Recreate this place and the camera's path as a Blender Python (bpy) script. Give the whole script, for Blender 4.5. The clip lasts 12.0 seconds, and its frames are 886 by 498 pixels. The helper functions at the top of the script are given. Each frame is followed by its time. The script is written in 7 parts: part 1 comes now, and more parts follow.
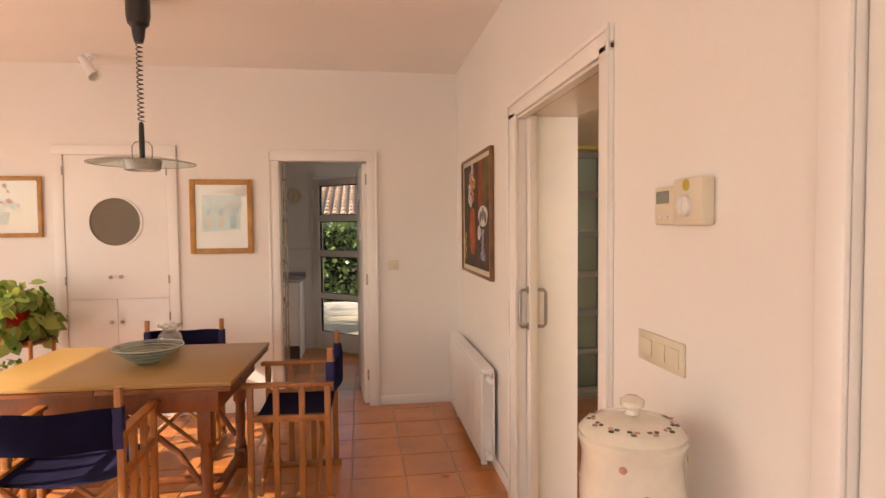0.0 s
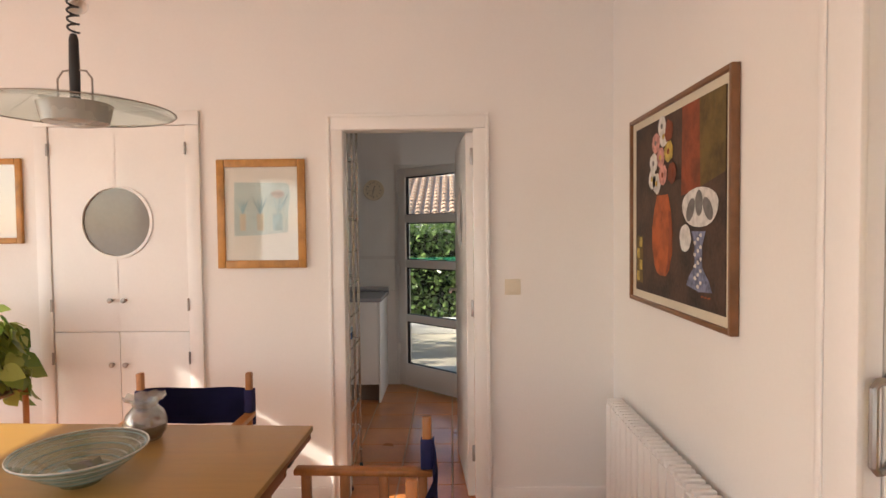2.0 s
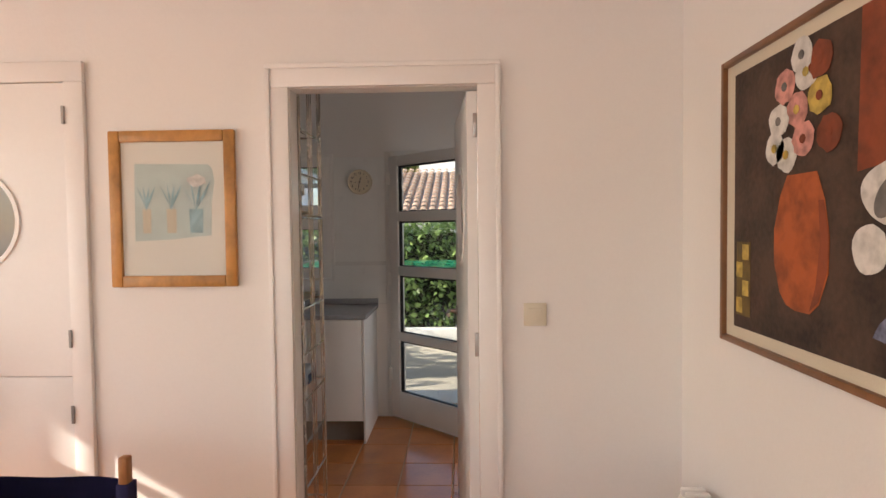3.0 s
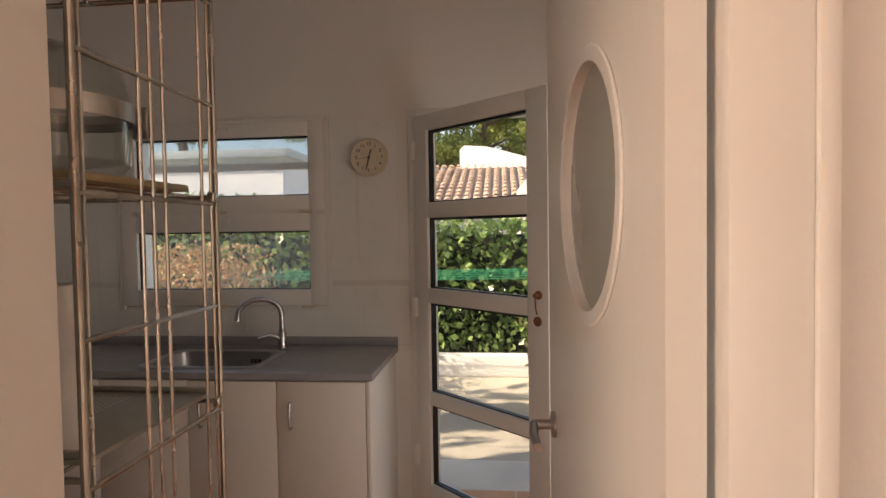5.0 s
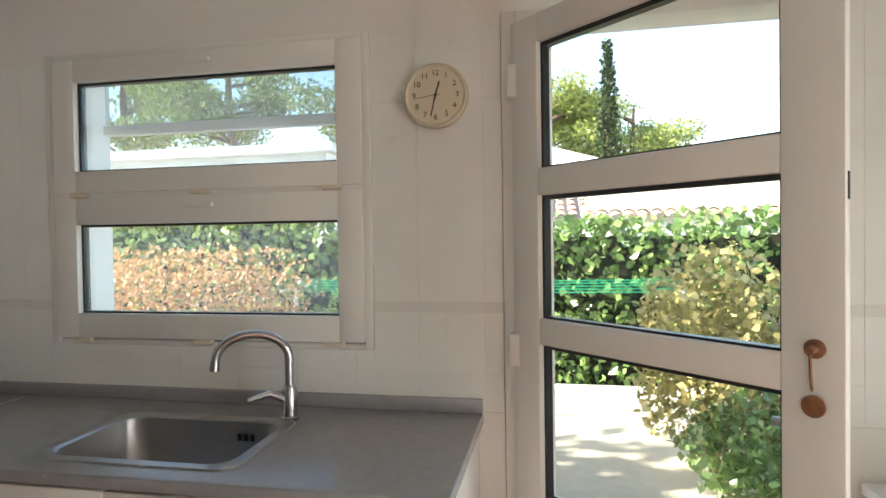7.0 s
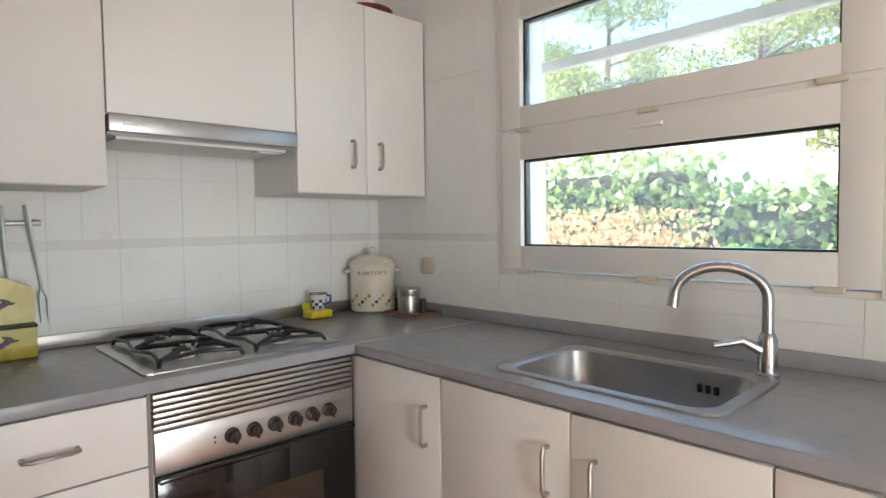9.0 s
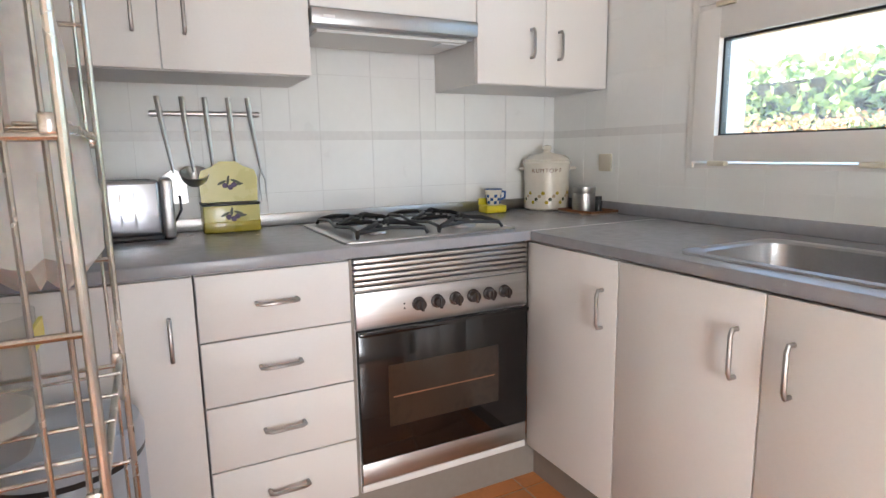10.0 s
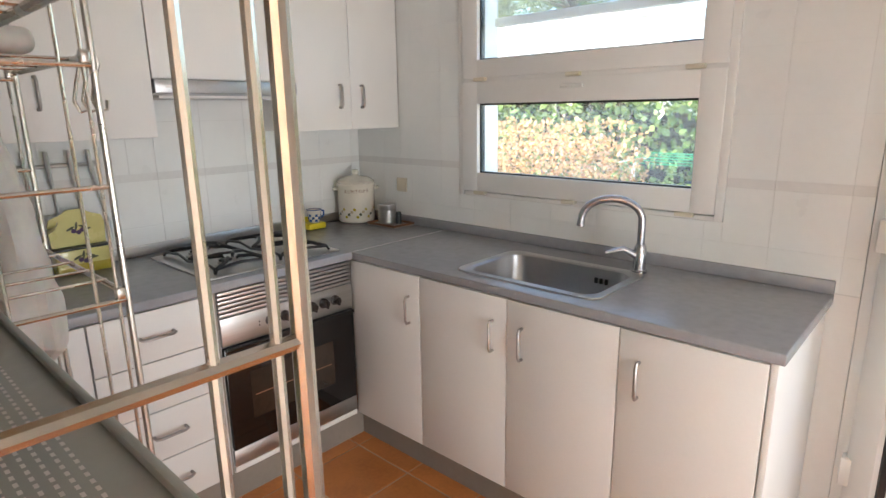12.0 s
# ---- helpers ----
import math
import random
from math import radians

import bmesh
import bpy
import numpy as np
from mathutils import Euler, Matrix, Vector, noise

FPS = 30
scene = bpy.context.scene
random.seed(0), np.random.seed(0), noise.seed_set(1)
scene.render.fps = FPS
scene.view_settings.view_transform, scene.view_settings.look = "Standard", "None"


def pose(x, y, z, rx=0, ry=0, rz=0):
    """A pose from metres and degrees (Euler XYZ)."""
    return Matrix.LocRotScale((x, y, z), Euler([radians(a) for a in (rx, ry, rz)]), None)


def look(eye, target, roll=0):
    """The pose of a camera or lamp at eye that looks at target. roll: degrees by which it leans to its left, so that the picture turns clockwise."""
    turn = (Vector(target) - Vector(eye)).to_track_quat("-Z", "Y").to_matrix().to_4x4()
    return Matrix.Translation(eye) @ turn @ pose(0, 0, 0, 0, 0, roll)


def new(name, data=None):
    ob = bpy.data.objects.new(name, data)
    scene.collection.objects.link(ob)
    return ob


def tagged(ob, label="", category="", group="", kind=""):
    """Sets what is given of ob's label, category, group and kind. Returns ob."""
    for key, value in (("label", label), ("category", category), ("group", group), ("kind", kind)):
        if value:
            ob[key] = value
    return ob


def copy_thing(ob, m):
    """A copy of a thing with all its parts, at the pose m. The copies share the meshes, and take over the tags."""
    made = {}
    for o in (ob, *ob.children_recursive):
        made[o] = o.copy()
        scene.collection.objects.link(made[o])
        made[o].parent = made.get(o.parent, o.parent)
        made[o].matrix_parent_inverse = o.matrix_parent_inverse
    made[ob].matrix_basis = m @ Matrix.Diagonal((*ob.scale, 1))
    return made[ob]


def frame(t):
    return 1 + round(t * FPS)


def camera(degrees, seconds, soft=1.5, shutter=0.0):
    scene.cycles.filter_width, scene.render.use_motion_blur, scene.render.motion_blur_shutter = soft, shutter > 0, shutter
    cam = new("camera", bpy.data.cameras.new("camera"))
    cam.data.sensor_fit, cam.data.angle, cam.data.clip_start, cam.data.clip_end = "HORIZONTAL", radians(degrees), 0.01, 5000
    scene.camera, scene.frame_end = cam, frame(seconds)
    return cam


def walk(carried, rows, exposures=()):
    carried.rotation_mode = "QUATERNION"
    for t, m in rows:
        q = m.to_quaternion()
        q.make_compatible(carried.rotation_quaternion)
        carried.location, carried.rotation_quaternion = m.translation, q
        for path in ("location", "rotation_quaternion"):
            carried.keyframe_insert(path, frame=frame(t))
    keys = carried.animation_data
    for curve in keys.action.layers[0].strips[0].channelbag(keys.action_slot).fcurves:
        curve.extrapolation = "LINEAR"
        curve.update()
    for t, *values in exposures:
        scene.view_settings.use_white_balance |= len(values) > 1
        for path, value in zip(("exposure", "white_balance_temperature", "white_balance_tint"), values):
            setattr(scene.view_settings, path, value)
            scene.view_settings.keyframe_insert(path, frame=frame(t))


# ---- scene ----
cam = camera(75.3, 12.0)
PATH = [
    (0, (0.384, 0.349, 1.495), (0.665, 2.328, 1.411), -0.5),
    (0.5, (0.392, 0.701, 1.475), (0.48, 2.698, 1.393), -0.6),
    (1, (0.364, 1.109, 1.477), (0.375, 3.107, 1.397), -0.6),
    (1.5, (0.319, 1.554, 1.481), (0.291, 3.552, 1.409), -0.6),
    (2, (0.315, 2.013, 1.481), (0.285, 4.012, 1.413), -0.6),
    (2.5, (0.343, 2.487, 1.48), (0.313, 4.486, 1.409), -0.6),
    (2.7, (0.371, 2.684, 1.49), (0.326, 4.682, 1.417), -0.6),
    (4.3, (0.332, 4.081, 1.495), (0.239, 6.078, 1.431), -0.7),
    (4.5, (0.299, 4.237, 1.481), (0.184, 6.233, 1.424), -0.6),
    (5, (0.246, 4.588, 1.488), (0.041, 6.576, 1.421), -0.9),
    (5.5, (0.131, 4.923, 1.477), (-0.145, 6.903, 1.426), -0.8),
    (6, (0.035, 5.25, 1.469), (-0.261, 7.228, 1.426), -0.8),
    (6.5, (-0.001, 5.542, 1.454), (-0.314, 7.517, 1.414), -0.8),
    (6.7, (-0.026, 5.638, 1.448), (-0.352, 7.611, 1.408), -0.8),
    (8.3, (-0.358, 5.942, 1.32), (-1.343, 7.682, 1.28), -1.0),
    (8.5, (-0.377, 5.924, 1.305), (-1.505, 7.575, 1.257), -0.9),
    (9, (-0.402, 5.861, 1.269), (-1.851, 7.236, 1.185), -0.8),
    (9.1, (-0.391, 5.857, 1.257), (-1.904, 7.162, 1.17), -0.8),
    (9.5, (-0.41, 5.821, 1.215), (-2.073, 6.917, 1.035), -0.8),
    (10, (-0.401, 5.809, 1.152), (-2.157, 6.707, 0.82), -1.0),
    (10.5, (-0.367, 5.8, 1.16), (-2.114, 6.642, 0.671), -1.2),
    (11, (-0.27, 5.761, 1.274), (-1.931, 6.719, 0.704), -1.1),
    (11.5, (-0.142, 5.647, 1.369), (-1.644, 6.849, 0.823), -0.9),
    (12, (-0.039, 5.431, 1.465), (-1.355, 6.864, 0.998), -0.9),
]
EXPO = [(0.0, 0.76, 7900, 20), (0.5, 0.68, 8100, 20), (1.0, 0.76, 8000, 17), (1.5, 0.88, 7200, 12), (2.5, 0.96, 6700, 12), (4.5, 0.96, 7200, 21), (5.0, 1.14, 7900, 20), (5.5, 1.62, 7900, 16),
        (6.0, 2.22, 7000, 8), (6.5, 2.32, 6700, 5), (8.5, 2.66, 7100, 15), (9.0, 3.02, 6500, 8), (9.5, 3.2, 6200, 9), (10.5, 3.42, 6500, 13), (11.0, 3.32, 6500, 11), (12.0, 2.98, 6500, 10)]
walk(cam, [(t, look(eye, target, roll)) for t, eye, target, roll in PATH], EXPO)

# ---- world, sun, large lights ----
SUN_WAY = Vector((1.0, 0.32, -0.60)).normalized()
world = bpy.data.worlds.new("world")
scene.world = world
world.use_nodes = True
wn = world.node_tree.nodes
sky = wn.new("ShaderNodeTexSky")
sky.sky_type, sky.sun_disc = "NISHITA", False
sky.sun_elevation, sky.sun_rotation = radians(29.9), math.atan2(-1.0, -0.32)
wn["Background"].inputs[1].default_value = 0.15
world.node_tree.links.new(sky.outputs[0], wn["Background"].inputs[0])


def lamp(name, kind, energy, color, m, width=0.0, height=0.0, angle=0.0):
    data = bpy.data.lights.new(name, kind)
    data.energy, data.color = energy, color
    if kind == "AREA":
        data.shape, data.size, data.size_y, data.spread = "RECTANGLE", width, height, radians(angle or 180)
    else:
        data.angle = angle
    ob = new(name, data)
    ob.matrix_world = m
    return ob


lamp("sun", "SUN", 5.0, (1.0, 0.93, 0.82), Matrix.Translation((-20, -8, 14)) @ SUN_WAY.to_track_quat("-Z", "Y").to_matrix().to_4x4(), angle=radians(0.55))
DAY = (0.93, 0.96, 1.0)
lamp("sky_light_west_door", "AREA", 15, DAY, look((-3.52, 2.5, 1.15), (0, 2.5, 1.15)), width=3.1, height=2.0)
# Assumed source behind the camera, added as fill for the north wall.
lamp("fill_light_south", "AREA", 17, DAY, look((-1.2, -1.86, 1.5), (-1.2, 5, 1.4)), width=3.6, height=1.7)
# Invented fill lamp that brightens the kitchen units from the unseen east side.
lamp("fill_light_kitchen", "AREA", 5.6, DAY, look((2.06, 5.75, 0.95), (-2.2, 5.75, 0.85)), width=0.74, height=1.5, angle=140)
# Added fill before the solid south wall, only brightens the next room.
lamp("fill_light_living_room", "AREA", 56, DAY, look((2.0, -1.7, 1.5), (2.0, 5.0, 1.2)), width=1.2, height=1.6)


# ---- materials ----
def mat(name, col, rough=0.5, metal=0.0, var=0.06, scale=2.5, fine=45.0, bump=0.03, spec=0.5, rnd=0.0, stretch=(1, 1, 1), dark=None, coat=0.0, sub=0.0):
    m = bpy.data.materials.new(name)
    m.use_nodes = True
    nt = m.node_tree
    n, lk = nt.nodes, nt.links.new
    p = n["Principled BSDF"]
    p.inputs["Roughness"].default_value, p.inputs["Metallic"].default_value = rough, metal
    p.inputs["Specular IOR Level"].default_value, p.inputs["Coat Weight"].default_value = spec, coat
    p.inputs["Coat Roughness"].default_value = 0.12
    geo, mp = n.new("ShaderNodeNewGeometry"), n.new("ShaderNodeMapping")
    mp.inputs["Scale"].default_value = stretch
    lk(geo.outputs["Position"], mp.inputs["Vector"])
    big, small = n.new("ShaderNodeTexNoise"), n.new("ShaderNodeTexNoise")
    big.inputs["Scale"].default_value, small.inputs["Scale"].default_value = scale, fine
    big.inputs["Detail"].default_value, small.inputs["Detail"].default_value = 4, 3
    lk(mp.outputs[0], big.inputs["Vector"])
    lk(mp.outputs[0], small.inputs["Vector"])
    mix = n.new("ShaderNodeMix")
    mix.data_type = "RGBA"
    c2 = dark or tuple(c * (1 - 3 * var) for c in col)
    mix.inputs[6].default_value, mix.inputs[7].default_value = (*c2, 1), (*[min(1, c * (1 + var)) for c in col], 1)
    add = n.new("ShaderNodeMath")
    add.operation = "MULTIPLY_ADD"
    add.inputs[1].default_value = 0.35
    lk(small.outputs[0], add.inputs[0])
    ramp = n.new("ShaderNodeMapRange")
    ramp.inputs[1].default_value, ramp.inputs[2].default_value = 0.38, 0.80
    lk(big.outputs[0], add.inputs[2])
    lk(add.outputs[0], ramp.inputs[0])
    lk(ramp.outputs[0], mix.inputs[0])
    out = mix.outputs[2]
    if rnd:
        oi, hsv, mr = n.new("ShaderNodeObjectInfo"), n.new("ShaderNodeHueSaturation"), n.new("ShaderNodeMapRange")
        mr.inputs[3].default_value, mr.inputs[4].default_value = 1 - rnd, 1 + rnd
        lk(oi.outputs["Random"], mr.inputs[0])
        lk(mr.outputs[0], hsv.inputs["Value"])
        lk(out, hsv.inputs["Color"])
        out = hsv.outputs[0]
    lk(out, p.inputs["Base Color"])
    rr = n.new("ShaderNodeMapRange")
    rr.inputs[3].default_value, rr.inputs[4].default_value = max(0.02, rough - 0.07), min(1, rough + 0.07)
    lk(big.outputs[0], rr.inputs[0])
    lk(rr.outputs[0], p.inputs["Roughness"])
    if bump:
        b = n.new("ShaderNodeBump")
        b.inputs["Strength"].default_value, b.inputs["Distance"].default_value = min(1, bump * 8), 0.003
        lk(small.outputs[0], b.inputs["Height"])
        lk(b.outputs[0], p.inputs["Normal"])
    if sub:
        p.inputs["Subsurface Weight"].default_value, p.inputs["Subsurface Scale"].default_value = sub, 0.02
    return m


def leaf_mat(name, a, b, rough=0.4):
    m = bpy.data.materials.new(name)
    m.use_nodes = True
    n, lk = m.node_tree.nodes, m.node_tree.links.new
    p = n["Principled BSDF"]
    p.inputs["Roughness"].default_value = rough
    geo, mix, tr, sh = n.new("ShaderNodeNewGeometry"), n.new("ShaderNodeMix"), n.new("ShaderNodeBsdfTranslucent"), n.new("ShaderNodeMixShader")
    mix.data_type = "RGBA"
    mix.inputs[6].default_value, mix.inputs[7].default_value = (*a, 1), (*b, 1)
    lk(geo.outputs["Random Per Island"], mix.inputs[0])
    lk(mix.outputs[2], p.inputs["Base Color"])
    lk(mix.outputs[2], tr.inputs["Color"])
    sh.inputs[0].default_value = 0.35
    lk(p.outputs[0], sh.inputs[1])
    lk(tr.outputs[0], sh.inputs[2])
    lk(sh.outputs[0], n["Material Output"].inputs[0])
    return m


def glass_mat(name, col=(0.97, 0.98, 0.97), gloss=0.04, rough=0.0, veil=0.0):
    m = bpy.data.materials.new(name)
    m.use_nodes = True
    n, lk = m.node_tree.nodes, m.node_tree.links.new
    n.remove(n["Principled BSDF"])
    tr, gl, lw, mx = n.new("ShaderNodeBsdfTransparent"), n.new("ShaderNodeBsdfGlossy"), n.new("ShaderNodeLayerWeight"), n.new("ShaderNodeMixShader")
    tr.inputs[0].default_value = (*col, 1)
    gl.inputs["Roughness"].default_value = rough
    pw, ma = n.new("ShaderNodeMath"), n.new("ShaderNodeMath")
    pw.operation, ma.operation = "POWER", "MULTIPLY_ADD"
    pw.inputs[1].default_value, ma.inputs[1].default_value, ma.inputs[2].default_value = 4.0, 0.6, gloss
    lk(lw.outputs["Facing"], pw.inputs[0])
    lk(pw.outputs[0], ma.inputs[0])
    lk(ma.outputs[0], mx.inputs[0])
    lk(tr.outputs[0], mx.inputs[1])
    lk(gl.outputs[0], mx.inputs[2])
    out = mx.outputs[0]
    # Milky translucent share of the glass, uneven by noise.
    if veil:
        tl, m2, ns = n.new("ShaderNodeBsdfTranslucent"), n.new("ShaderNodeMixShader"), n.new("ShaderNodeTexNoise")
        tl.inputs[0].default_value = (0.92, 0.93, 0.95, 1)
        ns.inputs["Scale"].default_value = 3.0
        mr = n.new("ShaderNodeMapRange")
        mr.inputs[3].default_value, mr.inputs[4].default_value = veil * 0.6, veil * 1.4
        lk(ns.outputs[0], mr.inputs[0])
        lk(mr.outputs[0], m2.inputs[0])
        lk(out, m2.inputs[1])
        lk(tl.outputs[0], m2.inputs[2])
        out = m2.outputs[0]
    lk(out, n["Material Output"].inputs[0])
    return m


WALL = mat("white_wall_paint", (0.80, 0.775, 0.74), 0.62, var=0.012, scale=1.2, fine=90, bump=0.02)
CEIL = mat("ceiling_paint", (0.87, 0.84, 0.81), 0.8, var=0.015, scale=1.0, fine=60, bump=0.02)
YELLOW = mat("yellow_wall_paint", (0.60, 0.46, 0.11), 0.65, var=0.03, bump=0.03)
GLOSSW = mat("white_lacquer", (0.82, 0.80, 0.77), 0.32, var=0.012, scale=3, fine=70, bump=0.008)
CABW = mat("cream_laminate", (0.80, 0.77, 0.73), 0.44, var=0.012, scale=2, fine=120, bump=0.01)
CABIN = mat("white_board", (0.72, 0.70, 0.67), 0.45, var=0.02)
PVC = mat("white_pvc", (0.78, 0.76, 0.72), 0.38, var=0.012, bump=0.006)
TILEW = mat("white_wall_tile", (0.80, 0.80, 0.77), 0.30, var=0.012, scale=6, fine=40, bump=0.01, rnd=0.006, spec=0.35)
GROUT = mat("tile_grout", (0.72, 0.71, 0.68), 0.85, var=0.05, bump=0.05)
LISTEL = mat("grey_tile_strip", (0.71, 0.70, 0.67), 0.3, var=0.03)
TERRA = mat("terracotta_tile", (0.58, 0.215, 0.060), 0.30, var=0.10, scale=4, fine=60, bump=0.02, rnd=0.08, dark=(0.42, 0.135, 0.040), coat=0.5)
FGROUT = mat("floor_grout", (0.53, 0.37, 0.25), 0.9, var=0.08, bump=0.08)
GRANITE = mat("grey_laminate_worktop", (0.31, 0.31, 0.325), 0.24, var=0.03, scale=30, fine=300, bump=0.012)
KICK = mat("grey_plinth", (0.27, 0.235, 0.20), 0.5, var=0.05)
STEEL = mat("brushed_steel", (0.54, 0.53, 0.515), 0.33, 1.0, var=0.05, scale=6, fine=160, bump=0.012, stretch=(1, 0.08, 6))
CHROME = mat("chrome", (0.76, 0.75, 0.73), 0.12, 1.0, var=0.02, bump=0.0)
TAPM = mat("satin_chrome", (0.46, 0.47, 0.50), 0.24, 1.0, var=0.03, bump=0.0)
SINKST = mat("matt_sink_steel", (0.42, 0.42, 0.42), 0.36, 1.0, var=0.05, scale=6, fine=160, bump=0.012)
WIRE = mat("aged_chrome_wire", (0.60, 0.57, 0.52), 0.26, 1.0, var=0.08, scale=14, bump=0.01)
NICKEL = mat("satin_nickel", (0.40, 0.38, 0.36), 0.38, 1.0, var=0.05)
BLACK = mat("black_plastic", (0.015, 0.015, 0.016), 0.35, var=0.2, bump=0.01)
IRON = mat("cast_iron_enamel", (0.012, 0.012, 0.013), 0.42, var=0.3, bump=0.03)
OVENGL = mat("black_oven_glass", (0.006, 0.005, 0.005), 0.05, var=0.1, bump=0.0, spec=0.6)
OVENIN = mat("oven_interior", (0.030, 0.020, 0.014), 0.08, var=0.3, bump=0.0, spec=0.6)
BROWNK = mat("brown_bakelite", (0.024, 0.013, 0.009), 0.40, var=0.2)
OAK = mat("light_oak_veneer", (0.38, 0.215, 0.062), 0.34, var=0.045, scale=2.0, fine=26, bump=0.012, stretch=(1.2, 16, 6))
TEAK = mat("red_brown_hardwood", (0.22, 0.068, 0.020), 0.42, var=0.14, scale=3, fine=26, bump=0.03, stretch=(3, 3, 1.2), rnd=0.08)
PINE = mat("honey_pine", (0.47, 0.225, 0.055), 0.38, var=0.13, scale=5, fine=22, bump=0.02, stretch=(3, 3, 2))
BEECH = mat("golden_beech", (0.37, 0.145, 0.037), 0.40, var=0.12, scale=4, fine=26, bump=0.02, stretch=(4, 4, 1.2), rnd=0.06)
DARKFR = mat("walnut_frame", (0.19, 0.085, 0.035), 0.40, var=0.14, scale=6, fine=30, bump=0.02)
NAVY = mat("navy_canvas", (0.030, 0.030, 0.095), 0.9, var=0.12, scale=6, fine=600, bump=0.06, spec=0.2)
PAPER = mat("white_mount_board", (0.78, 0.76, 0.70), 0.85, var=0.015)
MOUNT = mat("cream_linen_mount", (0.62, 0.56, 0.44), 0.85, var=0.04, fine=300)
CANVAS = mat("dark_brown_paint", (0.060, 0.034, 0.022), 0.7, var=0.30, scale=7, fine=60, bump=0.06)
ORANGE = mat("burnt_orange_paint", (0.36, 0.085, 0.022), 0.7, var=0.2, scale=12, bump=0.06)
OLIVE = mat("olive_paint", (0.13, 0.085, 0.022), 0.7, var=0.2, scale=10, bump=0.06)
RUST = mat("rust_paint", (0.22, 0.050, 0.018), 0.7, var=0.2, scale=10, bump=0.06)
PWHITE = mat("offwhite_paint", (0.62, 0.60, 0.56), 0.7, var=0.12, scale=30, bump=0.05)
PBLUE = mat("slate_blue_paint", (0.16, 0.18, 0.27), 0.7, var=0.3, scale=40, bump=0.05)
PGREY = mat("leaf_grey_paint", (0.16, 0.15, 0.14), 0.7, var=0.15, scale=30, bump=0.05)
PPINK = mat("dusty_pink_paint", (0.55, 0.26, 0.22), 0.7, var=0.2, scale=30, bump=0.05)
PYEL = mat("ochre_paint", (0.50, 0.36, 0.08), 0.7, var=0.2, scale=30, bump=0.05)
AQUA = mat("pale_aqua_wash", (0.52, 0.62, 0.60), 0.85, var=0.06, scale=9)
AQUA2 = mat("blue_green_wash", (0.30, 0.47, 0.52), 0.85, var=0.15, scale=20)
LILAC = mat("pale_violet_wash", (0.60, 0.55, 0.62), 0.85, var=0.10, scale=14)
IVORY = mat("ivory_plastic", (0.66, 0.60, 0.47), 0.38, var=0.02)
LCD = mat("lcd_grey", (0.22, 0.24, 0.21), 0.2, var=0.05)
CERAM = mat("cream_glazed_ceramic", (0.74, 0.69, 0.58), 0.16, var=0.03, scale=12, coat=0.4)
REDPOT = mat("red_plastic_pot", (0.42, 0.022, 0.018), 0.35, var=0.08)
REDCL = mat("red_fabric", (0.40, 0.025, 0.030), 0.85, var=0.15, fine=300, bump=0.05)
YELTIN = mat("pale_yellow_enamel", (0.62, 0.55, 0.20), 0.28, var=0.03, scale=10, coat=0.3)
YELTIN2 = mat("mustard_enamel", (0.46, 0.36, 0.045), 0.28, var=0.03, scale=10, coat=0.3)
LEMON = mat("lemon_yellow_plastic", (0.72, 0.60, 0.03), 0.35, var=0.04)
PLUM = mat("plum_print", (0.060, 0.022, 0.075), 0.4, var=0.1)
LEAFPR = mat("olive_leaf_print", (0.055, 0.06, 0.018), 0.4, var=0.1)
CBLUE = mat("cobalt_glaze", (0.03, 0.10, 0.28), 0.25, var=0.1)
BINGREY = mat("silver_grey_bin_paint", (0.42, 0.46, 0.50), 0.30, 0.0, var=0.03)
BAGW = mat("white_plastic_bag", (0.70, 0.68, 0.64), 0.42, var=0.06, scale=14, bump=0.05, sub=0.15)
PAPERT = mat("soft_white_paper", (0.78, 0.78, 0.78), 0.9, var=0.03, bump=0.05)
PBLUEP = mat("pale_blue_wrap", (0.45, 0.58, 0.70), 0.3, var=0.1, scale=20)
TRAY = mat("grey_plastic_tray", (0.34, 0.355, 0.325), 0.35, var=0.05)
BUFF = mat("buff_clay", (0.45, 0.36, 0.22), 0.5, var=0.1)
WICKER = mat("woven_cane", (0.26, 0.14, 0.06), 0.6, var=0.25, fine=120, bump=0.1)
BAST = mat("brown_bast", (0.20, 0.085, 0.035), 0.6, var=0.25, fine=120, bump=0.1)
GREENL = mat("green_plastic_line", (0.02, 0.38, 0.20), 0.4, var=0.05)
CLINK = mat("clock_ink", (0.035, 0.025, 0.020), 0.5, var=0.05)
CLFACE = mat("cream_dial", (0.70, 0.62, 0.47), 0.45, var=0.04)
CREAMR = mat("cream_render", (0.74, 0.66, 0.42), 0.9, var=0.03, fine=80, bump=0.12)
STUCCO = mat("white_stucco", (0.76, 0.75, 0.72), 0.9, var=0.03, fine=80, bump=0.12)
PAVE = mat("pale_stone_paving", (0.60, 0.55, 0.47), 0.85, var=0.10, scale=1.5, fine=30, bump=0.12, rnd=0.07)
GROUND = mat("dry_earth", (0.50, 0.45, 0.36), 0.95, var=0.14, scale=0.6, fine=18, bump=0.2)
BARK = mat("pine_bark", (0.13, 0.085, 0.055), 0.95, var=0.25, scale=6, fine=30, bump=0.3)
HEDGE = leaf_mat("laurel_leaf", (0.080, 0.150, 0.045), (0.29, 0.41, 0.14), 0.30)
REDLEAF = leaf_mat("copper_leaf", (0.34, 0.17, 0.07), (0.58, 0.40, 0.20), 0.5)
YELLEAF = leaf_mat("golden_leaf", (0.24, 0.21, 0.07), (0.54, 0.47, 0.21), 0.5)
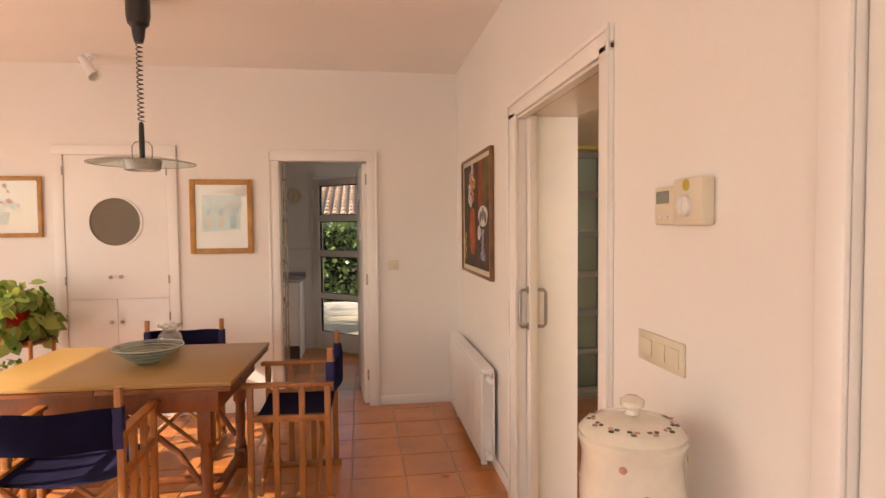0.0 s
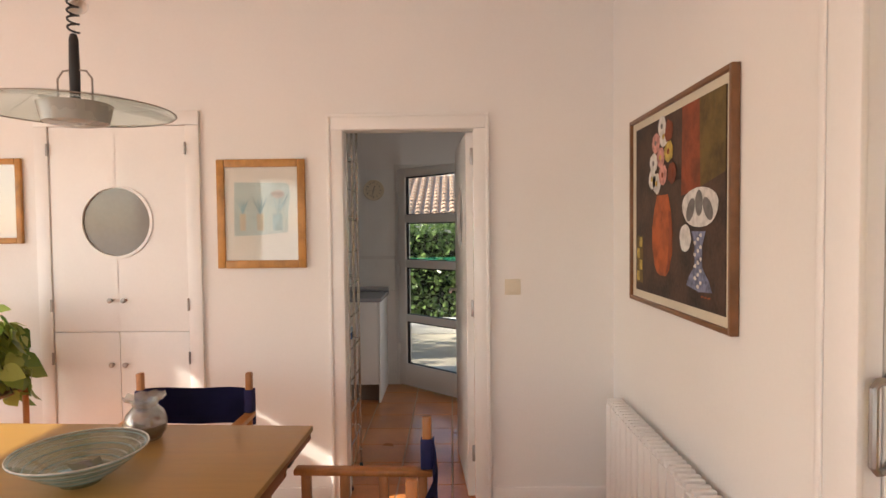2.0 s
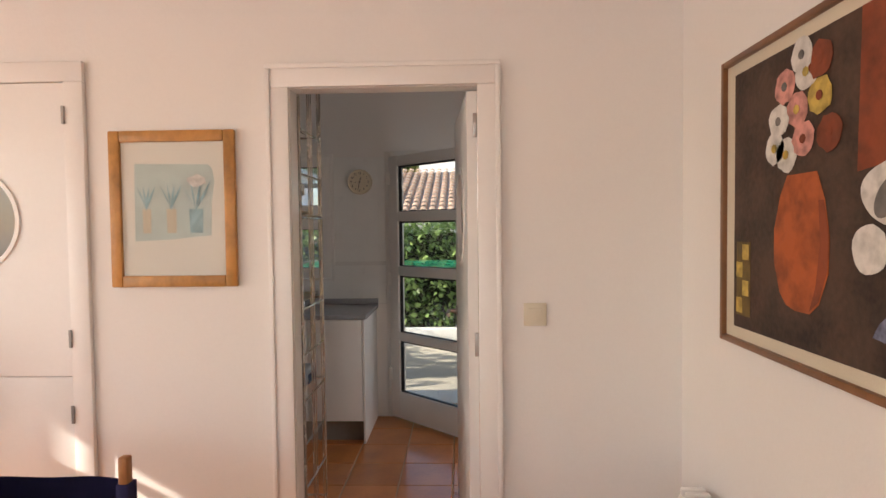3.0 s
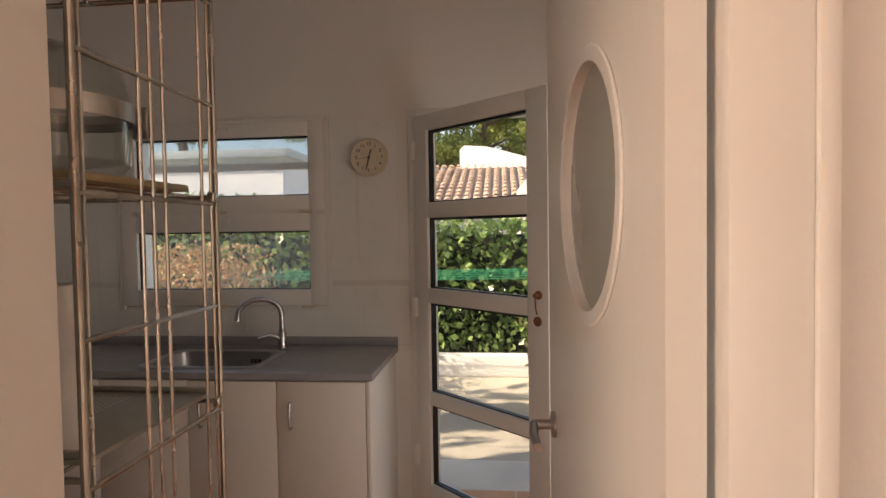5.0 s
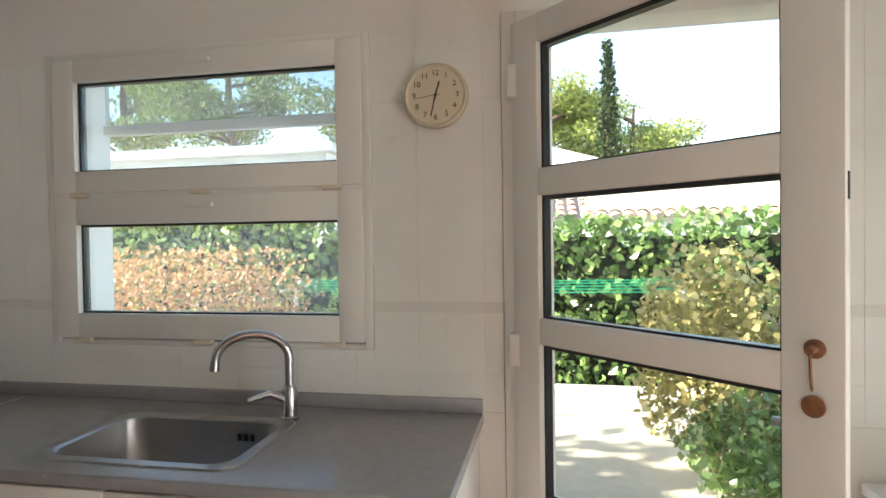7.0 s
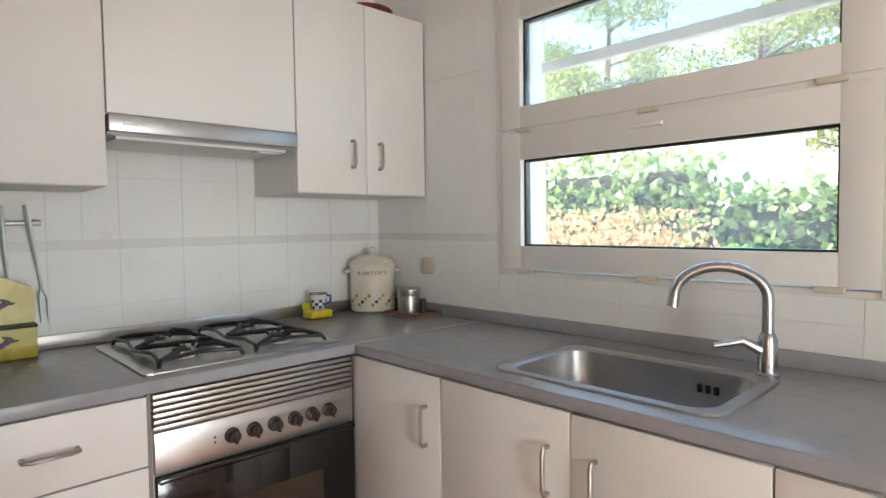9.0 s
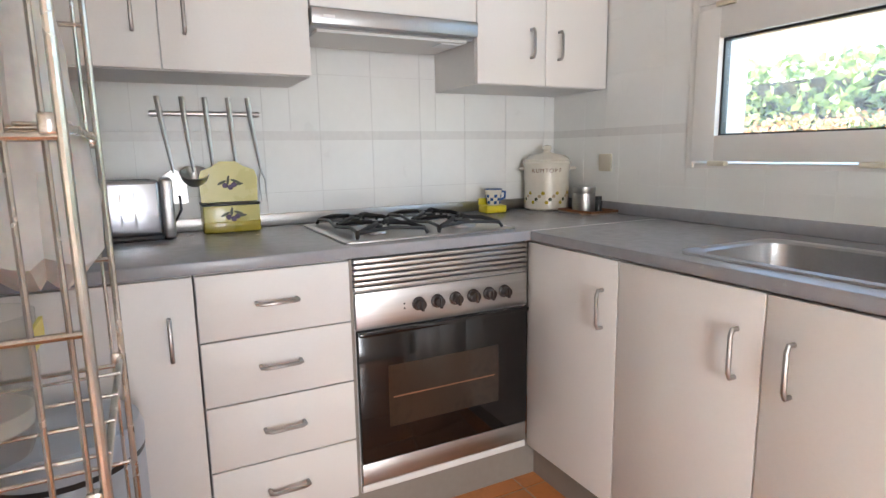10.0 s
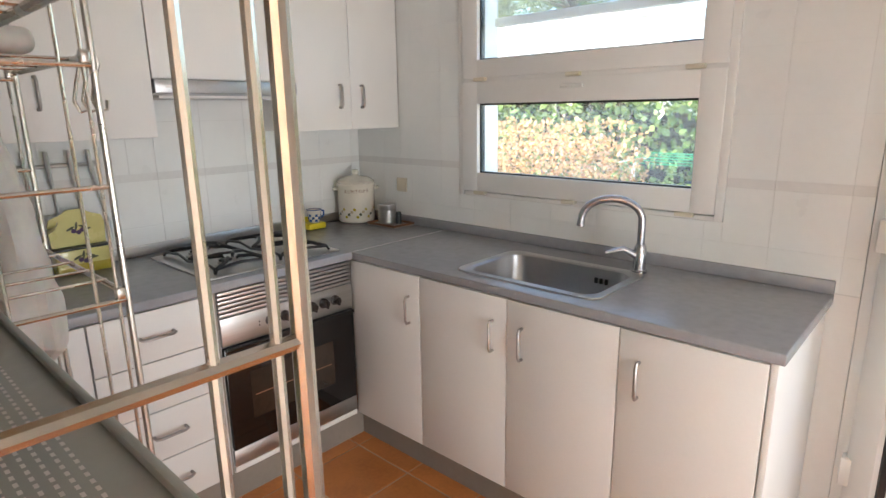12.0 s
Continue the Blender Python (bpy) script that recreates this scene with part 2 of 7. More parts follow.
PINEL = leaf_mat("pine_needles", (0.14, 0.19, 0.05), (0.38, 0.42, 0.12), 0.7)
CYPL = leaf_mat("cypress_scale", (0.012, 0.030, 0.010), (0.035, 0.060, 0.016), 0.7)
IVYL = leaf_mat("variegated_ivy_leaf", (0.07, 0.16, 0.015), (0.42, 0.47, 0.12), 0.28)
# Near-black colour stands for the shade deep between the leaves.
HEDGEIN = mat("hedge_inner_shade", (0.020, 0.022, 0.010), 0.95, var=0.3, scale=9, bump=0.2)
PANE = glass_mat("window_glass")
# Both window panes: whitish glare and reflection haze mixed into the glass itself.
HAZE = glass_mat("glare_veil_glass", gloss=0.05, veil=0.09)
HAZE2 = glass_mat("reflection_haze_glass", (0.90, 0.94, 0.98), gloss=0.06, veil=0.15)
PANE2 = glass_mat("tinted_double_glass", (0.80, 0.84, 0.84), 0.06)
PICGL = glass_mat("picture_glass", (0.98, 0.98, 0.97), 0.05)
GREENGL = glass_mat("pale_green_glass", (0.88, 0.93, 0.90), 0.05)
BOWLGL = glass_mat("smoky_green_glass", (0.62, 0.72, 0.67), 0.14, 0.02, veil=0.05)
VASEGL = glass_mat("flared_vase_glass", (0.86, 0.88, 0.87), 0.16, veil=0.10)
CLEARGL = glass_mat("clear_glass", (0.93, 0.94, 0.93), 0.06)
FROST = mat("frosted_grey_glass", (0.36, 0.37, 0.34), 0.28, var=0.03, bump=0.0, spec=0.6)
PORTM = mat("dim_porthole_glass", (0.17, 0.14, 0.10), 0.06, var=0.05, bump=0.0, spec=0.7)

# ---- building helpers ----
ORG = {}


def thing(name, at, label, category, group="", rot=0.0):
    ob = new(name)
    ob.empty_display_size = 0.05
    ob.matrix_world = pose(at[0], at[1], at[2], 0, 0, rot)
    ORG[ob] = Vector(at)
    return tagged(ob, label, category, group)


def close(bm, sharp=0.6):
    bm.normal_update()
    for fc in bm.faces:
        fc.smooth = True
    for e in bm.edges:
        if len(e.link_faces) == 2 and e.calc_face_angle(0) > sharp:
            e.smooth = False
        elif len(e.link_faces) != 2:
            e.smooth = False


def mesh_of(name, bm, material, shift=None):
    if shift is not None:
        bmesh.ops.translate(bm, verts=bm.verts, vec=-shift)
    close(bm)
    me = bpy.data.meshes.new(name)
    bm.to_mesh(me)
    bm.free()
    me.materials.append(material)
    return me


def part(name, bm, material, parent, label="", local=False):
    """One mesh under a thing or a part; world coordinates unless local."""
    org = ORG[parent]
    ob = new(name, mesh_of(name, bm, material, None if local else org))
    ob.parent = parent
    ORG[ob] = org
    if label:
        ob["label"] = label
    return ob


def solid(name, bm, material, label, category, kind="structure", group=""):
    ob = new(name, mesh_of(name, bm, material))
    ORG[ob] = Vector((0, 0, 0))
    return tagged(ob, label, category, group, kind)


def B():
    return bmesh.new()


def box(bm, x0, y0, z0, x1, y1, z1, bev=0.0, seg=2, m=None):
    x0, x1, y0, y1, z0, z1 = min(x0, x1), max(x0, x1), min(y0, y1), max(y0, y1), min(z0, z1), max(z0, z1)
    vs = [bm.verts.new((x, y, z)) for x in (x0, x1) for y in (y0, y1) for z in (z0, z1)]
    fs = [bm.faces.new([vs[i] for i in q]) for q in ((0, 1, 3, 2), (4, 6, 7, 5), (0, 4, 5, 1), (2, 3, 7, 6), (0, 2, 6, 4), (1, 5, 7, 3))]
    if bev:
        es = list({e for fc in fs for e in fc.edges})
        r = bmesh.ops.bevel(bm, geom=es, offset=min(bev, 0.45 * min(x1 - x0, y1 - y0, z1 - z0)), segments=seg, affect="EDGES", profile=0.5)
        vs = list({v for fc in r["faces"] for v in fc.verts} | {v for v in vs if v.is_valid})
    if m is not None:
        bmesh.ops.transform(bm, matrix=m, verts=[v for v in vs if v.is_valid])
    return bm


def tube(bm, pts, r, seg=8, closed=False, caps=True):
    pts = [Vector(p) for p in pts]
    rs = list(r) if hasattr(r, "__len__") else [r] * len(pts)
    n = len(pts)
    rings, ref = [], None
    for i, p in enumerate(pts):
        a, b = pts[(i - 1) % n] if (closed or i) else pts[0], pts[(i + 1) % n] if (closed or i < n - 1) else pts[-1]
        d = (b - a).normalized()
        if ref is None:
            ref = d.orthogonal().normalized()
        ref = (ref - d * ref.dot(d)).normalized()
        s = d.cross(ref)
        rings.append([bm.verts.new(p + rs[i] * (math.cos(2 * math.pi * k / seg) * ref + math.sin(2 * math.pi * k / seg) * s)) for k in range(seg)])
    for i in range(n if closed else n - 1):
        a, b = rings[i], rings[(i + 1) % n]
        off = 0
        if closed and i == n - 1:
            off = min(range(seg), key=lambda o: (a[0].co - b[o].co).length)
        for k in range(seg):
            bm.faces.new((a[k], a[(k + 1) % seg], b[(k + 1 + off) % seg], b[(k + off) % seg]))
    if caps and not closed:
        bm.faces.new(rings[0][::-1])
        bm.faces.new(rings[-1])
    return bm


def lathe(bm, prof, at=(0, 0, 0), seg=28, axis=None):
    """prof: (radius, height) from bottom to top, turned about z, or about another axis."""
    m = Matrix.Translation(at)
    if axis is not None:
        m = m @ Vector((0, 0, 1)).rotation_difference(Vector(axis)).to_matrix().to_4x4()
    rings = []
    for r, z in prof:
        if r < 1e-5:
            rings.append([bm.verts.new(m @ Vector((0, 0, z)))])
        else:
            rings.append([bm.verts.new(m @ Vector((r * math.cos(2 * math.pi * k / seg), r * math.sin(2 * math.pi * k / seg), z))) for k in range(seg)])
    for a, b in zip(rings, rings[1:]):
        for k in range(seg):
            q = [a[k % len(a)], a[(k + 1) % len(a)], b[(k + 1) % len(b)], b[k % len(b)]]
            q = [v for i, v in enumerate(q) if v not in q[:i]]
            if len(q) > 2:
                bm.faces.new(q)
    return bm


def slab(bm, outline, z0, z1, m=None):
    """A flat plate of an outline in x, y with thickness."""
    lo, hi = [bm.verts.new((x, y, z0)) for x, y in outline], [bm.verts.new((x, y, z1)) for x, y in outline]
    bm.faces.new(lo[::-1])
    bm.faces.new(hi)
    n = len(lo)
    for i in range(n):
        bm.faces.new((lo[i], lo[(i + 1) % n], hi[(i + 1) % n], hi[i]))
    if m is not None:
        bmesh.ops.transform(bm, matrix=m, verts=lo + hi)
    return bm


def ellipse(cx, cy, a, b, n=24, wob=0.0, seed=0):
    rg = random.Random(seed)
    return [(cx + a * (1 + wob * rg.uniform(-1, 1)) * math.cos(2 * math.pi * k / n), cy + b * (1 + wob * rg.uniform(-1, 1)) * math.sin(2 * math.pi * k / n)) for k in range(n)]


def rrect(cx, cy, w, h, r, n=5):
    out = []
    for sx, sy, a0 in ((1, 1, 0), (-1, 1, 90), (-1, -1, 180), (1, -1, 270)):
        for k in range(n + 1):
            a = radians(a0 + 90 * k / n)
            out.append((cx + sx * (w / 2 - r) + r * math.cos(a), cy + sy * (h / 2 - r) + r * math.sin(a)))
    return out


def letters(name, body, size, material, parent, m, depth=0.0008):
    cu = bpy.data.curves.new(name, "FONT")
    cu.body, cu.size, cu.align_x, cu.align_y, cu.extrude = body, size, "CENTER", "CENTER", depth
    ob = new(name, cu)
    me = bpy.data.meshes.new_from_object(ob.evaluated_get(bpy.context.evaluated_depsgraph_get()))
    bpy.data.objects.remove(ob)
    me.transform(m)
    me.transform(Matrix.Translation(-ORG[parent]))
    me.materials.append(material)
    o2 = new(name, me)
    o2.parent = parent
    ORG[o2] = ORG[parent]
    return o2


# ---- plan ----
W, E, DC = 5.107, 1.184, 2.745          # dining: north wall, east wall, ceiling
KS, KN, KW, KE, KC = 5.194, 7.480, -2.540, 1.900, 2.70   # kitchen: south, north, west, east, ceiling
DOOR = (-0.275, 0.445, 2.03)            # doorway between them


def wall(name, spans, material, label):
    bm = B()
    for s in spans:
        box(bm, *s)
    return solid(name, bm, material, label, "wall")


wall("wall_north", [(-3.70, W, -0.05, DOOR[0], KS, 2.87), (DOOR[1], W, -0.05, 1.525, KS, 2.87), (DOOR[0], W, DOOR[2], DOOR[1], KS, 2.87)], WALL, "smooth white painted wall between dining room and kitchen")
wall("wall_east", [(E, 3.36, -0.05, 1.525, W, 2.87), (E + 0.115, 3.29, -0.05, 1.525, 3.36, 2.87), (E, 2.135, 2.07, E + 0.115, 3.36, 2.87), (E + 0.115, 2.135, 2.07, 1.525, 3.29, 2.87), (E, 1.19, -0.05, 1.525, 2.135, 2.87), (E + 0.06, 0.30, -0.05, 1.525, 1.19, 2.87), (E, 0.30, 2.10, E + 0.06, 1.19, 2.87), (E, -2.1, -0.05, 1.525, 0.30, 2.87)], WALL, "smooth white painted wall with a wide sliding-door opening")
wall("wall_west", [(-3.70, -2.1, -0.05, -3.45, 0.9, 2.87), (-3.70, 4.37, -0.05, -3.45, W, 2.87), (-3.70, 0.9, 2.262, -3.45, 4.37, 2.87)], WALL, "white painted wall with a wide terrace opening")
# Unseen south wall; the wide opening is assumed, made for the fill lamp.
wall("wall_south", [(-3.45, -2.1, -0.05, -3.1, -1.8, 2.87), (0.7, -2.1, -0.05, E, -1.8, 2.87), (-3.1, -2.1, -0.05, 0.7, -1.8, 0.6), (-3.1, -2.1, 2.4, 0.7, -1.8, 2.87)], WALL, "unseen white painted wall, wide opening added for the fill lamp")
bm = B()
box(bm, -3.45, -1.8, DC, E, W, DC + 0.12)
solid("ceiling", bm, CEIL, "plain white painted dining room ceiling", "ceiling")
bm = B()
box(bm, KW, KS, KC, KE, KN, KC + 0.12)
solid("ceiling_kitchen", bm, CEIL, "plain white painted kitchen ceiling", "ceiling")

# kitchen shell
WX0, WX1, WZ0, WZ1 = -1.775, -0.655, 1.10, 2.06
DX0, DX1, DZ = -0.225, 0.655, 2.10
wall("wall_kitchen_north", [(KW - 0.2, KN, -0.05, WX0, KN + 0.25, 2.87), (WX1, KN, -0.05, DX0, KN + 0.25, 2.87), (DX1, KN, -0.05, KE + 0.2, KN + 0.25, 2.87),
                            (WX0, KN, -0.05, WX1, KN + 0.25, WZ0), (WX0, KN, WZ1, WX1, KN + 0.25, 2.87), (DX0, KN, DZ, DX1, KN + 0.25, 2.87)], WALL, "white kitchen wall with window and garden door")
wall("wall_kitchen_west", [(KW - 0.2, KS, -0.05, KW, KN, 2.87)], WALL, "white kitchen wall behind the cooker")
# East wall is out of view; its opening is added to admit the fill.
wall("wall_kitchen_east", [(KE, KS, -0.05, KE + 0.2, 5.35, 2.87), (KE, 6.15, -0.05, KE + 0.2, KN, 2.87), (KE, 5.35, -0.05, KE + 0.2, 6.15, 0.15), (KE, 5.35, 1.75, KE + 0.2, 6.15, 2.87)], WALL, "unseen white kitchen wall, opening added for the fill lamp")

# living room beyond the sliding door
wall("wall_living_north", [(1.525, 5.06, -0.05, 1.93, 5.21, 2.87), (2.47, 5.06, -0.05, 2.75, 5.21, 2.87), (1.93, 5.06, 2.13, 2.47, 5.21, 2.87)], YELLOW, "yellow painted wall with a glazed door")
wall("wall_living_east", [(2.53, -2.1, -0.05, 2.75, 4.36, 2.87), (2.53, 4.90, -0.05, 2.75, 5.06, 2.87), (2.53, 4.36, 1.38, 2.75, 4.90, 2.87), (2.73, 4.36, -0.05, 2.80, 4.90, 1.38)], YELLOW, "mustard yellow painted wall with a low white doorway")
wall("wall_living_south", [(1.525, -2.1, -0.05, 2.53, -1.8, 2.87)], WALL, "plain white wall")
bm = B()
box(bm, 1.525, -1.8, 2.155, 2.53, 5.06, 2.30)
solid("ceiling_living", bm, CEIL, "low white ceiling of the next room", "ceiling")
bm = B()
box(bm, -3.70, -2.1, 2.872, 2.75, 5.21, 3.0)
box(bm, KW - 0.2, 5.212, 2.872, KE + 0.2, KN + 0.25, 3.0)
box(bm, -2.74, KN + 0.252, 2.30, 2.10, 8.15, 2.42)
solid("roof_slab", bm, STUCCO, "white rendered roof slab with a deep porch eave", "roof")


def casing(name, x0, x1, top, y, wdt, label, proud=0.02):
    """Door casing on a wall that faces south: two posts, a head, and a raised outer bead."""
    bm = B()
    for a, b in ((x0 - wdt, x0), (x1, x1 + wdt)):
        box(bm, a, y - proud, 0, b, y, top, 0.004)
    box(bm, x0 - wdt, y - proud, top, x1 + wdt, y, top + wdt, 0.004)
    for a, b in ((x0 - wdt, x0 - wdt + 0.018), (x1 + wdt - 0.018, x1 + wdt)):
        box(bm, a, y - proud - 0.008, 0, b, y - proud, top + wdt - 0.018, 0.003)
    box(bm, x0 - wdt, y - proud - 0.008, top + wdt - 0.018, x1 + wdt, y - proud, top + wdt, 0.003)
    return solid(name, bm, GLOSSW, label, "door frame")


casing("door_frame_1", DOOR[0] + 0.012, DOOR[1] - 0.012, DOOR[2] - 0.012, W, 0.085, "white lacquered wooden casing round the kitchen doorway")
bm = B()
box(bm, DOOR[0], W, 0, DOOR[0] + 0.014, KS, DOOR[2] - 0.014)
box(bm, DOOR[1] - 0.003, W, 0, DOOR[1], KS, DOOR[2] - 0.014)
box(bm, DOOR[0], W, DOOR[2] - 0.014, DOOR[1], KS, DOOR[2])
solid("door_lining_1", bm, GLOSSW, "white wooden lining of the kitchen doorway", "door frame")

bm = B()
for a, b in ((-3.45, -1.935), (-1.03, DOOR[0] - 0.08), (DOOR[1] + 0.08, E - 0.012)):
    box(bm, a, W - 0.012, 0, b, W, 0.075, 0.003)
box(bm, E - 0.012, 3.39, 0, E, W - 0.012, 0.075, 0.003)
solid("baseboard", bm, GLOSSW, "low white skirting board along the wall foot", "skirting")


# ======== dining room ========
def handle_bar(name, parent, a, b, out, r=0.006, material=NICKEL, label="satin nickel bow handle"):
    """A bow handle between two feet a and b that stands out by the vector out."""
    a, b, out = Vector(a), Vector(b), Vector(out)
    d = (b - a).normalized() * 0.012
    return part(name, tube(B(), [a, a + out * 0.75, a + out + d, b + out - d, b + out * 0.75, b], r, 8), material, parent, label)


# built-in cupboard with a porthole
def ring(bm, c, r0, r1, y0, y1, seg=40):
    """A flat ring about the y axis."""
    lathe(bm, [(r0, y0), (r1, y0), (r1, y1), (r0, y1), (r0, y0)], c, seg, (0, 1, 0))


def holed_panel(bm, x0, x1, z0, z1, cx, cz, r, y0, y1, n=48):
    """A board with a round cut taken out of it, in the x z plane; the hole may run over an edge."""
    pts = []
    for k in range(n):
        a = 2 * math.pi * (k + 0.5) / n
        pts.append((cx + r * math.cos(a), cz + r * math.sin(a)))
    ang = [math.atan2(p[1] - cz, p[0] - cx) for p in pts]
    inn, out = [], []
    for (px, pz), a in zip(pts, ang):
        ca, sa = math.cos(a), math.sin(a)
        t = min(((x1 if ca > 0 else x0) - cx) / ca, ((z1 if sa > 0 else z0) - cz) / sa)
        inn.append((px, pz))
        out.append((cx + t * ca, cz + t * sa))
    for cxx, czz in ((x0, z0), (x1, z0), (x1, z1), (x0, z1)):
        j = min(range(n), key=lambda i: (out[i][0] - cxx) ** 2 + (out[i][1] - czz) ** 2)
        out[j] = (cxx, czz)
    rows = [[bm.verts.new((x, y, z)) for x, z in loop] for loop, y in ((inn, y0), (out, y0), (out, y1), (inn, y1))]
    for q in range(4):
        a, b = rows[q], rows[(q + 1) % 4]
        for k in range(n):
            bm.faces.new((a[k], a[(k + 1) % n], b[(k + 1) % n], b[k]))


CX0, CX1, CZT = -1.93, -1.035, 2.13
cup = thing("built_in_cupboard", (-1.48, W, 0), "white built-in cupboard with a round glazed porthole, shut", "cupboard")
bm = B()
for a, b in ((CX0, CX0 + 0.075), (CX1 - 0.075, CX1)):
    box(bm, a, W - 0.022, 0, b, W, CZT - 0.075, 0.004)
box(bm, CX0, W - 0.022, CZT - 0.075, CX1, W, CZT, 0.004)
part("casing", bm, GLOSSW, cup)
cmx = -1.495
lx0, lx1 = CX0 + 0.078, CX1 - 0.078
for sx in (-1, 1):
    bm = B()
    holed_panel(bm, lx0, lx1, 0.945, CZT - 0.078, cmx, 1.54, 0.185, W - 0.012, W - 0.001)
    bmesh.ops.bisect_plane(bm, geom=bm.verts[:] + bm.edges[:] + bm.faces[:], plane_co=(cmx + sx * 0.0015, 0, 0), plane_no=(-sx, 0, 0), clear_outer=True)
    part("upper_door", bm, GLOSSW, cup)
bm = B()
box(bm, lx0, W - 0.012, 0.06, cmx - 0.0015, W - 0.001, 0.941, 0.002)
part("lower_door", bm, GLOSSW, cup)
bm = B()
box(bm, cmx + 0.0015, W - 0.012, 0.06, lx1, W - 0.001, 0.941, 0.002)
part("lower_door", bm, GLOSSW, cup)
bm = B()
ring(bm, (cmx, W, 1.54), 0.184, 0.200, -0.020, -0.004)
part("porthole_ring", bm, GLOSSW, cup)
bm = B()
lathe(bm, [(0, -0.008), (0.186, -0.008), (0.186, -0.004), (0, -0.004)], (cmx, W, 1.54), 40, (0, 1, 0))
part("porthole_glass", bm, PORTM, cup, "dim grey porthole glass")
for z in (1.115, 0.765):
    for sx in (-1, 1):
        bm = B()
        lathe(bm, [(0, 0), (0.007, 0), (0.006, 0.012), (0.013, 0.016), (0.014, 0.026), (0.008, 0.031), (0, 0.031)], (cmx + sx * 0.037, W - 0.012, z), 16, (0, -1, 0))
        part("knob", bm, NICKEL, cup, "small satin metal knob")
for z in (1.93, 1.09, 0.80, 0.2):
    for x in (lx0 - 0.004, lx1 + 0.004):
        part("hinge", tube(B(), [(x, W - 0.026, z - 0.033), (x, W - 0.026, z + 0.033)], 0.006, 8), NICKEL, cup, "narrow steel hinge")


def framed_print(x0, z0, x1, z1, fw, name, label, art):
    """A framed print on the north wall; art(parent, x0, z0, x1, z1, y) lays the picture on the mount."""
    th = thing(name, ((x0 + x1) / 2, W, z0), label, "framed picture")
    y0 = W - 0.024
    for nm, b in (("frame_side", (x0, z0, x0 + fw, z1)), ("frame_side", (x1 - fw, z0, x1, z1)), ("frame_rail", (x0 + fw, z0, x1 - fw, z0 + fw)), ("frame_rail", (x0 + fw, z1 - fw, x1 - fw, z1))):
        part(nm, box(B(), b[0], y0, b[1], b[2], W - 0.002, b[3], 0.005), PINE, th)
    part("mount", box(B(), x0 + fw, W - 0.010, z0 + fw, x1 - fw, W - 0.003, z1 - fw), PAPER, th, "white mount board")
    art(th, x0 + fw, z0 + fw, x1 - fw, z1 - fw, W - 0.0105)
    g = part("glass", box(B(), x0 + fw, W - 0.016, z0 + fw, x1 - fw, W - 0.0145, z1 - fw), PICGL, th, "reflecting picture glass")
    g.visible_shadow = False
    return th


def flat_shape(name, outline, y, material, parent, label="", depth=0.0006):
    """An outline in x, z laid on a plane that faces south."""
    return part(name, slab(B(), outline, 0, depth, Matrix(((1, 0, 0, 0), (0, 0, -1, y), (0, 1, 0, 0), (0, 0, 0, 1)))), material, parent, label)


def art_vases(th, x0, z0, x1, z1, y):
    w, h = x1 - x0, z1 - z0
    px, pz = lambda u: x0 + u * w, lambda v: z0 + v * h
    flat_shape("wash", [(px(u), pz(v)) for u, v in ((0.12, 0.26), (0.45, 0.27), (0.86, 0.30), (0.87, 0.55), (0.90, 0.70), (0.88, 0.80), (0.84, 0.83), (0.13, 0.84))], y, AQUA, th, "pale aqua painted ground")
    for i, (u, s) in enumerate(((0.24, 0.7), (0.48, 0.8), (0.72, 1.15))):
        b = y - 0.0012
        flat_shape("vase", [(px(u - 0.055 * s), pz(0.32)), (px(u + 0.055 * s), pz(0.32)), (px(u + 0.06 * s), pz(0.50)), (px(u - 0.06 * s), pz(0.50))], b, MOUNT if i < 2 else AQUA2, th, "painted vase")
        for k in range(4):
            dx = (k - 1.5) * 0.055 * s
            flat_shape("leaf", [(px(u), pz(0.49)), (px(u + dx * 0.9 + 0.012), pz(0.60)), (px(u + dx * 1.6), pz(0.60 + 0.10 * s)), (px(u + dx * 0.6 - 0.012), pz(0.58))], b - 0.0008 - 0.0007 * k, AQUA2, th, "painted leaf")
    flat_shape("bloom", ellipse(px(0.74), pz(0.71), 0.035, 0.022, 12, 0.25, 3), y - 0.005, PWHITE, th, "painted pale bloom")


def art_bouquet(th, x0, z0, x1, z1, y):
    w, h = x1 - x0, z1 - z0
    rg = random.Random(5)
    for i in range(26):
        u, v = rg.gauss(0.45, 0.13), rg.gauss(0.58, 0.14)
        r = rg.uniform(0.010, 0.024)
        flat_shape("bloom", ellipse(x0 + u * w, z0 + v * h, r, r * 0.9, 10, 0.25, i), y - 0.0004 * (i % 5), (LILAC, AQUA, PPINK, LILAC, PWHITE)[i % 5], th, "painted pale flower")
    flat_shape("vase", [(x0 + u * w, z0 + v * h) for u, v in ((0.36, 0.16), (0.56, 0.16), (0.60, 0.40), (0.33, 0.40))], y, AQUA, th, "painted pale vase")


framed_print(-0.945, 1.283, -0.468, 1.868, 0.042, "framed_print", "watercolour print of three vases in a honey pine frame", art_vases)
framed_print(-2.552, 1.428, -2.005, 1.888, 0.032, "framed_print", "pale flower print in a honey pine frame, glass reflecting", art_bouquet)

# large still life on the east wall
pt = thing("still_life_painting", (E, 4.245, 1.147), "large still life of flowers, orange vase and goblet in walnut frame", "painting")
PY0, PY1, PZ0, PZ1 = 3.752, 4.737, 1.147, 1.972
fx = E - 0.030
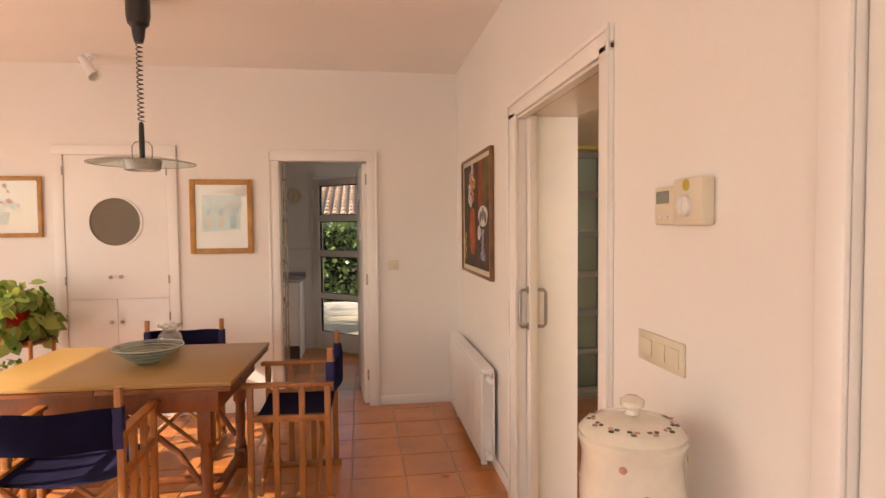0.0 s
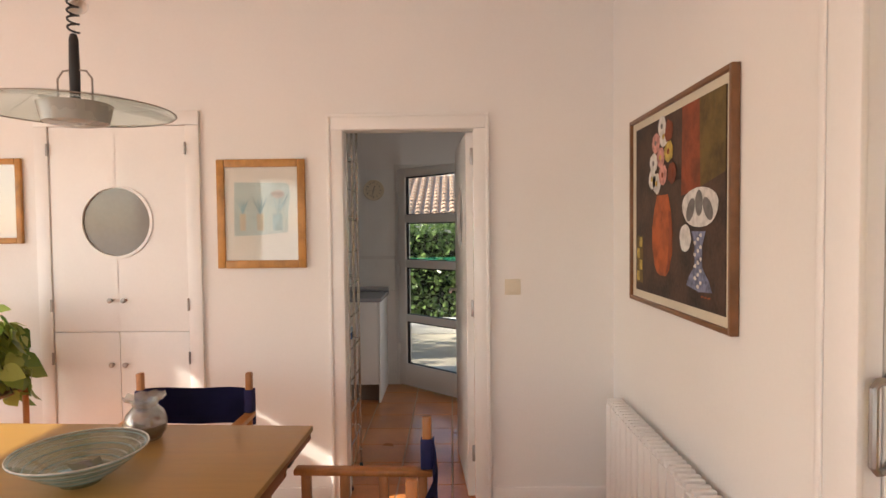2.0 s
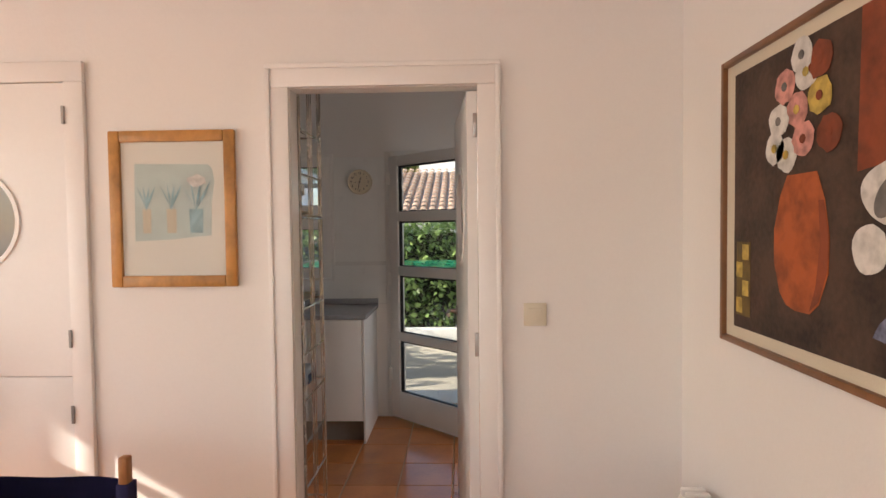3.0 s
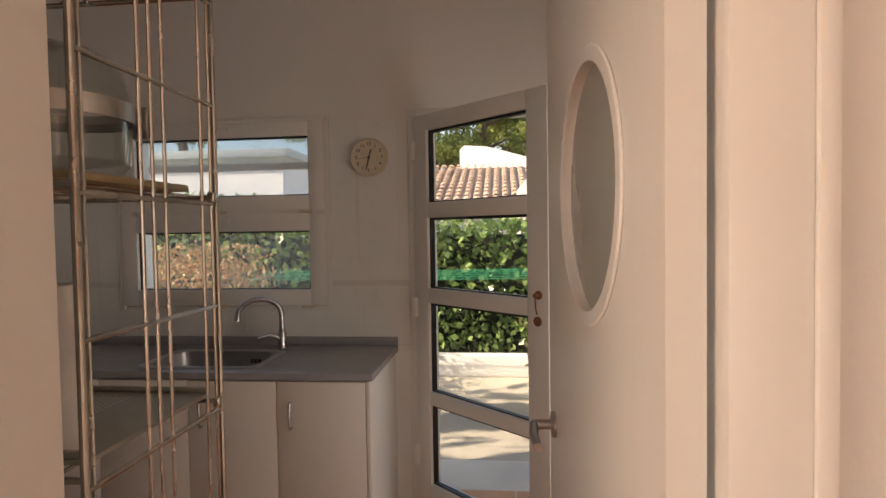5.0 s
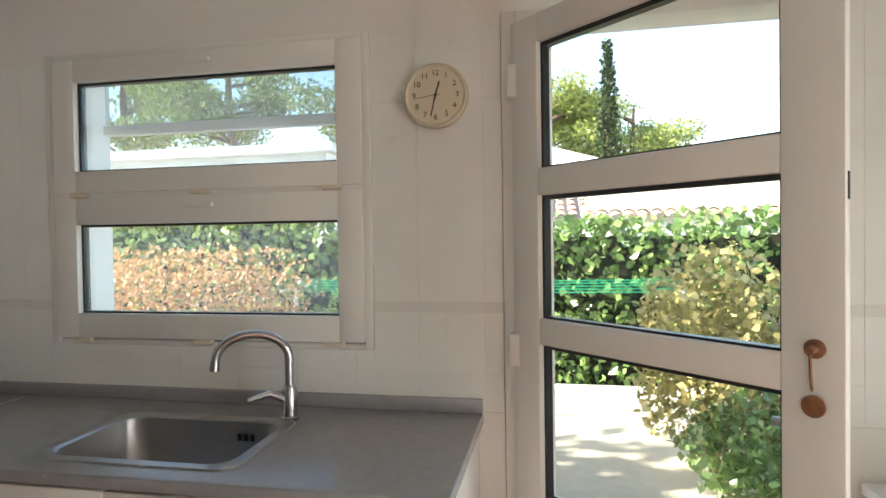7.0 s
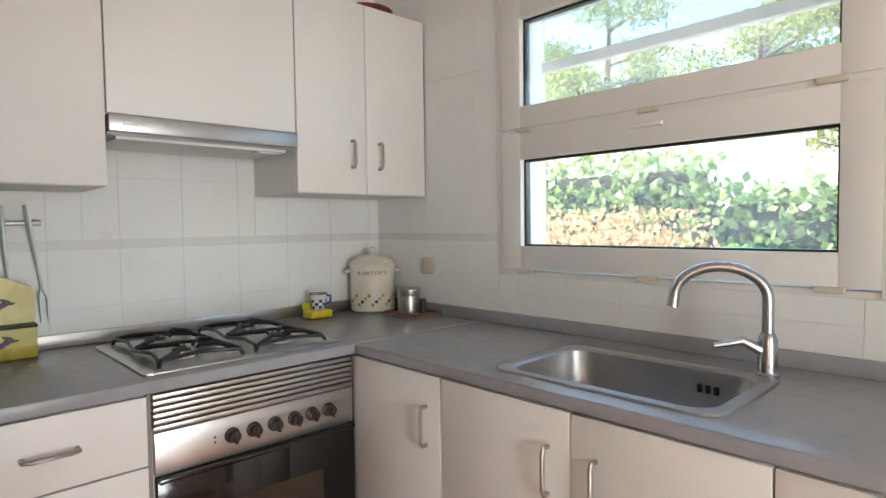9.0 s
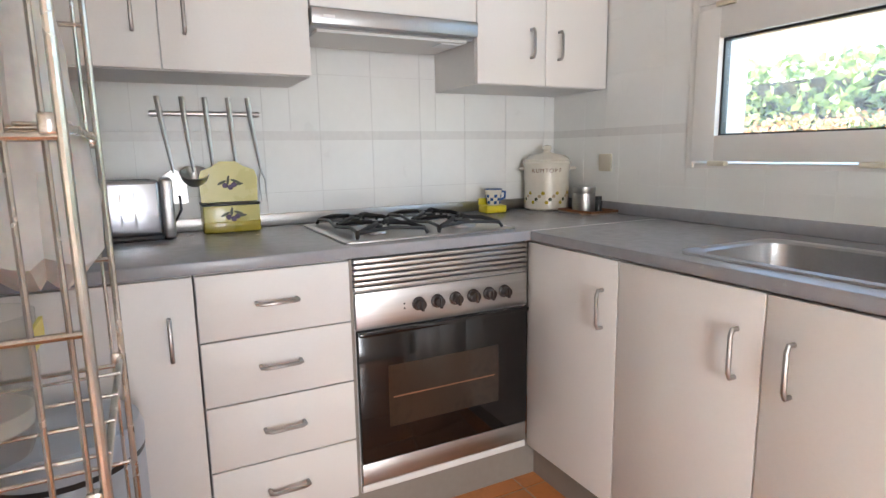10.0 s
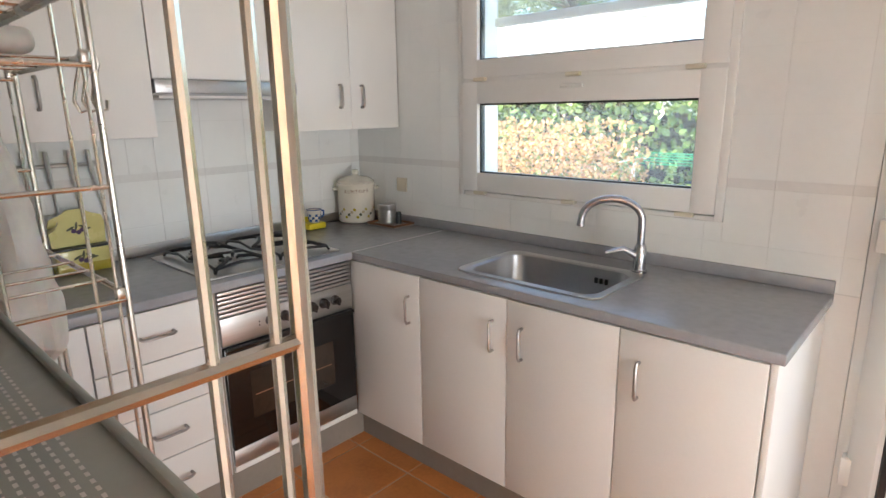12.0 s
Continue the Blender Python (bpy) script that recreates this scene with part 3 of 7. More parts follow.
for nm, a in (("frame_side", (PY0, PZ0, PY0 + 0.018, PZ1)), ("frame_side", (PY1 - 0.018, PZ0, PY1, PZ1)), ("frame_rail", (PY0 + 0.018, PZ0, PY1 - 0.018, PZ0 + 0.018)), ("frame_rail", (PY0 + 0.018, PZ1 - 0.018, PY1 - 0.018, PZ1))):
    part(nm, box(B(), fx, a[0], a[1], E - 0.002, a[2], a[3], 0.003), DARKFR, pt)
part("mount", box(B(), E - 0.016, PY0 + 0.018, PZ0 + 0.018, E - 0.003, PY1 - 0.018, PZ1 - 0.018), MOUNT, pt, "cream linen slip")
AY0, AY1, AZ0, AZ1 = PY0 + 0.053, PY1 - 0.070, PZ0 + 0.052, PZ1 - 0.052
part("canvas", box(B(), E - 0.019, AY0, AZ0, E - 0.016, AY1, AZ1), CANVAS, pt, "dark brown painted canvas")


def on_canvas(name, outline, material, layer, label=""):
    """u from the far (left) edge to the near (right) edge, v from the foot up."""
    o = [(AY1 - u * (AY1 - AY0), AZ0 + v * (AZ1 - AZ0)) for u, v in outline]
    bm = B()
    x1 = E - 0.019 - 0.0006 * layer
    slab(bm, o, 0, 0.0006, Matrix(((0, 0, -1, x1), (1, 0, 0, 0), (0, 1, 0, 0), (0, 0, 0, 1))))
    bmesh.ops.recalc_face_normals(bm, faces=bm.faces)
    return part(name, bm, material, pt, label)


on_canvas("red_panel", [(0.60, 0.55), (0.80, 0.58), (0.79, 1.0), (0.61, 1.0)], RUST, 1, "painted rust red panel")
on_canvas("olive_panel", [(0.79, 0.58), (1.0, 0.63), (1.0, 1.0), (0.78, 1.0)], OLIVE, 2, "painted olive panel")
on_canvas("left_patch", [(0.02, 0.05), (0.11, 0.05), (0.11, 0.34), (0.02, 0.34)], OLIVE, 1, "painted ochre checks")
for k in range(4):
    on_canvas("check", [(0.02 + 0.04 * (k % 2), 0.06 + 0.07 * k), (0.06 + 0.04 * (k % 2), 0.06 + 0.07 * k), (0.06 + 0.04 * (k % 2), 0.12 + 0.07 * k), (0.02 + 0.04 * (k % 2), 0.12 + 0.07 * k)], PYEL, 2, "painted ochre check")
on_canvas("vase", [(0.28 + 0.17 * a, 0.12 + 0.45 * b) for a, b in ((0.2, 0.03), (0.45, 0.0), (0.85, 0.0), (1.08, 0.08), (1.3, 0.30), (1.32, 0.55), (1.2, 0.8), (1.0, 1.0), (0.2, 1.0), (0.0, 0.85), (-0.18, 0.6), (-0.18, 0.35), (0.0, 0.12))], ORANGE, 2, "painted orange vase")
on_canvas("vase_shade", [(0.28 + 0.17 * a, 0.12 + 0.45 * b) for a, b in ((0.85, 0.02), (1.08, 0.10), (1.28, 0.32), (1.30, 0.55), (1.18, 0.8), (1.05, 0.8), (1.1, 0.5), (1.0, 0.2))], RUST, 3, "painted darker vase side")
for i, (u, v) in enumerate(((0.31, 0.64), (0.39, 0.68), (0.27, 0.76), (0.36, 0.78), (0.46, 0.80), (0.30, 0.87), (0.40, 0.89), (0.50, 0.68), (0.38, 0.95), (0.25, 0.67), (0.46, 0.91))):
    mt = (PWHITE, PPINK, PWHITE, PPINK, PYEL, PPINK, PWHITE, RUST, PWHITE, PWHITE, RUST)[i]
    on_canvas("flower", ellipse(u, v, 0.050, 0.058, 18, 0.10, i), mt, 3 + i % 3, "painted flower")
    on_canvas("flower_heart", ellipse(u, v, 0.014, 0.016, 8), (PYEL, RUST, PGREY)[i % 3], 7, "painted flower heart")
gc = [(0.78 + 0.165 * math.cos(t) * (1 + 0.04 * math.sin(3 * t)), 0.485 + 0.100 * math.sin(t) * (1 + 0.05 * math.cos(2 * t))) for t in [2 * math.pi * k / 32 for k in range(32)]]
on_canvas("goblet_bowl", gc, PWHITE, 3, "painted white goblet bowl")
for a, b, c in ((0.70, 0.475, 60), (0.78, 0.505, 90), (0.86, 0.475, 125)):
    on_canvas("goblet_leaf", [(a + 0.060 * math.cos(t) * math.cos(radians(c)) - 0.034 * math.sin(t) * math.sin(radians(c)), b + 0.062 * math.cos(t) * math.sin(radians(c)) + 0.034 * math.sin(t) * math.cos(radians(c))) for t in [2 * math.pi * k / 18 for k in range(18)]], PGREY, 4, "painted grey leaf")
on_canvas("goblet_stem", [(0.66, 0.10), (0.78, 0.08), (0.90, 0.09), (0.87, 0.14), (0.81, 0.20), (0.81, 0.30), (0.84, 0.37), (0.71, 0.37), (0.74, 0.30), (0.74, 0.20), (0.68, 0.14)], PBLUE, 3, "painted blue and white stem")
for k in range(14):
    on_canvas("stem_dab", ellipse(0.772 + 0.030 * math.sin(k * 2.1), 0.105 + 0.019 * k, 0.012, 0.010, 8, 0.3, k), PWHITE, 4, "painted white dab")
on_canvas("egg", ellipse(0.645, 0.335, 0.058, 0.070, 18, 0.04, 2), PWHITE, 3, "painted white egg")
for k in range(3):
    on_canvas("signature_stroke", [(0.80 + 0.03 * k, 0.055), (0.825 + 0.03 * k, 0.060), (0.823 + 0.03 * k, 0.068), (0.80 + 0.03 * k, 0.063)], ORANGE, 3, "painted signature stroke")


def switch_plate(name, c, w, h, n, nrm, label):
    """A rocker switch plate at c on a wall with inward normal nrm ((0,-1) or (-1,0))."""
    th = thing(name, c, label, "light switch")
    along = Vector((nrm[1], nrm[0], 0))
    along = Vector((abs(along.x), abs(along.y), 0))
    nv = Vector((nrm[0], nrm[1], 0))

    def bx(a0, a1, z0, z1, d0, d1, bev):
        p, q = Vector(c) + along * a0 + nv * d0, Vector(c) + along * a1 + nv * d1
        return box(B(), p.x, p.y, c[2] + z0, q.x, q.y, c[2] + z1, bev)
    part("plate", bx(-w / 2, w / 2, -h / 2, h / 2, 0, 0.009, 0.003), IVORY, th)
    cw = (w - 0.03) / n
    for i in range(n):
        a = -w / 2 + 0.015 + cw * i
        part("rocker", bx(a + 0.002, a + cw - 0.002, -h / 2 + 0.018, h / 2 - 0.018, 0.009, 0.013, 0.002), IVORY, th)
    return th


switch_plate("light_switch", (0.642, W, 1.168), 0.085, 0.085, 1, (0, -1), "ivory plastic light switch on the white wall")
switch_plate("light_switch", (E, 1.79, 1.148), 0.235, 0.085, 3, (-1, 0), "ivory triple light switch on the white wall")
switch_plate("light_switch", (0.893, KN - 0.006, 1.192), 0.155, 0.078, 2, (0, -1), "ivory double light switch on white kitchen tiles")

# thermostat pair
th = thing("thermostat", (E, 1.71, 1.49), "ivory room thermostat with grey display and dial", "thermostat")
part("display_case", box(B(), E - 0.026, 1.676, 1.490, E, 1.776, 1.588, 0.006), IVORY, th)
part("display", box(B(), E - 0.028, 1.702, 1.545, E - 0.024, 1.764, 1.577, 0.002), LCD, th, "grey liquid crystal display")
for k in range(2):
    part("display_button", box(B(), E - 0.0285, 1.706 + 0.03 * k, 1.505, E - 0.025, 1.726 + 0.03 * k, 1.513, 0.001), CABIN, th)
part("dial_case", box(B(), E - 0.034, 1.548, 1.488, E, 1.672, 1.602, 0.008), IVORY, th)
part("dial", lathe(B(), [(0, 0), (0.026, 0), (0.025, 0.010), (0.021, 0.013), (0, 0.013)], (E - 0.034, 1.612, 1.535), 24, (-1, 0, 0)), CABIN, th, "round grey dial")
part("dial_grip", box(B(), E - 0.054, 1.607, 1.512, E - 0.045, 1.617, 1.558, 0.003), CABIN, th)
part("badge", lathe(B(), [(0, 0), (0.014, 0), (0.014, 0.001), (0, 0.001)], (E - 0.034, 1.612, 1.585), 20, (-1, 0, 0)), YELTIN2, th, "small yellow badge")
th.location.y += 0.012

# sliding door and its frame
bm = B()
box(bm, E - 0.018, 3.225, 0, E, 3.355, 2.07, 0.004)
box(bm, E - 0.018, 2.09, 0, E, 2.175, 2.07, 0.004)
box(bm, E - 0.018, 2.09, 2.045, E, 3.355, 2.13, 0.004)
box(bm, E - 0.026, 3.333, 0, E - 0.018, 3.355, 2.108, 0.003)
box(bm, E - 0.026, 2.09, 0, E - 0.018, 2.108, 2.108, 0.003)
box(bm, E - 0.026, 2.09, 2.108, E - 0.018, 3.355, 2.13, 0.003)
solid("door_frame_2", bm, GLOSSW, "white lacquered casing round the sliding-door opening", "door frame")
bm = B()
box(bm, E + 0.001, 2.135, 0, 1.524, 2.150, 2.07)
box(bm, E + 0.115, 3.276, 0, 1.524, 3.290, 2.056)
box(bm, E + 0.001, 2.150, 2.056, 1.524, 3.276, 2.0695)
box(bm, E + 0.001, 2.150, 2.035, E + 0.046, 3.24, 2.056)
box(bm, E + 0.001, 3.24, 0, E + 0.046, 3.342, 2.056)
box(bm, E + 0.002, 3.277, 2.0565, E + 0.112, 3.359, 2.069)
box(bm, E + 0.096, 3.28, 0, E + 0.1145, 3.342, 2.056)
solid("door_lining_2", bm, GLOSSW, "white wooden lining of the deep sliding-door opening", "door frame")
# Thin black sheets put the shade of the head slot and pocket into colour.
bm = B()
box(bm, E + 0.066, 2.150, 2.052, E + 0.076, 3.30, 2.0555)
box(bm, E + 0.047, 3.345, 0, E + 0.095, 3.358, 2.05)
solid("pocket_slot", bm, BLACK, "black sheets standing for shade in the sliding-door pocket", "door pocket")
sd = thing("sliding_door", (E + 0.07, 3.25, 0), "white sliding door pushed back into its wall pocket", "door")
part("leaf", box(B(), E + 0.050, 3.185, 0.012, E + 0.092, 3.340, 2.045, 0.003), GLOSSW, sd)
for x, o in ((E + 0.050, -0.048), (E + 0.092, 0.048)):
    handle_bar("pull_handle", sd, (x, 3.215, 0.965), (x, 3.215, 1.155), (o, -0.012, 0), 0.009, NICKEL, "brushed steel pull handle")
    for z in (0.965, 1.155):
        part("rosette", lathe(B(), [(0, 0), (0.020, 0), (0.020, 0.004), (0, 0.005)], (x, 3.215, z), 20, (1 if o > 0 else -1, 0, 0)), NICKEL, sd)

# next room seen through the opening
gd = thing("glazed_door", (2.2, 5.06, 0), "narrow grey metal door with six stacked panes, shut", "door")
part("frame_left", box(B(), 1.93, 5.05, 0, 1.99, 5.12, 2.13, 0.003), KICK, gd)
part("frame_right", box(B(), 2.41, 5.05, 0, 2.47, 5.12, 2.13, 0.003), KICK, gd)
for k in range(7):
    z = 0.02 + k * 0.339
    part("rail", box(B(), 1.99, 5.055, z, 2.41, 5.115, z + 0.055, 0.003), KICK, gd)
for k in range(6):
    g = part("pane", box(B(), 1.99, 5.082, 0.075 + k * 0.339, 2.41, 5.088, 0.359 + k * 0.339), PANE2, gd)
    g.visible_shadow = False
ld = thing("low_doorway", (2.53, 4.63, 0), "white framed low doorway with a grey door ajar", "door")
for nm, a in (("frame_side", (4.34, 0, 4.39, 1.40)), ("frame_side", (4.87, 0, 4.92, 1.40)), ("frame_head", (4.34, 1.40, 4.92, 1.45))):
    part(nm, box(B(), 2.505, a[0], a[1], 2.53, a[2], a[3], 0.004), GLOSSW, ld)
part("leaf", box(B(), 2.60, 4.56, 0.01, 2.635, 4.90, 1.375, 0.003), CABIN, ld)
handle_bar("lever", ld, (2.60, 4.60, 0.72), (2.60, 4.70, 0.72), (-0.04, 0, 0), 0.007)

# column radiator
rd = thing("radiator", (1.12, 4.24, 0), "white cast aluminium column radiator under the painting", "radiator")
for k in range(15):
    y = 3.665 + k * 0.08
    bm = B()
    box(bm, 1.075, y, 0.075, 1.092, y + 0.069, 0.610, 0.006)
    box(bm, 1.092, y + 0.030, 0.085, 1.150, y + 0.046, 0.600)
    box(bm, 1.150, y, 0.075, 1.160, y + 0.069, 0.610, 0.004)
    box(bm, 1.080, y + 0.008, 0.606, 1.158, y + 0.030, 0.634, 0.005)
    box(bm, 1.080, y + 0.046, 0.606, 1.158, y + 0.068, 0.634, 0.005)
    part("column", bm, GLOSSW, rd)
for z in (0.11, 0.575):
    part("manifold", tube(B(), [(1.122, 3.635, z), (1.122, 4.875, z)], 0.020, 12), GLOSSW, rd)
part("valve", lathe(B(), [(0, 0), (0.018, 0), (0.018, 0.03), (0.012, 0.05), (0, 0.05)], (1.122, 3.635, 0.575), 14, (0, -1, 0)), GLOSSW, rd)
for y in (3.8, 4.7):
    part("foot", box(B(), 1.105, y, 0, 1.140, y + 0.03, 0.09), GLOSSW, rd)

# painted ceramic jar on a plinth beside the wall
pl = thing("plinth", (1.01, 1.60, 0), "plain white plinth beside the wall", "plinth")
part("body", box(B(), 0.88, 1.47, 0.05, 1.14, 1.73, 0.58, 0.006), GLOSSW, pl)
part("base", box(B(), 0.87, 1.46, 0.0, 1.15, 1.74, 0.05, 0.004), GLOSSW, pl)
jr = thing("ceramic_jar", (1.005, 1.60, 0.60), "cream ceramic jar with painted sprigs and knobbed lid", "jar")
part("body", lathe(B(), [(0, 0.60), (0.085, 0.60), (0.105, 0.65), (0.118, 0.75), (0.120, 0.90), (0.114, 0.98), (0.120, 1.0), (0.124, 1.015), (0.118, 1.022), (0, 1.022)], (1.005, 1.60, 0), 40), CERAM, jr)
lid = part("lid", lathe(B(), [(0.119, 1.0225), (0.122, 1.032), (0.105, 1.050), (0.055, 1.066), (0.016, 1.070), (0.014, 1.080), (0.027, 1.090), (0.028, 1.102), (0.015, 1.112), (0, 1.113)], (1.005, 1.60, 0), 40), CERAM, jr)
for k in range(9):
    a = 2.2 + k * 0.5
    for j in range(3):
        p = Vector((1.005 + (0.086 + 0.012 * (j % 2)) * math.cos(a + 0.09 * j), 1.60 + (0.086 + 0.012 * (j % 2)) * math.sin(a + 0.09 * j), 1.0545 - 0.002 * (j % 2)))
        part("sprig", lathe(B(), [(0, 0), (0.007, 0.0), (0.006, 0.0022), (0, 0.003)], p, 8), (PPINK, LEAFPR, PGREY)[(k + j) % 3], lid, "painted sprig")
for k in range(10):
    a = 2.0 + k * 0.42
    z = 0.80 + 0.06 * ((k * 3) % 4)
    part("sprig", lathe(B(), [(0, 0), (0.009, 0), (0.007, 0.003), (0, 0.003)], (1.005 + 0.119 * math.cos(a), 1.60 + 0.119 * math.sin(a), z), 8, (math.cos(a), math.sin(a), 0)), (PYEL, LEAFPR, PPINK)[k % 3], jr, "painted sprig")

jr.location.z = 0.58

bm = B()
box(bm, E - 0.014, 1.19, 0, E, 1.255, 2.16, 0.006)
box(bm, E - 0.014, 0.24, 2.10, E, 1.19, 2.16, 0.006)
box(bm, E + 0.018, 0.302, 0.005, E + 0.058, 1.186, 2.095, 0.003)
solid("door_3", bm, GLOSSW, "white painted side door in its casing, shut", "door")

# rise-and-fall pendant lamp
LX, LY, LZ = -0.800, 3.72, 1.855
pn = thing("pendant_lamp", (LX, LY, LZ), "rise-and-fall pendant with a clear glass disc shade and coiled cord", "pendant lamp")
part("glass_disc", lathe(B(), [(0.045, 0.022), (0.12, 0.016), (0.20, 0.004), (0.268, -0.012), (0.272, -0.008), (0.20, 0.010), (0.12, 0.022), (0.045, 0.028)], (LX, LY, LZ), 48), GREENGL, pn, "large clear glass disc")
part("reflector", lathe(B(), [(0.100, 0.008), (0.088, -0.046), (0.060, -0.052), (0, -0.052), (0, -0.049), (0.058, -0.048), (0.084, -0.040), (0.096, 0.010)], (LX, LY, LZ), 36), FROST, pn, "frosted glass reflector bowl")
part("rim_band", tube(B(), [(LX + 0.272 * math.cos(a), LY + 0.272 * math.sin(a), LZ - 0.010) for a in [2 * math.pi * k / 48 for k in range(48)]], 0.002, 6, True), KICK, pn)
part("grip", lathe(B(), [(0, 0.02), (0.014, 0.02), (0.015, 0.10), (0.013, 0.20), (0.009, 0.215), (0, 0.22)], (LX, LY, LZ), 18), BLACK, pn, "black grip tube")
part("stirrup", tube(B(), [(LX - 0.052, LY, LZ + 0.02), (LX - 0.052, LY, LZ + 0.085), (LX - 0.035, LY, LZ + 0.108), (LX, LY, LZ + 0.112), (LX + 0.035, LY, LZ + 0.108), (LX + 0.052, LY, LZ + 0.085), (LX + 0.052, LY, LZ + 0.02)], 0.0028, 8), KICK, pn, "thin metal stirrup")
coil = []
z0, z1 = LZ + 0.22, 2.50
n = 17 * 14
for k in range(n + 1):
    a = 2 * math.pi * k / 14
    coil.append((LX + 0.015 * math.cos(a), LY + 0.015 * math.sin(a), z0 + (z1 - z0) * k / n))
part("coiled_cord", tube(B(), coil, 0.0034, 5), BLACK, pn, "black coiled cord")
part("canopy", lathe(B(), [(0, 2.50), (0.022, 2.50), (0.030, 2.53), (0.036, 2.58), (0.055, 2.60), (0.062, 2.65), (0.062, 2.73), (0.060, DC), (0, DC)], (LX, LY, 0), 28), BLACK, pn, "black ceiling canopy")

sp = thing("ceiling_spotlight", (-1.50, 4.80, DC), "white adjustable ceiling spotlight, switched off", "spotlight")
part("base", lathe(B(), [(0, DC - 0.022), (0.042, DC - 0.022), (0.045, DC - 0.004), (0.045, DC), (0, DC)], (-1.52, 4.86, 0), 24), GLOSSW, sp)
part("arm", tube(B(), [(-1.52, 4.86, DC - 0.02), (-1.53, 4.86, DC - 0.06), (-1.55, 4.85, DC - 0.07)], 0.009, 8), GLOSSW, sp)
part("head", lathe(B(), [(0, -0.03), (0.026, -0.025), (0.031, 0.03), (0.033, 0.10), (0.047, 0.16), (0.043, 0.16), (0.028, 0.10), (0, 0.095)], (-1.575, 4.85, DC - 0.045), 20, (0.55, -0.25, -0.75)), GLOSSW, sp)


# ---- dining table ----
TX0, TX1, TY0, TY1 = -1.495, -0.230, 3.225, 4.165
tb = thing("dining_table", ((TX0 + TX1) / 2, (TY0 + TY1) / 2, 0), "draw-leaf dining table, pale oak top on red-brown hardwood base", "table")
part("tabletop", box(B(), TX0, TY0, 0.728, TX1, TY1, 0.750, 0.004), OAK, tb, "pale oak veneer top")
part("draw_leaf", box(B(), TX0 + 0.005, TY0 + 0.01, 0.700, (TX0 + TX1) / 2 - 0.002, TY1 - 0.01, 0.724, 0.004), TEAK, tb)
part("draw_leaf", box(B(), (TX0 + TX1) / 2 + 0.002, TY0 + 0.01, 0.700, TX1 - 0.005, TY1 - 0.01, 0.724, 0.004), TEAK, tb)
for nm, b in (("apron", (TX0 + 0.08, TY0 + 0.07, TX1 - 0.08, TY0 + 0.095)), ("apron", (TX0 + 0.08, TY1 - 0.095, TX1 - 0.08, TY1 - 0.07)), ("apron", (TX0 + 0.08, TY0 + 0.095, TX0 + 0.105, TY1 - 0.095)), ("apron", (TX1 - 0.105, TY0 + 0.095, TX1 - 0.08, TY1 - 0.095))):
    part(nm, box(B(), b[0], b[1], 0.585, b[2], b[3], 0.698, 0.004), TEAK, tb)
for x in (TX0 + 0.16, TX1 - 0.16):
    for y in (TY0 + 0.13, TY1 - 0.13):
        bm = B()
        box(bm, x - 0.033, y - 0.033, 0.42, x + 0.033, y + 0.033, 0.585, 0.004)
        lathe(bm, [(0.030, 0.13), (0.034, 0.15), (0.026, 0.18), (0.031, 0.30), (0.027, 0.39), (0.034, 0.42)], (x, y, 0), 14)
        box(bm, x - 0.033, y - 0.033, 0.0, x + 0.033, y + 0.033, 0.13, 0.004)
        part("leg", bm, TEAK, tb)
    part("foot_rail", box(B(), x - 0.022, TY0 + 0.163, 0.055, x + 0.022, TY1 - 0.163, 0.105, 0.005), TEAK, tb)
part("stretcher", box(B(), TX0 + 0.18, 3.67, 0.07, TX1 - 0.18, 3.72, 0.10, 0.005), TEAK, tb)
for sx, x in ((1, TX0 + 0.19), (-1, TX1 - 0.19)):
    part("brace", tube(B(), [(x, TY0 + 0.13, 0.20), (x + sx * 0.10, TY0 + 0.13, 0.36), (x + sx * 0.26, TY0 + 0.13, 0.50), (x + sx * 0.40, TY0 + 0.12, 0.585)], 0.016, 8), TEAK, tb)
    part("brace", tube(B(), [(x, TY1 - 0.13, 0.20), (x + sx * 0.10, TY1 - 0.13, 0.36), (x + sx * 0.26, TY1 - 0.13, 0.50), (x + sx * 0.40, TY1 - 0.12, 0.585)], 0.016, 8), TEAK, tb)
for y in (3.42, 3.88):
    part("leaf_grip", box(B(), TX1 - 0.006, y, 0.706, TX1 + 0.002, y + 0.05, 0.714, 0.002), BLACK, tb)
tb.matrix_world = pose((TX0 + TX1) / 2, (TY0 + TY1) / 2, 0, 0, 0, -2.2)

bw = thing("glass_bowl", (-0.780, 3.66, 0.75), "wide smoky green glass bowl with ribbed bands", "bowl")
part("bowl", lathe(B(), [(0, 0.752), (0.055, 0.752), (0.060, 0.760), (0.11, 0.790), (0.165, 0.832), (0.182, 0.846), (0.178, 0.850), (0.155, 0.836), (0.10, 0.797), (0.05, 0.768), (0, 0.765)], (-0.780, 3.66, 0), 44), BOWLGL, bw)
for k, (r, z) in enumerate(((0.075, 0.772), (0.09, 0.781), (0.105, 0.791), (0.122, 0.803), (0.14, 0.816), (0.158, 0.829), (0.172, 0.842), (0.180, 0.849))):
    part("rib", tube(B(), [(-0.780 + r * math.cos(a), 3.66 + r * math.sin(a), z) for a in [2 * math.pi * q / 40 for q in range(40)]], 0.0022, 6, True), PWHITE if k % 2 else AQUA2, bw, "swirled glass band")
rg = random.Random(4)
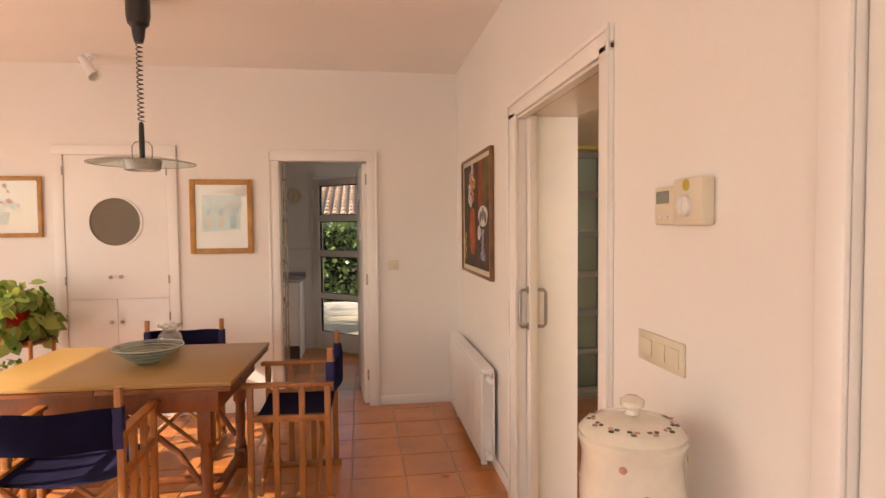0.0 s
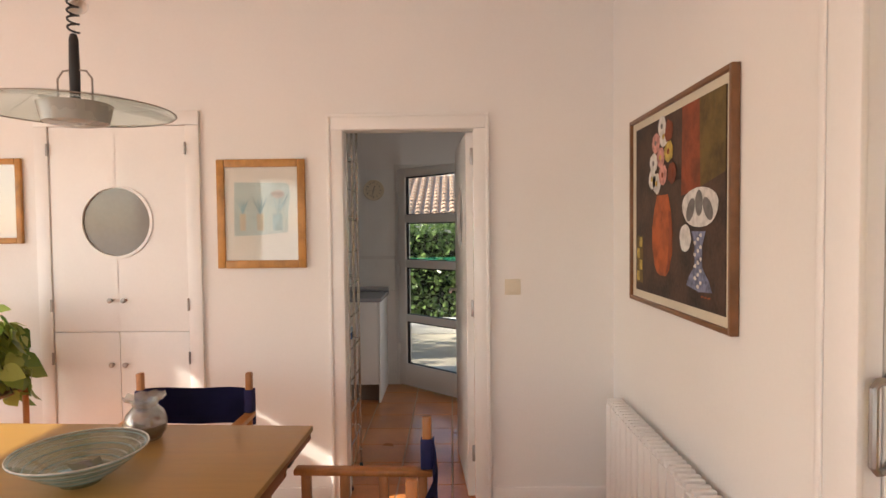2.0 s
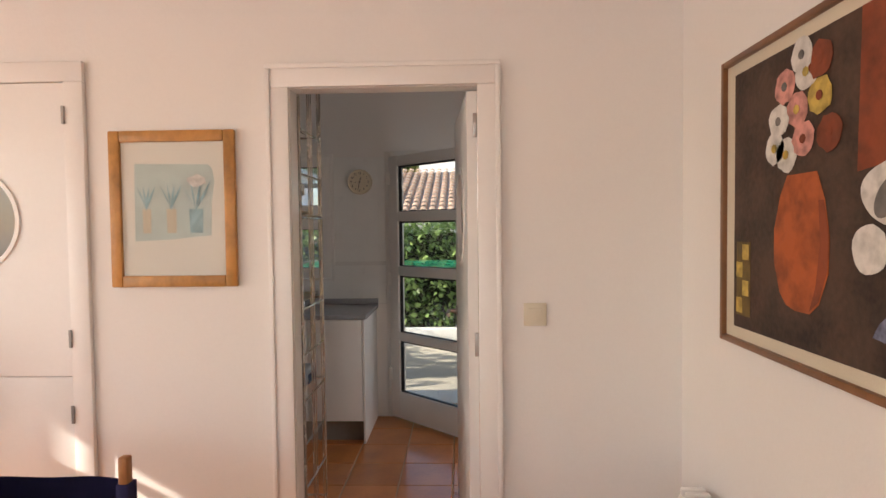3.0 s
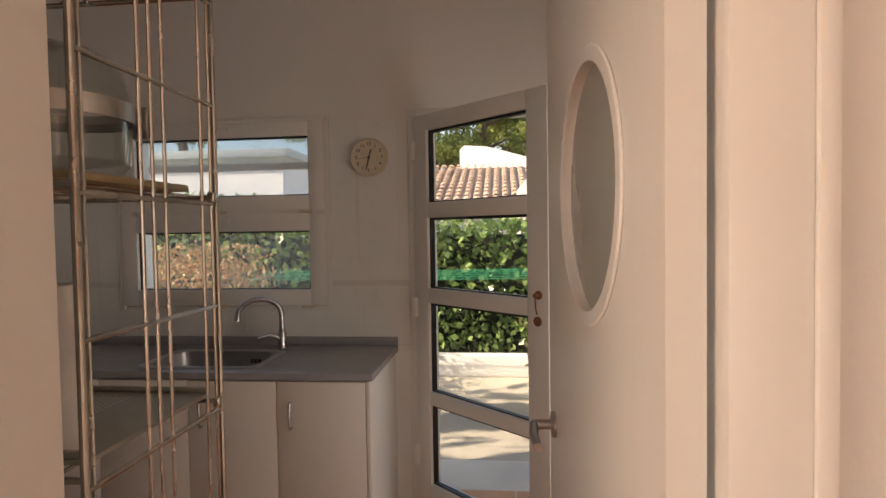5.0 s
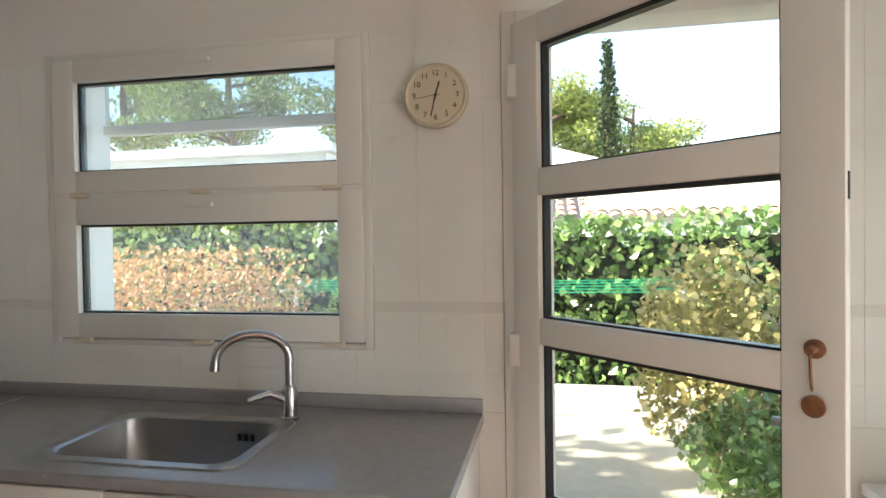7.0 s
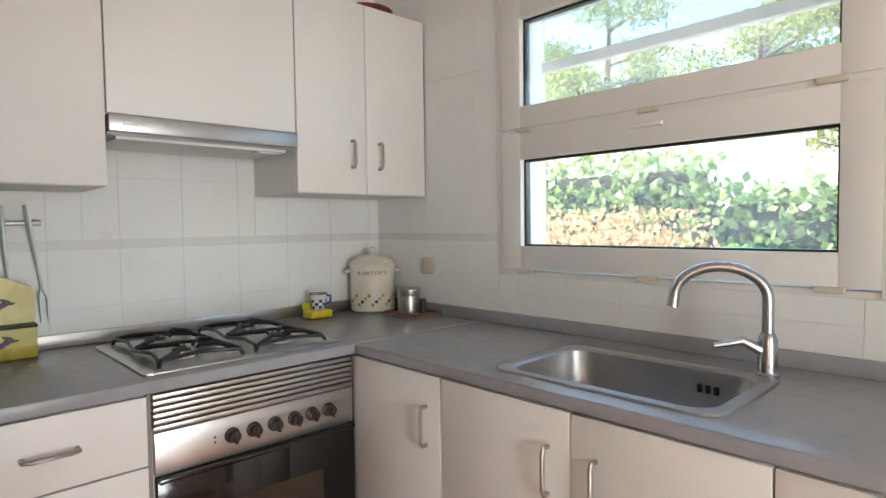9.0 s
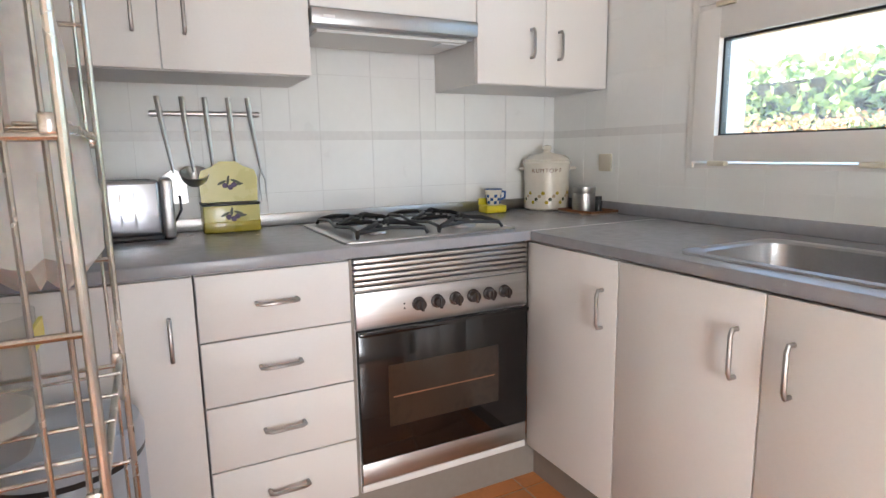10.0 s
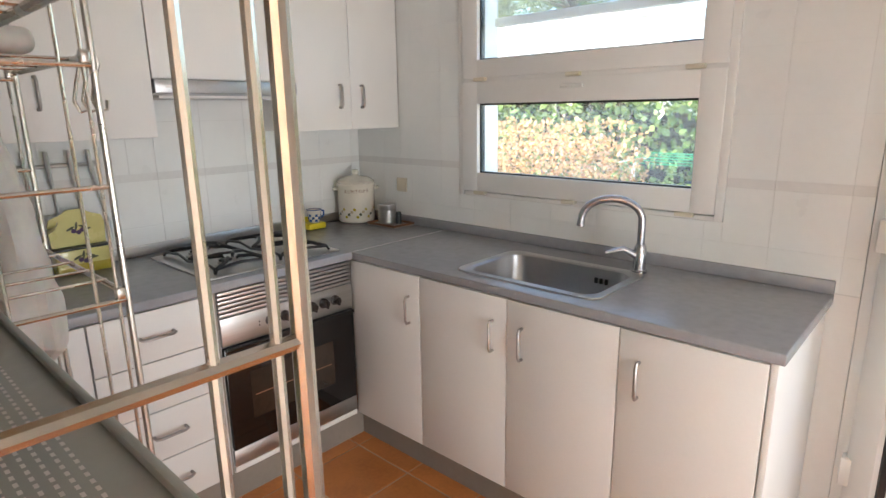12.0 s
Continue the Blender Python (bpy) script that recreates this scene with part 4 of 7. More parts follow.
for k in range(9):
    a, l = rg.uniform(0, 6.28), rg.uniform(0.03, 0.06)
    x, y = -0.780 + rg.uniform(-0.05, 0.05), 3.66 + rg.uniform(-0.05, 0.05)
    z = 0.778 + 0.003 * k
    lf = thing("dried_leaf", (x, y, z), "curled grey-green dried leaf lying in the bowl", "dried leaf", "leaves in the bowl")
    part("blade", slab(B(), [(x + l * math.cos(a + t) * (1 if i % 2 == 0 else 0.35), y + l * math.sin(a + t) * (1 if i % 2 == 0 else 0.35)) for i, t in enumerate((0, 1.3, 3.14, 4.98))], z, z + 0.003), (PGREY, AQUA2, LEAFPR)[k % 3], lf)
VX, VY = -0.775, 4.010
jg = thing("glass_vase", (VX, VY, 0.75), "small clear glass vase with fluted rim and dark filling", "vase")
bm = lathe(B(), [(0, 0.752), (0.050, 0.752), (0.068, 0.778), (0.073, 0.812), (0.062, 0.845), (0.040, 0.868), (0.045, 0.885), (0.070, 0.902), (0.068, 0.904), (0.042, 0.888), (0.037, 0.869), (0.058, 0.845), (0.069, 0.812), (0.064, 0.780), (0, 0.757)], (VX, VY, 0), 36)
for v in bm.verts:
    if v.co.z > 0.895:
        v.co.z += 0.006 * math.sin(9 * math.atan2(v.co.y - VY, v.co.x - VX))
part("vessel", bm, VASEGL, jg)
part("filling", lathe(B(), [(0, 0.758), (0.054, 0.762), (0.064, 0.784), (0.066, 0.806), (0, 0.809)], (VX, VY, 0), 24), BAST, jg, "dark brown dried filling")


# ---- director's chairs ----
def directors_chair(wood):
    """Faces +y, origin on the floor under the seat's middle."""
    th = thing("directors_chair", (0, 0, 0), "folding director's chair, golden wood frame with navy canvas", "chair", "chairs round the table")
    hw = 0.248
    for sx in (-1, 1):
        x = sx * hw
        part("arm", box(B(), x - 0.024, -0.235, 0.640, x + 0.024, 0.245, 0.662, 0.006), wood, th, local=True)
        part("seat_rail", box(B(), x - 0.016, -0.215, 0.455, x + 0.016, 0.215, 0.487, 0.004), wood, th, local=True)
        part("floor_rail", box(B(), x - 0.018, -0.235, 0.0, x + 0.018, 0.245, 0.036, 0.005), wood, th, local=True)
        for k, y in enumerate((-0.20, -0.065, 0.07, 0.205)):
            bm = B()
            box(bm, x - 0.014, y - 0.016, 0.036, x + 0.014, y + 0.016, 0.640, 0.004)
            part("upright", bm, wood, th, local=True)
        part("back_post", box(B(), x - 0.014, -0.232, 0.640, x + 0.014, -0.200, 0.845, 0.006), wood, th, local=True)
    for y in (-0.15, 0.15):
        for sx in (-1, 1):
            part("cross_leg", tube(B(), [(-sx * 0.225, y + 0.012 * sx, 0.045), (sx * 0.225, y + 0.012 * sx, 0.44)], 0.013, 8), wood, th, local=True)
    bm = B()
    n, mm = 8, 5
    vs = [[bm.verts.new((-0.245 + 0.49 * i / n, -0.20 + 0.40 * j / mm, 0.474 - 0.030 * (1 - (2 * i / n - 1) ** 2))) for j in range(mm + 1)] for i in range(n + 1)]
    for i in range(n):
        for j in range(mm):
            bm.faces.new((vs[i][j], vs[i + 1][j], vs[i + 1][j + 1], vs[i][j + 1]))
    bmesh.ops.solidify(bm, geom=bm.faces[:], thickness=0.006)
    part("seat", bm, NAVY, th, "navy canvas seat", local=True)
    bm = B()
    vs = [[bm.verts.new((-0.248 + 0.496 * i / 10, -0.236 - 0.028 * (1 - (2 * i / 10 - 1) ** 2) - 0.004 * math.sin(3 * j), 0.598 + 0.168 * j / 4 + 0.004 * math.sin(i * 0.9))) for j in range(5)] for i in range(11)]
    for i in range(10):
        for j in range(4):
            bm.faces.new((vs[i][j], vs[i + 1][j], vs[i + 1][j + 1], vs[i][j + 1]))
    bmesh.ops.solidify(bm, geom=bm.faces[:], thickness=0.004)
    back = part("backrest", bm, NAVY, th, "navy canvas back sling", local=True)
    for sx in (-1, 1):
        part("sleeve", box(B(), sx * hw - 0.020, -0.240, 0.598, sx * hw + 0.020, -0.2355, 0.768, 0.002), NAVY, back, local=True)
        part("sleeve", box(B(), sx * hw - 0.019, -0.235, 0.664, sx * hw + 0.019, -0.194, 0.768, 0.005), NAVY, back, local=True)
    return th


chair = directors_chair(BEECH)
chair.matrix_world = pose(-0.86, 3.03, 0, 0, 0, 2)
for x, y, r in ((-0.855, 4.36, 180), (0.0, 3.715, 88), (-1.72, 3.72, -92)):
    copy_thing(chair, pose(x, y, 0, 0, 0, r))


# ---- plant on a rattan stand ----
def leaf_cloud(pts, size, rg, upbias=0.3, shape=1.0):
    """Many small pointed leaves, each an island of two triangles folded on its rib."""
    bm = bmesh.new()
    for p in pts:
        d = Vector((rg.gauss(0, 1), rg.gauss(0, 1), rg.gauss(0, 1) + upbias)).normalized()
        s = d.orthogonal().normalized()
        s.rotate(Matrix.Rotation(rg.uniform(0, 6.28), 3, d))
        u = d.cross(s)
        L = size * rg.uniform(0.6, 1.3)
        wv = L * 0.34 * shape
        p = Vector(p)
        a, b, c, e = (bm.verts.new(q) for q in (p, p + u * L * 0.45 + s * wv + d * 0.15 * wv, p + u * L, p + u * L * 0.45 - s * wv + d * 0.15 * wv))
        bm.faces.new((a, b, c))
        bm.faces.new((a, c, e))
    return bm


def ivy_leaves(pts, size, rg):
    """Broad heart-shaped leaves that droop from their stalks, each folded on its rib."""
    shape = ((0.0, 0.10), (0.22, 0.0), (0.46, 0.16), (0.50, 0.38), (0.36, 0.68), (0.0, 1.08))
    bm = bmesh.new()
    for p in pts:
        p = Vector(p)
        away = Vector((p.x - PX, p.y - PY, 0))
        d = (away * 2.5 + Vector((rg.gauss(0, 0.5), rg.gauss(0, 0.5) - 0.25, 0.45 + rg.gauss(0, 0.35)))).normalized()
        tip = Vector((rg.gauss(0, 0.5), rg.gauss(0, 0.5), -0.9)) + away * 1.5
        tip = (tip - d * tip.dot(d)).normalized()
        side = d.cross(tip)
        L = size * rg.uniform(0.65, 1.3)
        rib = [bm.verts.new(p + tip * L * v) for v in (0.10, 0.55, 1.08)]
        for sg in (-1, 1):
            edge = [bm.verts.new(p + tip * L * v + side * sg * L * u * 0.92 + d * L * (0.20 * u - 0.18 * v * v)) for u, v in shape[1:-1]]
            fan = [rib[0]] + edge + [rib[2]]
            for a, b in zip(fan, fan[1:]):
                bm.faces.new((rib[1], a, b) if sg > 0 else (rib[1], b, a))
    return bm


PX, PY = -2.03, 4.70
st = thing("plant_stand", (PX, PY, 0), "two-tier rattan plant stand with cane legs", "plant stand")
for x in (PX - 0.19, PX + 0.19):
    for y in (PY - 0.15, PY + 0.15):
        part("leg", tube(B(), [(x, y, 0), (x, y, 0.735)], 0.014, 8), BEECH, st)
for z in (0.43, 0.695):
    part("shelf", box(B(), PX - 0.20, PY - 0.16, z, PX + 0.20, PY + 0.16, z + 0.018, 0.005), WICKER, st)
    part("rail", tube(B(), [(PX - 0.20, PY - 0.165, z + 0.01), (PX + 0.20, PY - 0.165, z + 0.01)], 0.010, 8), BEECH, st)
pp = thing("potted_plant", (PX, PY, 0.713), "trailing variegated ivy spilling from a glossy red pot", "potted plant")
part("pot", lathe(B(), [(0, 0.714), (0.095, 0.714), (0.100, 0.72), (0.124, 0.955), (0.131, 0.96), (0.132, 0.985), (0.124, 0.985), (0.118, 0.94), (0, 0.94)], (PX, PY, 0), 32), REDPOT, pp, "glossy red pot")
rg = random.Random(21)
pts = []
for k in range(95):
    a, r = rg.uniform(0, 6.28), min(0.19, abs(rg.gauss(0, 0.14)))
    pts.append((PX + r * math.cos(a), PY + r * math.sin(a), 0.97 + 0.12 * math.exp(-(r / 0.16) ** 2) + rg.gauss(0, 0.03)))
vines = []
for k in range(11):
    a = rg.uniform(0, 6.28)
    if k < 5:
        a = rg.uniform(-1.3, 0.6)
    L = rg.uniform(0.20, 0.52)
    path = []
    for j in range(12):
        t = j / 11
        rr = 0.10 + 0.13 * math.sin(min(1, t * 1.8) * 1.57) + 0.03 * math.sin(7 * t + k)
        path.append((PX + 0.85 * rr * math.cos(a + 0.25 * t), PY + rr * math.sin(a + 0.25 * t), 1.00 + 0.04 * math.sin(3.14 * min(1, t * 2)) - L * max(0, t - 0.2)))
    vines.append(path)
    for q in path[2:]:
        for _ in range(1 + (len(vines) % 2)):
            pts.append((q[0] + rg.gauss(0, 0.02), q[1] + rg.gauss(0, 0.02), q[2] + rg.gauss(0, 0.02)))
part("foliage", ivy_leaves(pts, 0.088, rg), IVYL, pp, "green and cream heart-shaped leaves")
bm = B()
for path in vines:
    tube(bm, path, 0.003, 5)
part("stems", bm, LEAFPR, pp)
for k, (dx, dz, r) in enumerate(((-0.10, 0.4485, 0.05), (0.06, 0.4485, 0.042))):
    p2 = thing("small_pot", (PX + dx, PY - 0.04, dz), "small pale ceramic pot with a sprouting plant", "potted plant")
    part("pot", lathe(B(), [(0, dz), (r * 0.7, dz), (r, dz + 0.07), (r, dz + 0.08), (r - 0.006, dz + 0.08), (0, dz + 0.07)], (PX + dx, PY - 0.04, 0), 20), CERAM, p2)
    q = [(PX + dx + rg.gauss(0, 0.035), PY - 0.04 + rg.gauss(0, 0.03), dz + 0.09 + abs(rg.gauss(0, 0.03))) for _ in range(26)]
    part("foliage", leaf_cloud(q, 0.045, rg, 0.5), IVYL, p2)
um = thing("closed_parasol", (-2.62, 4.93, 0), "closed red fabric parasol with a navy cap leaning by the wall", "parasol")
part("canopy", lathe(B(), [(0.012, 0.10), (0.055, 0.16), (0.060, 0.45), (0.045, 0.90), (0.028, 1.03), (0, 1.05)], (-2.62, 4.93, 0), 9), REDCL, um)
part("pole", tube(B(), [(-2.62, 4.93, 0), (-2.62, 4.93, 1.10)], 0.011, 8), BEECH, um)
part("cap", lathe(B(), [(0.055, 1.045), (0.090, 1.055), (0.085, 1.085), (0.05, 1.11), (0, 1.115)], (-2.61, 4.92, 0), 20), NAVY, um, "navy cloth cap")


# ======== kitchen ========
# door with a porthole, swung into the kitchen
HX, HY = 0.432, 5.137
kd = thing("kitchen_door", (HX, HY, 0), "white lacquered kitchen door with a frosted porthole, standing open", "door", rot=0)
KM = Matrix.Translation((HX, HY, 0)) @ pose(0, 0, 0, 0, 0, 94.3)
bm = B()
holed_panel(bm, 0.0, 0.680, 0.012, 2.0, 0.330, 1.546, 0.186, -0.001, 0.037, 56)
bmesh.ops.transform(bm, matrix=KM, verts=bm.verts)
part("leaf", bm, GLOSSW, kd)
bm = B()
lathe(bm, [(0, 0.012), (0.190, 0.012), (0.190, 0.022), (0, 0.022)], (0.330, 0, 1.546), 48, (0, 1, 0))
bmesh.ops.transform(bm, matrix=KM, verts=bm.verts)
part("porthole_glass", bm, FROST, kd, "frosted grey-green porthole glass")
for y0, y1 in ((0.037, 0.042), (-0.006, -0.001)):
    bm = B()
    lathe(bm, [(0.182, y0), (0.203, y0), (0.205, (y0 + y1) / 2), (0.202, y1), (0.182, y1), (0.182, y0)], (0.330, 0, 1.546), 48, (0, 1, 0))
    bmesh.ops.transform(bm, matrix=KM, verts=bm.verts)
    part("porthole_ring", bm, GLOSSW, kd)
for s, y in ((1, 0.037), (-1, -0.001)):
    bm = B()
    lathe(bm, [(0, 0), (0.026, 0), (0.026, 0.006), (0.010, 0.009), (0.010, 0.045), (0, 0.045)], (0.625, y, 1.09), 20, (0, s, 0))
    tube(bm, [(0.625, y + s * 0.042, 1.09), (0.57, y + s * 0.050, 1.087), (0.515, y + s * 0.050, 1.085)], 0.009, 10)
    bmesh.ops.transform(bm, matrix=KM, verts=bm.verts)
    part("lever_handle", bm, NICKEL, kd, "satin metal lever handle")
for z in (0.25, 1.05, 1.875):
    part("hinge", box(B(), HX - 0.014, W + 0.020, z - 0.045, HX + 0.006, W + 0.0295, z + 0.045, 0.003), NICKEL, kd, "steel hinge")


# ---- window: two stacked sashes ----
def sash(parent, x0, x1, z0, z1, gx0, gx1, gz0, gz1, glazing=HAZE):
    for nm, b in (("frame_side", (x0, z0, gx0, z1)), ("frame_side", (gx1, z0, x1, z1)), ("frame_rail", (gx0, z0, gx1, gz0)), ("frame_rail", (gx0, gz1, gx1, z1))):
        part(nm, box(B(), b[0], KN - 0.018, b[1], b[2], KN + 0.060, b[3], 0.0015), PVC, parent)
    bm = B()
    for b in ((gx0, gz0, gx0 + 0.008, gz1), (gx1 - 0.008, gz0, gx1, gz1), (gx0, gz0, gx1, gz0 + 0.006), (gx0, gz1 - 0.008, gx1, gz1)):
        box(bm, b[0], KN + 0.004, b[1], b[2], KN + 0.030, b[3])
    part("gasket", bm, BLACK, parent, "black rubber gasket")
    g = part("pane", box(B(), gx0 + 0.004, KN + 0.014, gz0 + 0.004, gx1 - 0.004, KN + 0.018, gz1 - 0.004), glazing, parent)
    g.visible_shadow = False
    for x in (x0 + 0.10, (x0 + x1) / 2, x1 - 0.10):
        part("hinge", box(B(), x - 0.032, KN - 0.026, z0 - 0.015, x + 0.032, KN - 0.002, z0 + 0.001, 0.004), IVORY, parent, "ivory plastic hinge")
    part("catch", box(B(), (x0 + x1) / 2 - 0.05, KN - 0.034, z1 - 0.040, (x0 + x1) / 2 + 0.05, KN - 0.018, z1 - 0.026, 0.004), PVC, parent)


win = thing("window_1", (-1.215, KN, 1.10), "white two-sash kitchen window above the sink, shut", "window")
win["kind"] = "structure"
sash(win, -1.772, -0.658, 1.604, 2.058, -1.688, -0.740, 1.678, 1.983, HAZE2)
sash(win, -1.772, -0.658, 1.108, 1.586, -1.688, -0.740, 1.190, 1.495)
bm = B()
box(bm, -1.72, KN + 0.15, 1.830, -0.70, KN + 0.185, 1.868, 0.004)
part("outer_rail", bm, PVC, win, "pale grey outer shutter rail")
g = part("outer_pane", box(B(), -1.72, KN + 0.165, 1.868, -0.70, KN + 0.170, 2.04), PANE2, win)
g.visible_shadow = False
bm = B()
box(bm, -1.80, KN - 0.012, 1.085, -1.772, KN + 0.004, 2.08, 0.003)
box(bm, -0.658, KN - 0.012, 1.085, -0.630, KN + 0.004, 2.08, 0.003)
box(bm, -1.772, KN - 0.012, 2.058, -0.658, KN + 0.004, 2.08, 0.003)
part("outer_frame", bm, PVC, win)
part("transom", box(B(), -1.772, KN - 0.010, 1.5865, -0.658, KN + 0.06, 1.6035), PVC, win)

# ---- garden door with four panes ----
gdn = thing("garden_door", (-0.172, 7.462, 0), "white four-pane glazed garden door, swung inwards", "door")
GM = Matrix.Translation((-0.172, 7.462, 0)) @ pose(0, 0, 0, 0, 0, -42.5)
ZR = ((1.622, 1.972), (1.203, 1.547), (0.690, 1.130), (0.225, 0.625))


def leafbox(x0, y0, z0, x1, y1, z1, bev=0.004):
    bm = box(B(), x0, y0, z0, x1, y1, z1, bev)
    bmesh.ops.transform(bm, matrix=GM, verts=bm.verts)
    return bm


part("stile", leafbox(0.0, -0.030, 0.02, 0.100, 0.035, 2.05), PVC, gdn)
part("stile", leafbox(0.730, -0.006, 0.02, 0.800, 0.035, 2.05), PVC, gdn)
part("stile_flange", leafbox(0.730, -0.030, 0.02, 0.838, -0.0065, 2.05), PVC, gdn)
for z in (0.92, 1.515, 2.02):
    part("bolt", leafbox(0.8375, -0.022, z - 0.025, 0.8395, -0.014, z + 0.025, 0.0005), BLACK, gdn, "dark locking bolt")
zs = [2.05] + [z for a, b in ZR for z in (b, a)] + [0.02]
for k in range(0, len(zs), 2):
    part("rail", leafbox(0.100, -0.030, zs[k + 1], 0.730, 0.035, zs[k]), PVC, gdn)
for a, b in ZR:
    g = part("pane", leafbox(0.103, 0.000, a + 0.003, 0.727, 0.004, b - 0.003, 0), PANE, gdn)
    g.visible_shadow = False
    bm = B()
    for q in ((0.1, a, 0.108, b), (0.722, a, 0.73, b), (0.1, a, 0.73, a + 0.006), (0.1, b - 0.012, 0.73, b)):
        box(bm, q[0], -0.012, q[1], q[2], 0.014, q[3])
    bmesh.ops.transform(bm, matrix=GM, verts=bm.verts)
    part("gasket", bm, BLACK, gdn, "black rubber gasket")
for z in (0.35, 1.10, 1.88):
    part("hinge", box(B(), -0.205, 7.424, z - 0.045, -0.175, 7.470, z + 0.05, 0.005), PVC, gdn)
bm = tube(B(), [(0.785, 0.035, 1.03), (0.785, 0.085, 1.03), (0.77, 0.095, 1.03), (0.66, 0.10, 1.03)], 0.010, 8)
bmesh.ops.transform(bm, matrix=GM, verts=bm.verts)
part("outer_handle", bm, NICKEL, gdn, "grey lever handle on the outer side")
bm = B()
lathe(bm, [(0, 0), (0.018, 0), (0.018, 0.006), (0.008, 0.010), (0.008, 0.03), (0, 0.03)], (0.790, -0.030, 1.22), 14, (0, -1, 0))
bmesh.ops.transform(bm, matrix=GM, verts=bm.verts)
lock = part("lock_cylinder", bm, BAST, gdn, "brown lock cylinder with a key")
bm = tube(B(), [(0.790, -0.055, 1.215), (0.790, -0.052, 1.17), (0.790, -0.045, 1.145)], 0.003, 6)
lathe(bm, [(0, -0.003), (0.020, -0.003), (0.020, 0.003), (0, 0.003)], (0.790, -0.040, 1.115), 16, (0, -1, 0))
bmesh.ops.transform(bm, matrix=GM, verts=bm.verts)
part("key_fob", bm, BAST, lock, "round brown key fob")
bm = B()
box(bm, DX0 + 0.002, KN - 0.010, 0, DX0 + 0.045, KN + 0.10, DZ - 0.002, 0.003)
box(bm, DX1 - 0.045, KN - 0.010, 0, DX1 - 0.002, KN + 0.10, DZ - 0.002, 0.003)
box(bm, DX0 + 0.045, KN - 0.010, DZ - 0.045, DX1 - 0.045, KN + 0.10, DZ - 0.002, 0.003)
solid("door_frame_3", bm, PVC, "white plastic frame of the garden door", "door frame")
bm = B()
box(bm, DX1 - 0.050, KN + 0.030, 0.02, DX1 - 0.044, KN + 0.042, DZ - 0.05)
solid("door_seal", bm, BLACK, "dark rubber seal in the door frame", "door fitting")

# ---- wall clock ----
CX, CZ = -0.418, 1.860
ck = thing("wall_clock", (CX, KN - 0.006, CZ), "round cream wall clock with black numerals, half past twelve", "clock")
part("case", lathe(B(), [(0, 0.001), (0.094, 0.001), (0.098, 0.012), (0.096, 0.026), (0.090, 0.032), (0.084, 0.026), (0, 0.024)], (CX, KN - 0.006, CZ), 48, (0, -1, 0)), CLFACE, ck)
yf = KN - 0.006 - 0.0262
part("dial", lathe(B(), [(0, -0.003), (0.083, -0.003), (0.083, 0.0), (0, 0.0)], (CX, yf + 0.0005, CZ), 40, (0, -1, 0)), CLFACE, ck)
for h in range(1, 13):
    a = radians(30 * h)
    letters("numeral", str(h), 0.024, CLINK, ck, Matrix.Translation((CX + 0.066 * math.sin(a), yf - 0.0006, CZ + 0.066 * math.cos(a))) @ pose(0, 0, 0, 90, 0, 0), 0.0004)
for nm, ang, L, wd in (("hour_hand", 17, 0.042, 0.0050), ("minute_hand", 193, 0.064, 0.0036), ("second_hand", 262, 0.066, 0.0012)):
    a = radians(ang)
    bm = box(B(), -wd / 2, -0.001, -0.014, wd / 2, 0.0, L)
    bmesh.ops.transform(bm, matrix=Matrix.Translation((CX, yf - 0.0018 - 0.0014 * ("hmse".index(nm[0])), CZ)) @ pose(0, 0, 0, 0, ang, 0), verts=bm.verts)
    part(nm, bm, CLINK, ck)
part("hub", lathe(B(), [(0, 0), (0.005, 0), (0.004, 0.008), (0, 0.008)], (CX, yf, CZ), 12, (0, -1, 0)), CLINK, ck)

# ---- base units ----
CF, NF = -1.914, 6.907        # carcass fronts: west run and north run
CT0, CT1 = 0.868, 0.900


def bow_w(parent, y, z0, z1):
    handle_bar("handle", parent, (CF + 0.018, y, z0), (CF + 0.018, y, z1), (0.028, 0, 0), 0.0055)


def bow_n(parent, x, z0, z1):
    handle_bar("handle", parent, (x, NF - 0.018, z0), (x, NF - 0.018, z1), (0, -0.022, 0), 0.0055)


def unit_w(y0, y1, name, label):
    th = thing(name, (CF, (y0 + y1) / 2, 0), label, "base cabinet", "fitted base units")
    part("carcass", box(B(), KW + 0.02, y0 + 0.001, 0.152, CF - 0.002, y1 - 0.001, CT0 - 0.002), CABIN, th)
    return th


for y0, y1, hy in ((5.49, 5.888, 5.827), (5.225, 5.488, 5.27)):
    u = unit_w(y0, y1, "base_cabinet", "cream laminate base cabinet with one shut door")
    bow_w(part("door", box(B(), CF - 0.001, y0 + 0.002, 0.158, CF + 0.018, y1 - 0.002, CT0 - 0.006, 0.002), CABW, u) and u, hy, 0.665, 0.765)
u = unit_w(5.890, 6.284, "drawer_unit", "cream laminate unit with four shut drawers")
for z0, z1, hz in ((0.693, CT0 - 0.006, 0.779), (0.519, 0.689, 0.609), (0.341, 0.515, 0.432), (0.160, 0.337, 0.254)):
    part("drawer_front", box(B(), CF - 0.001, 5.892, z0, CF + 0.018, 6.282, z1, 0.002), CABW, u)
    handle_bar("handle", u, (CF + 0.018, 6.032, hz), (CF + 0.018, 6.136, hz), (0.028, 0, 0), 0.0055)

NXS = (-1.912, -1.505, -1.098, -0.704, -0.322)
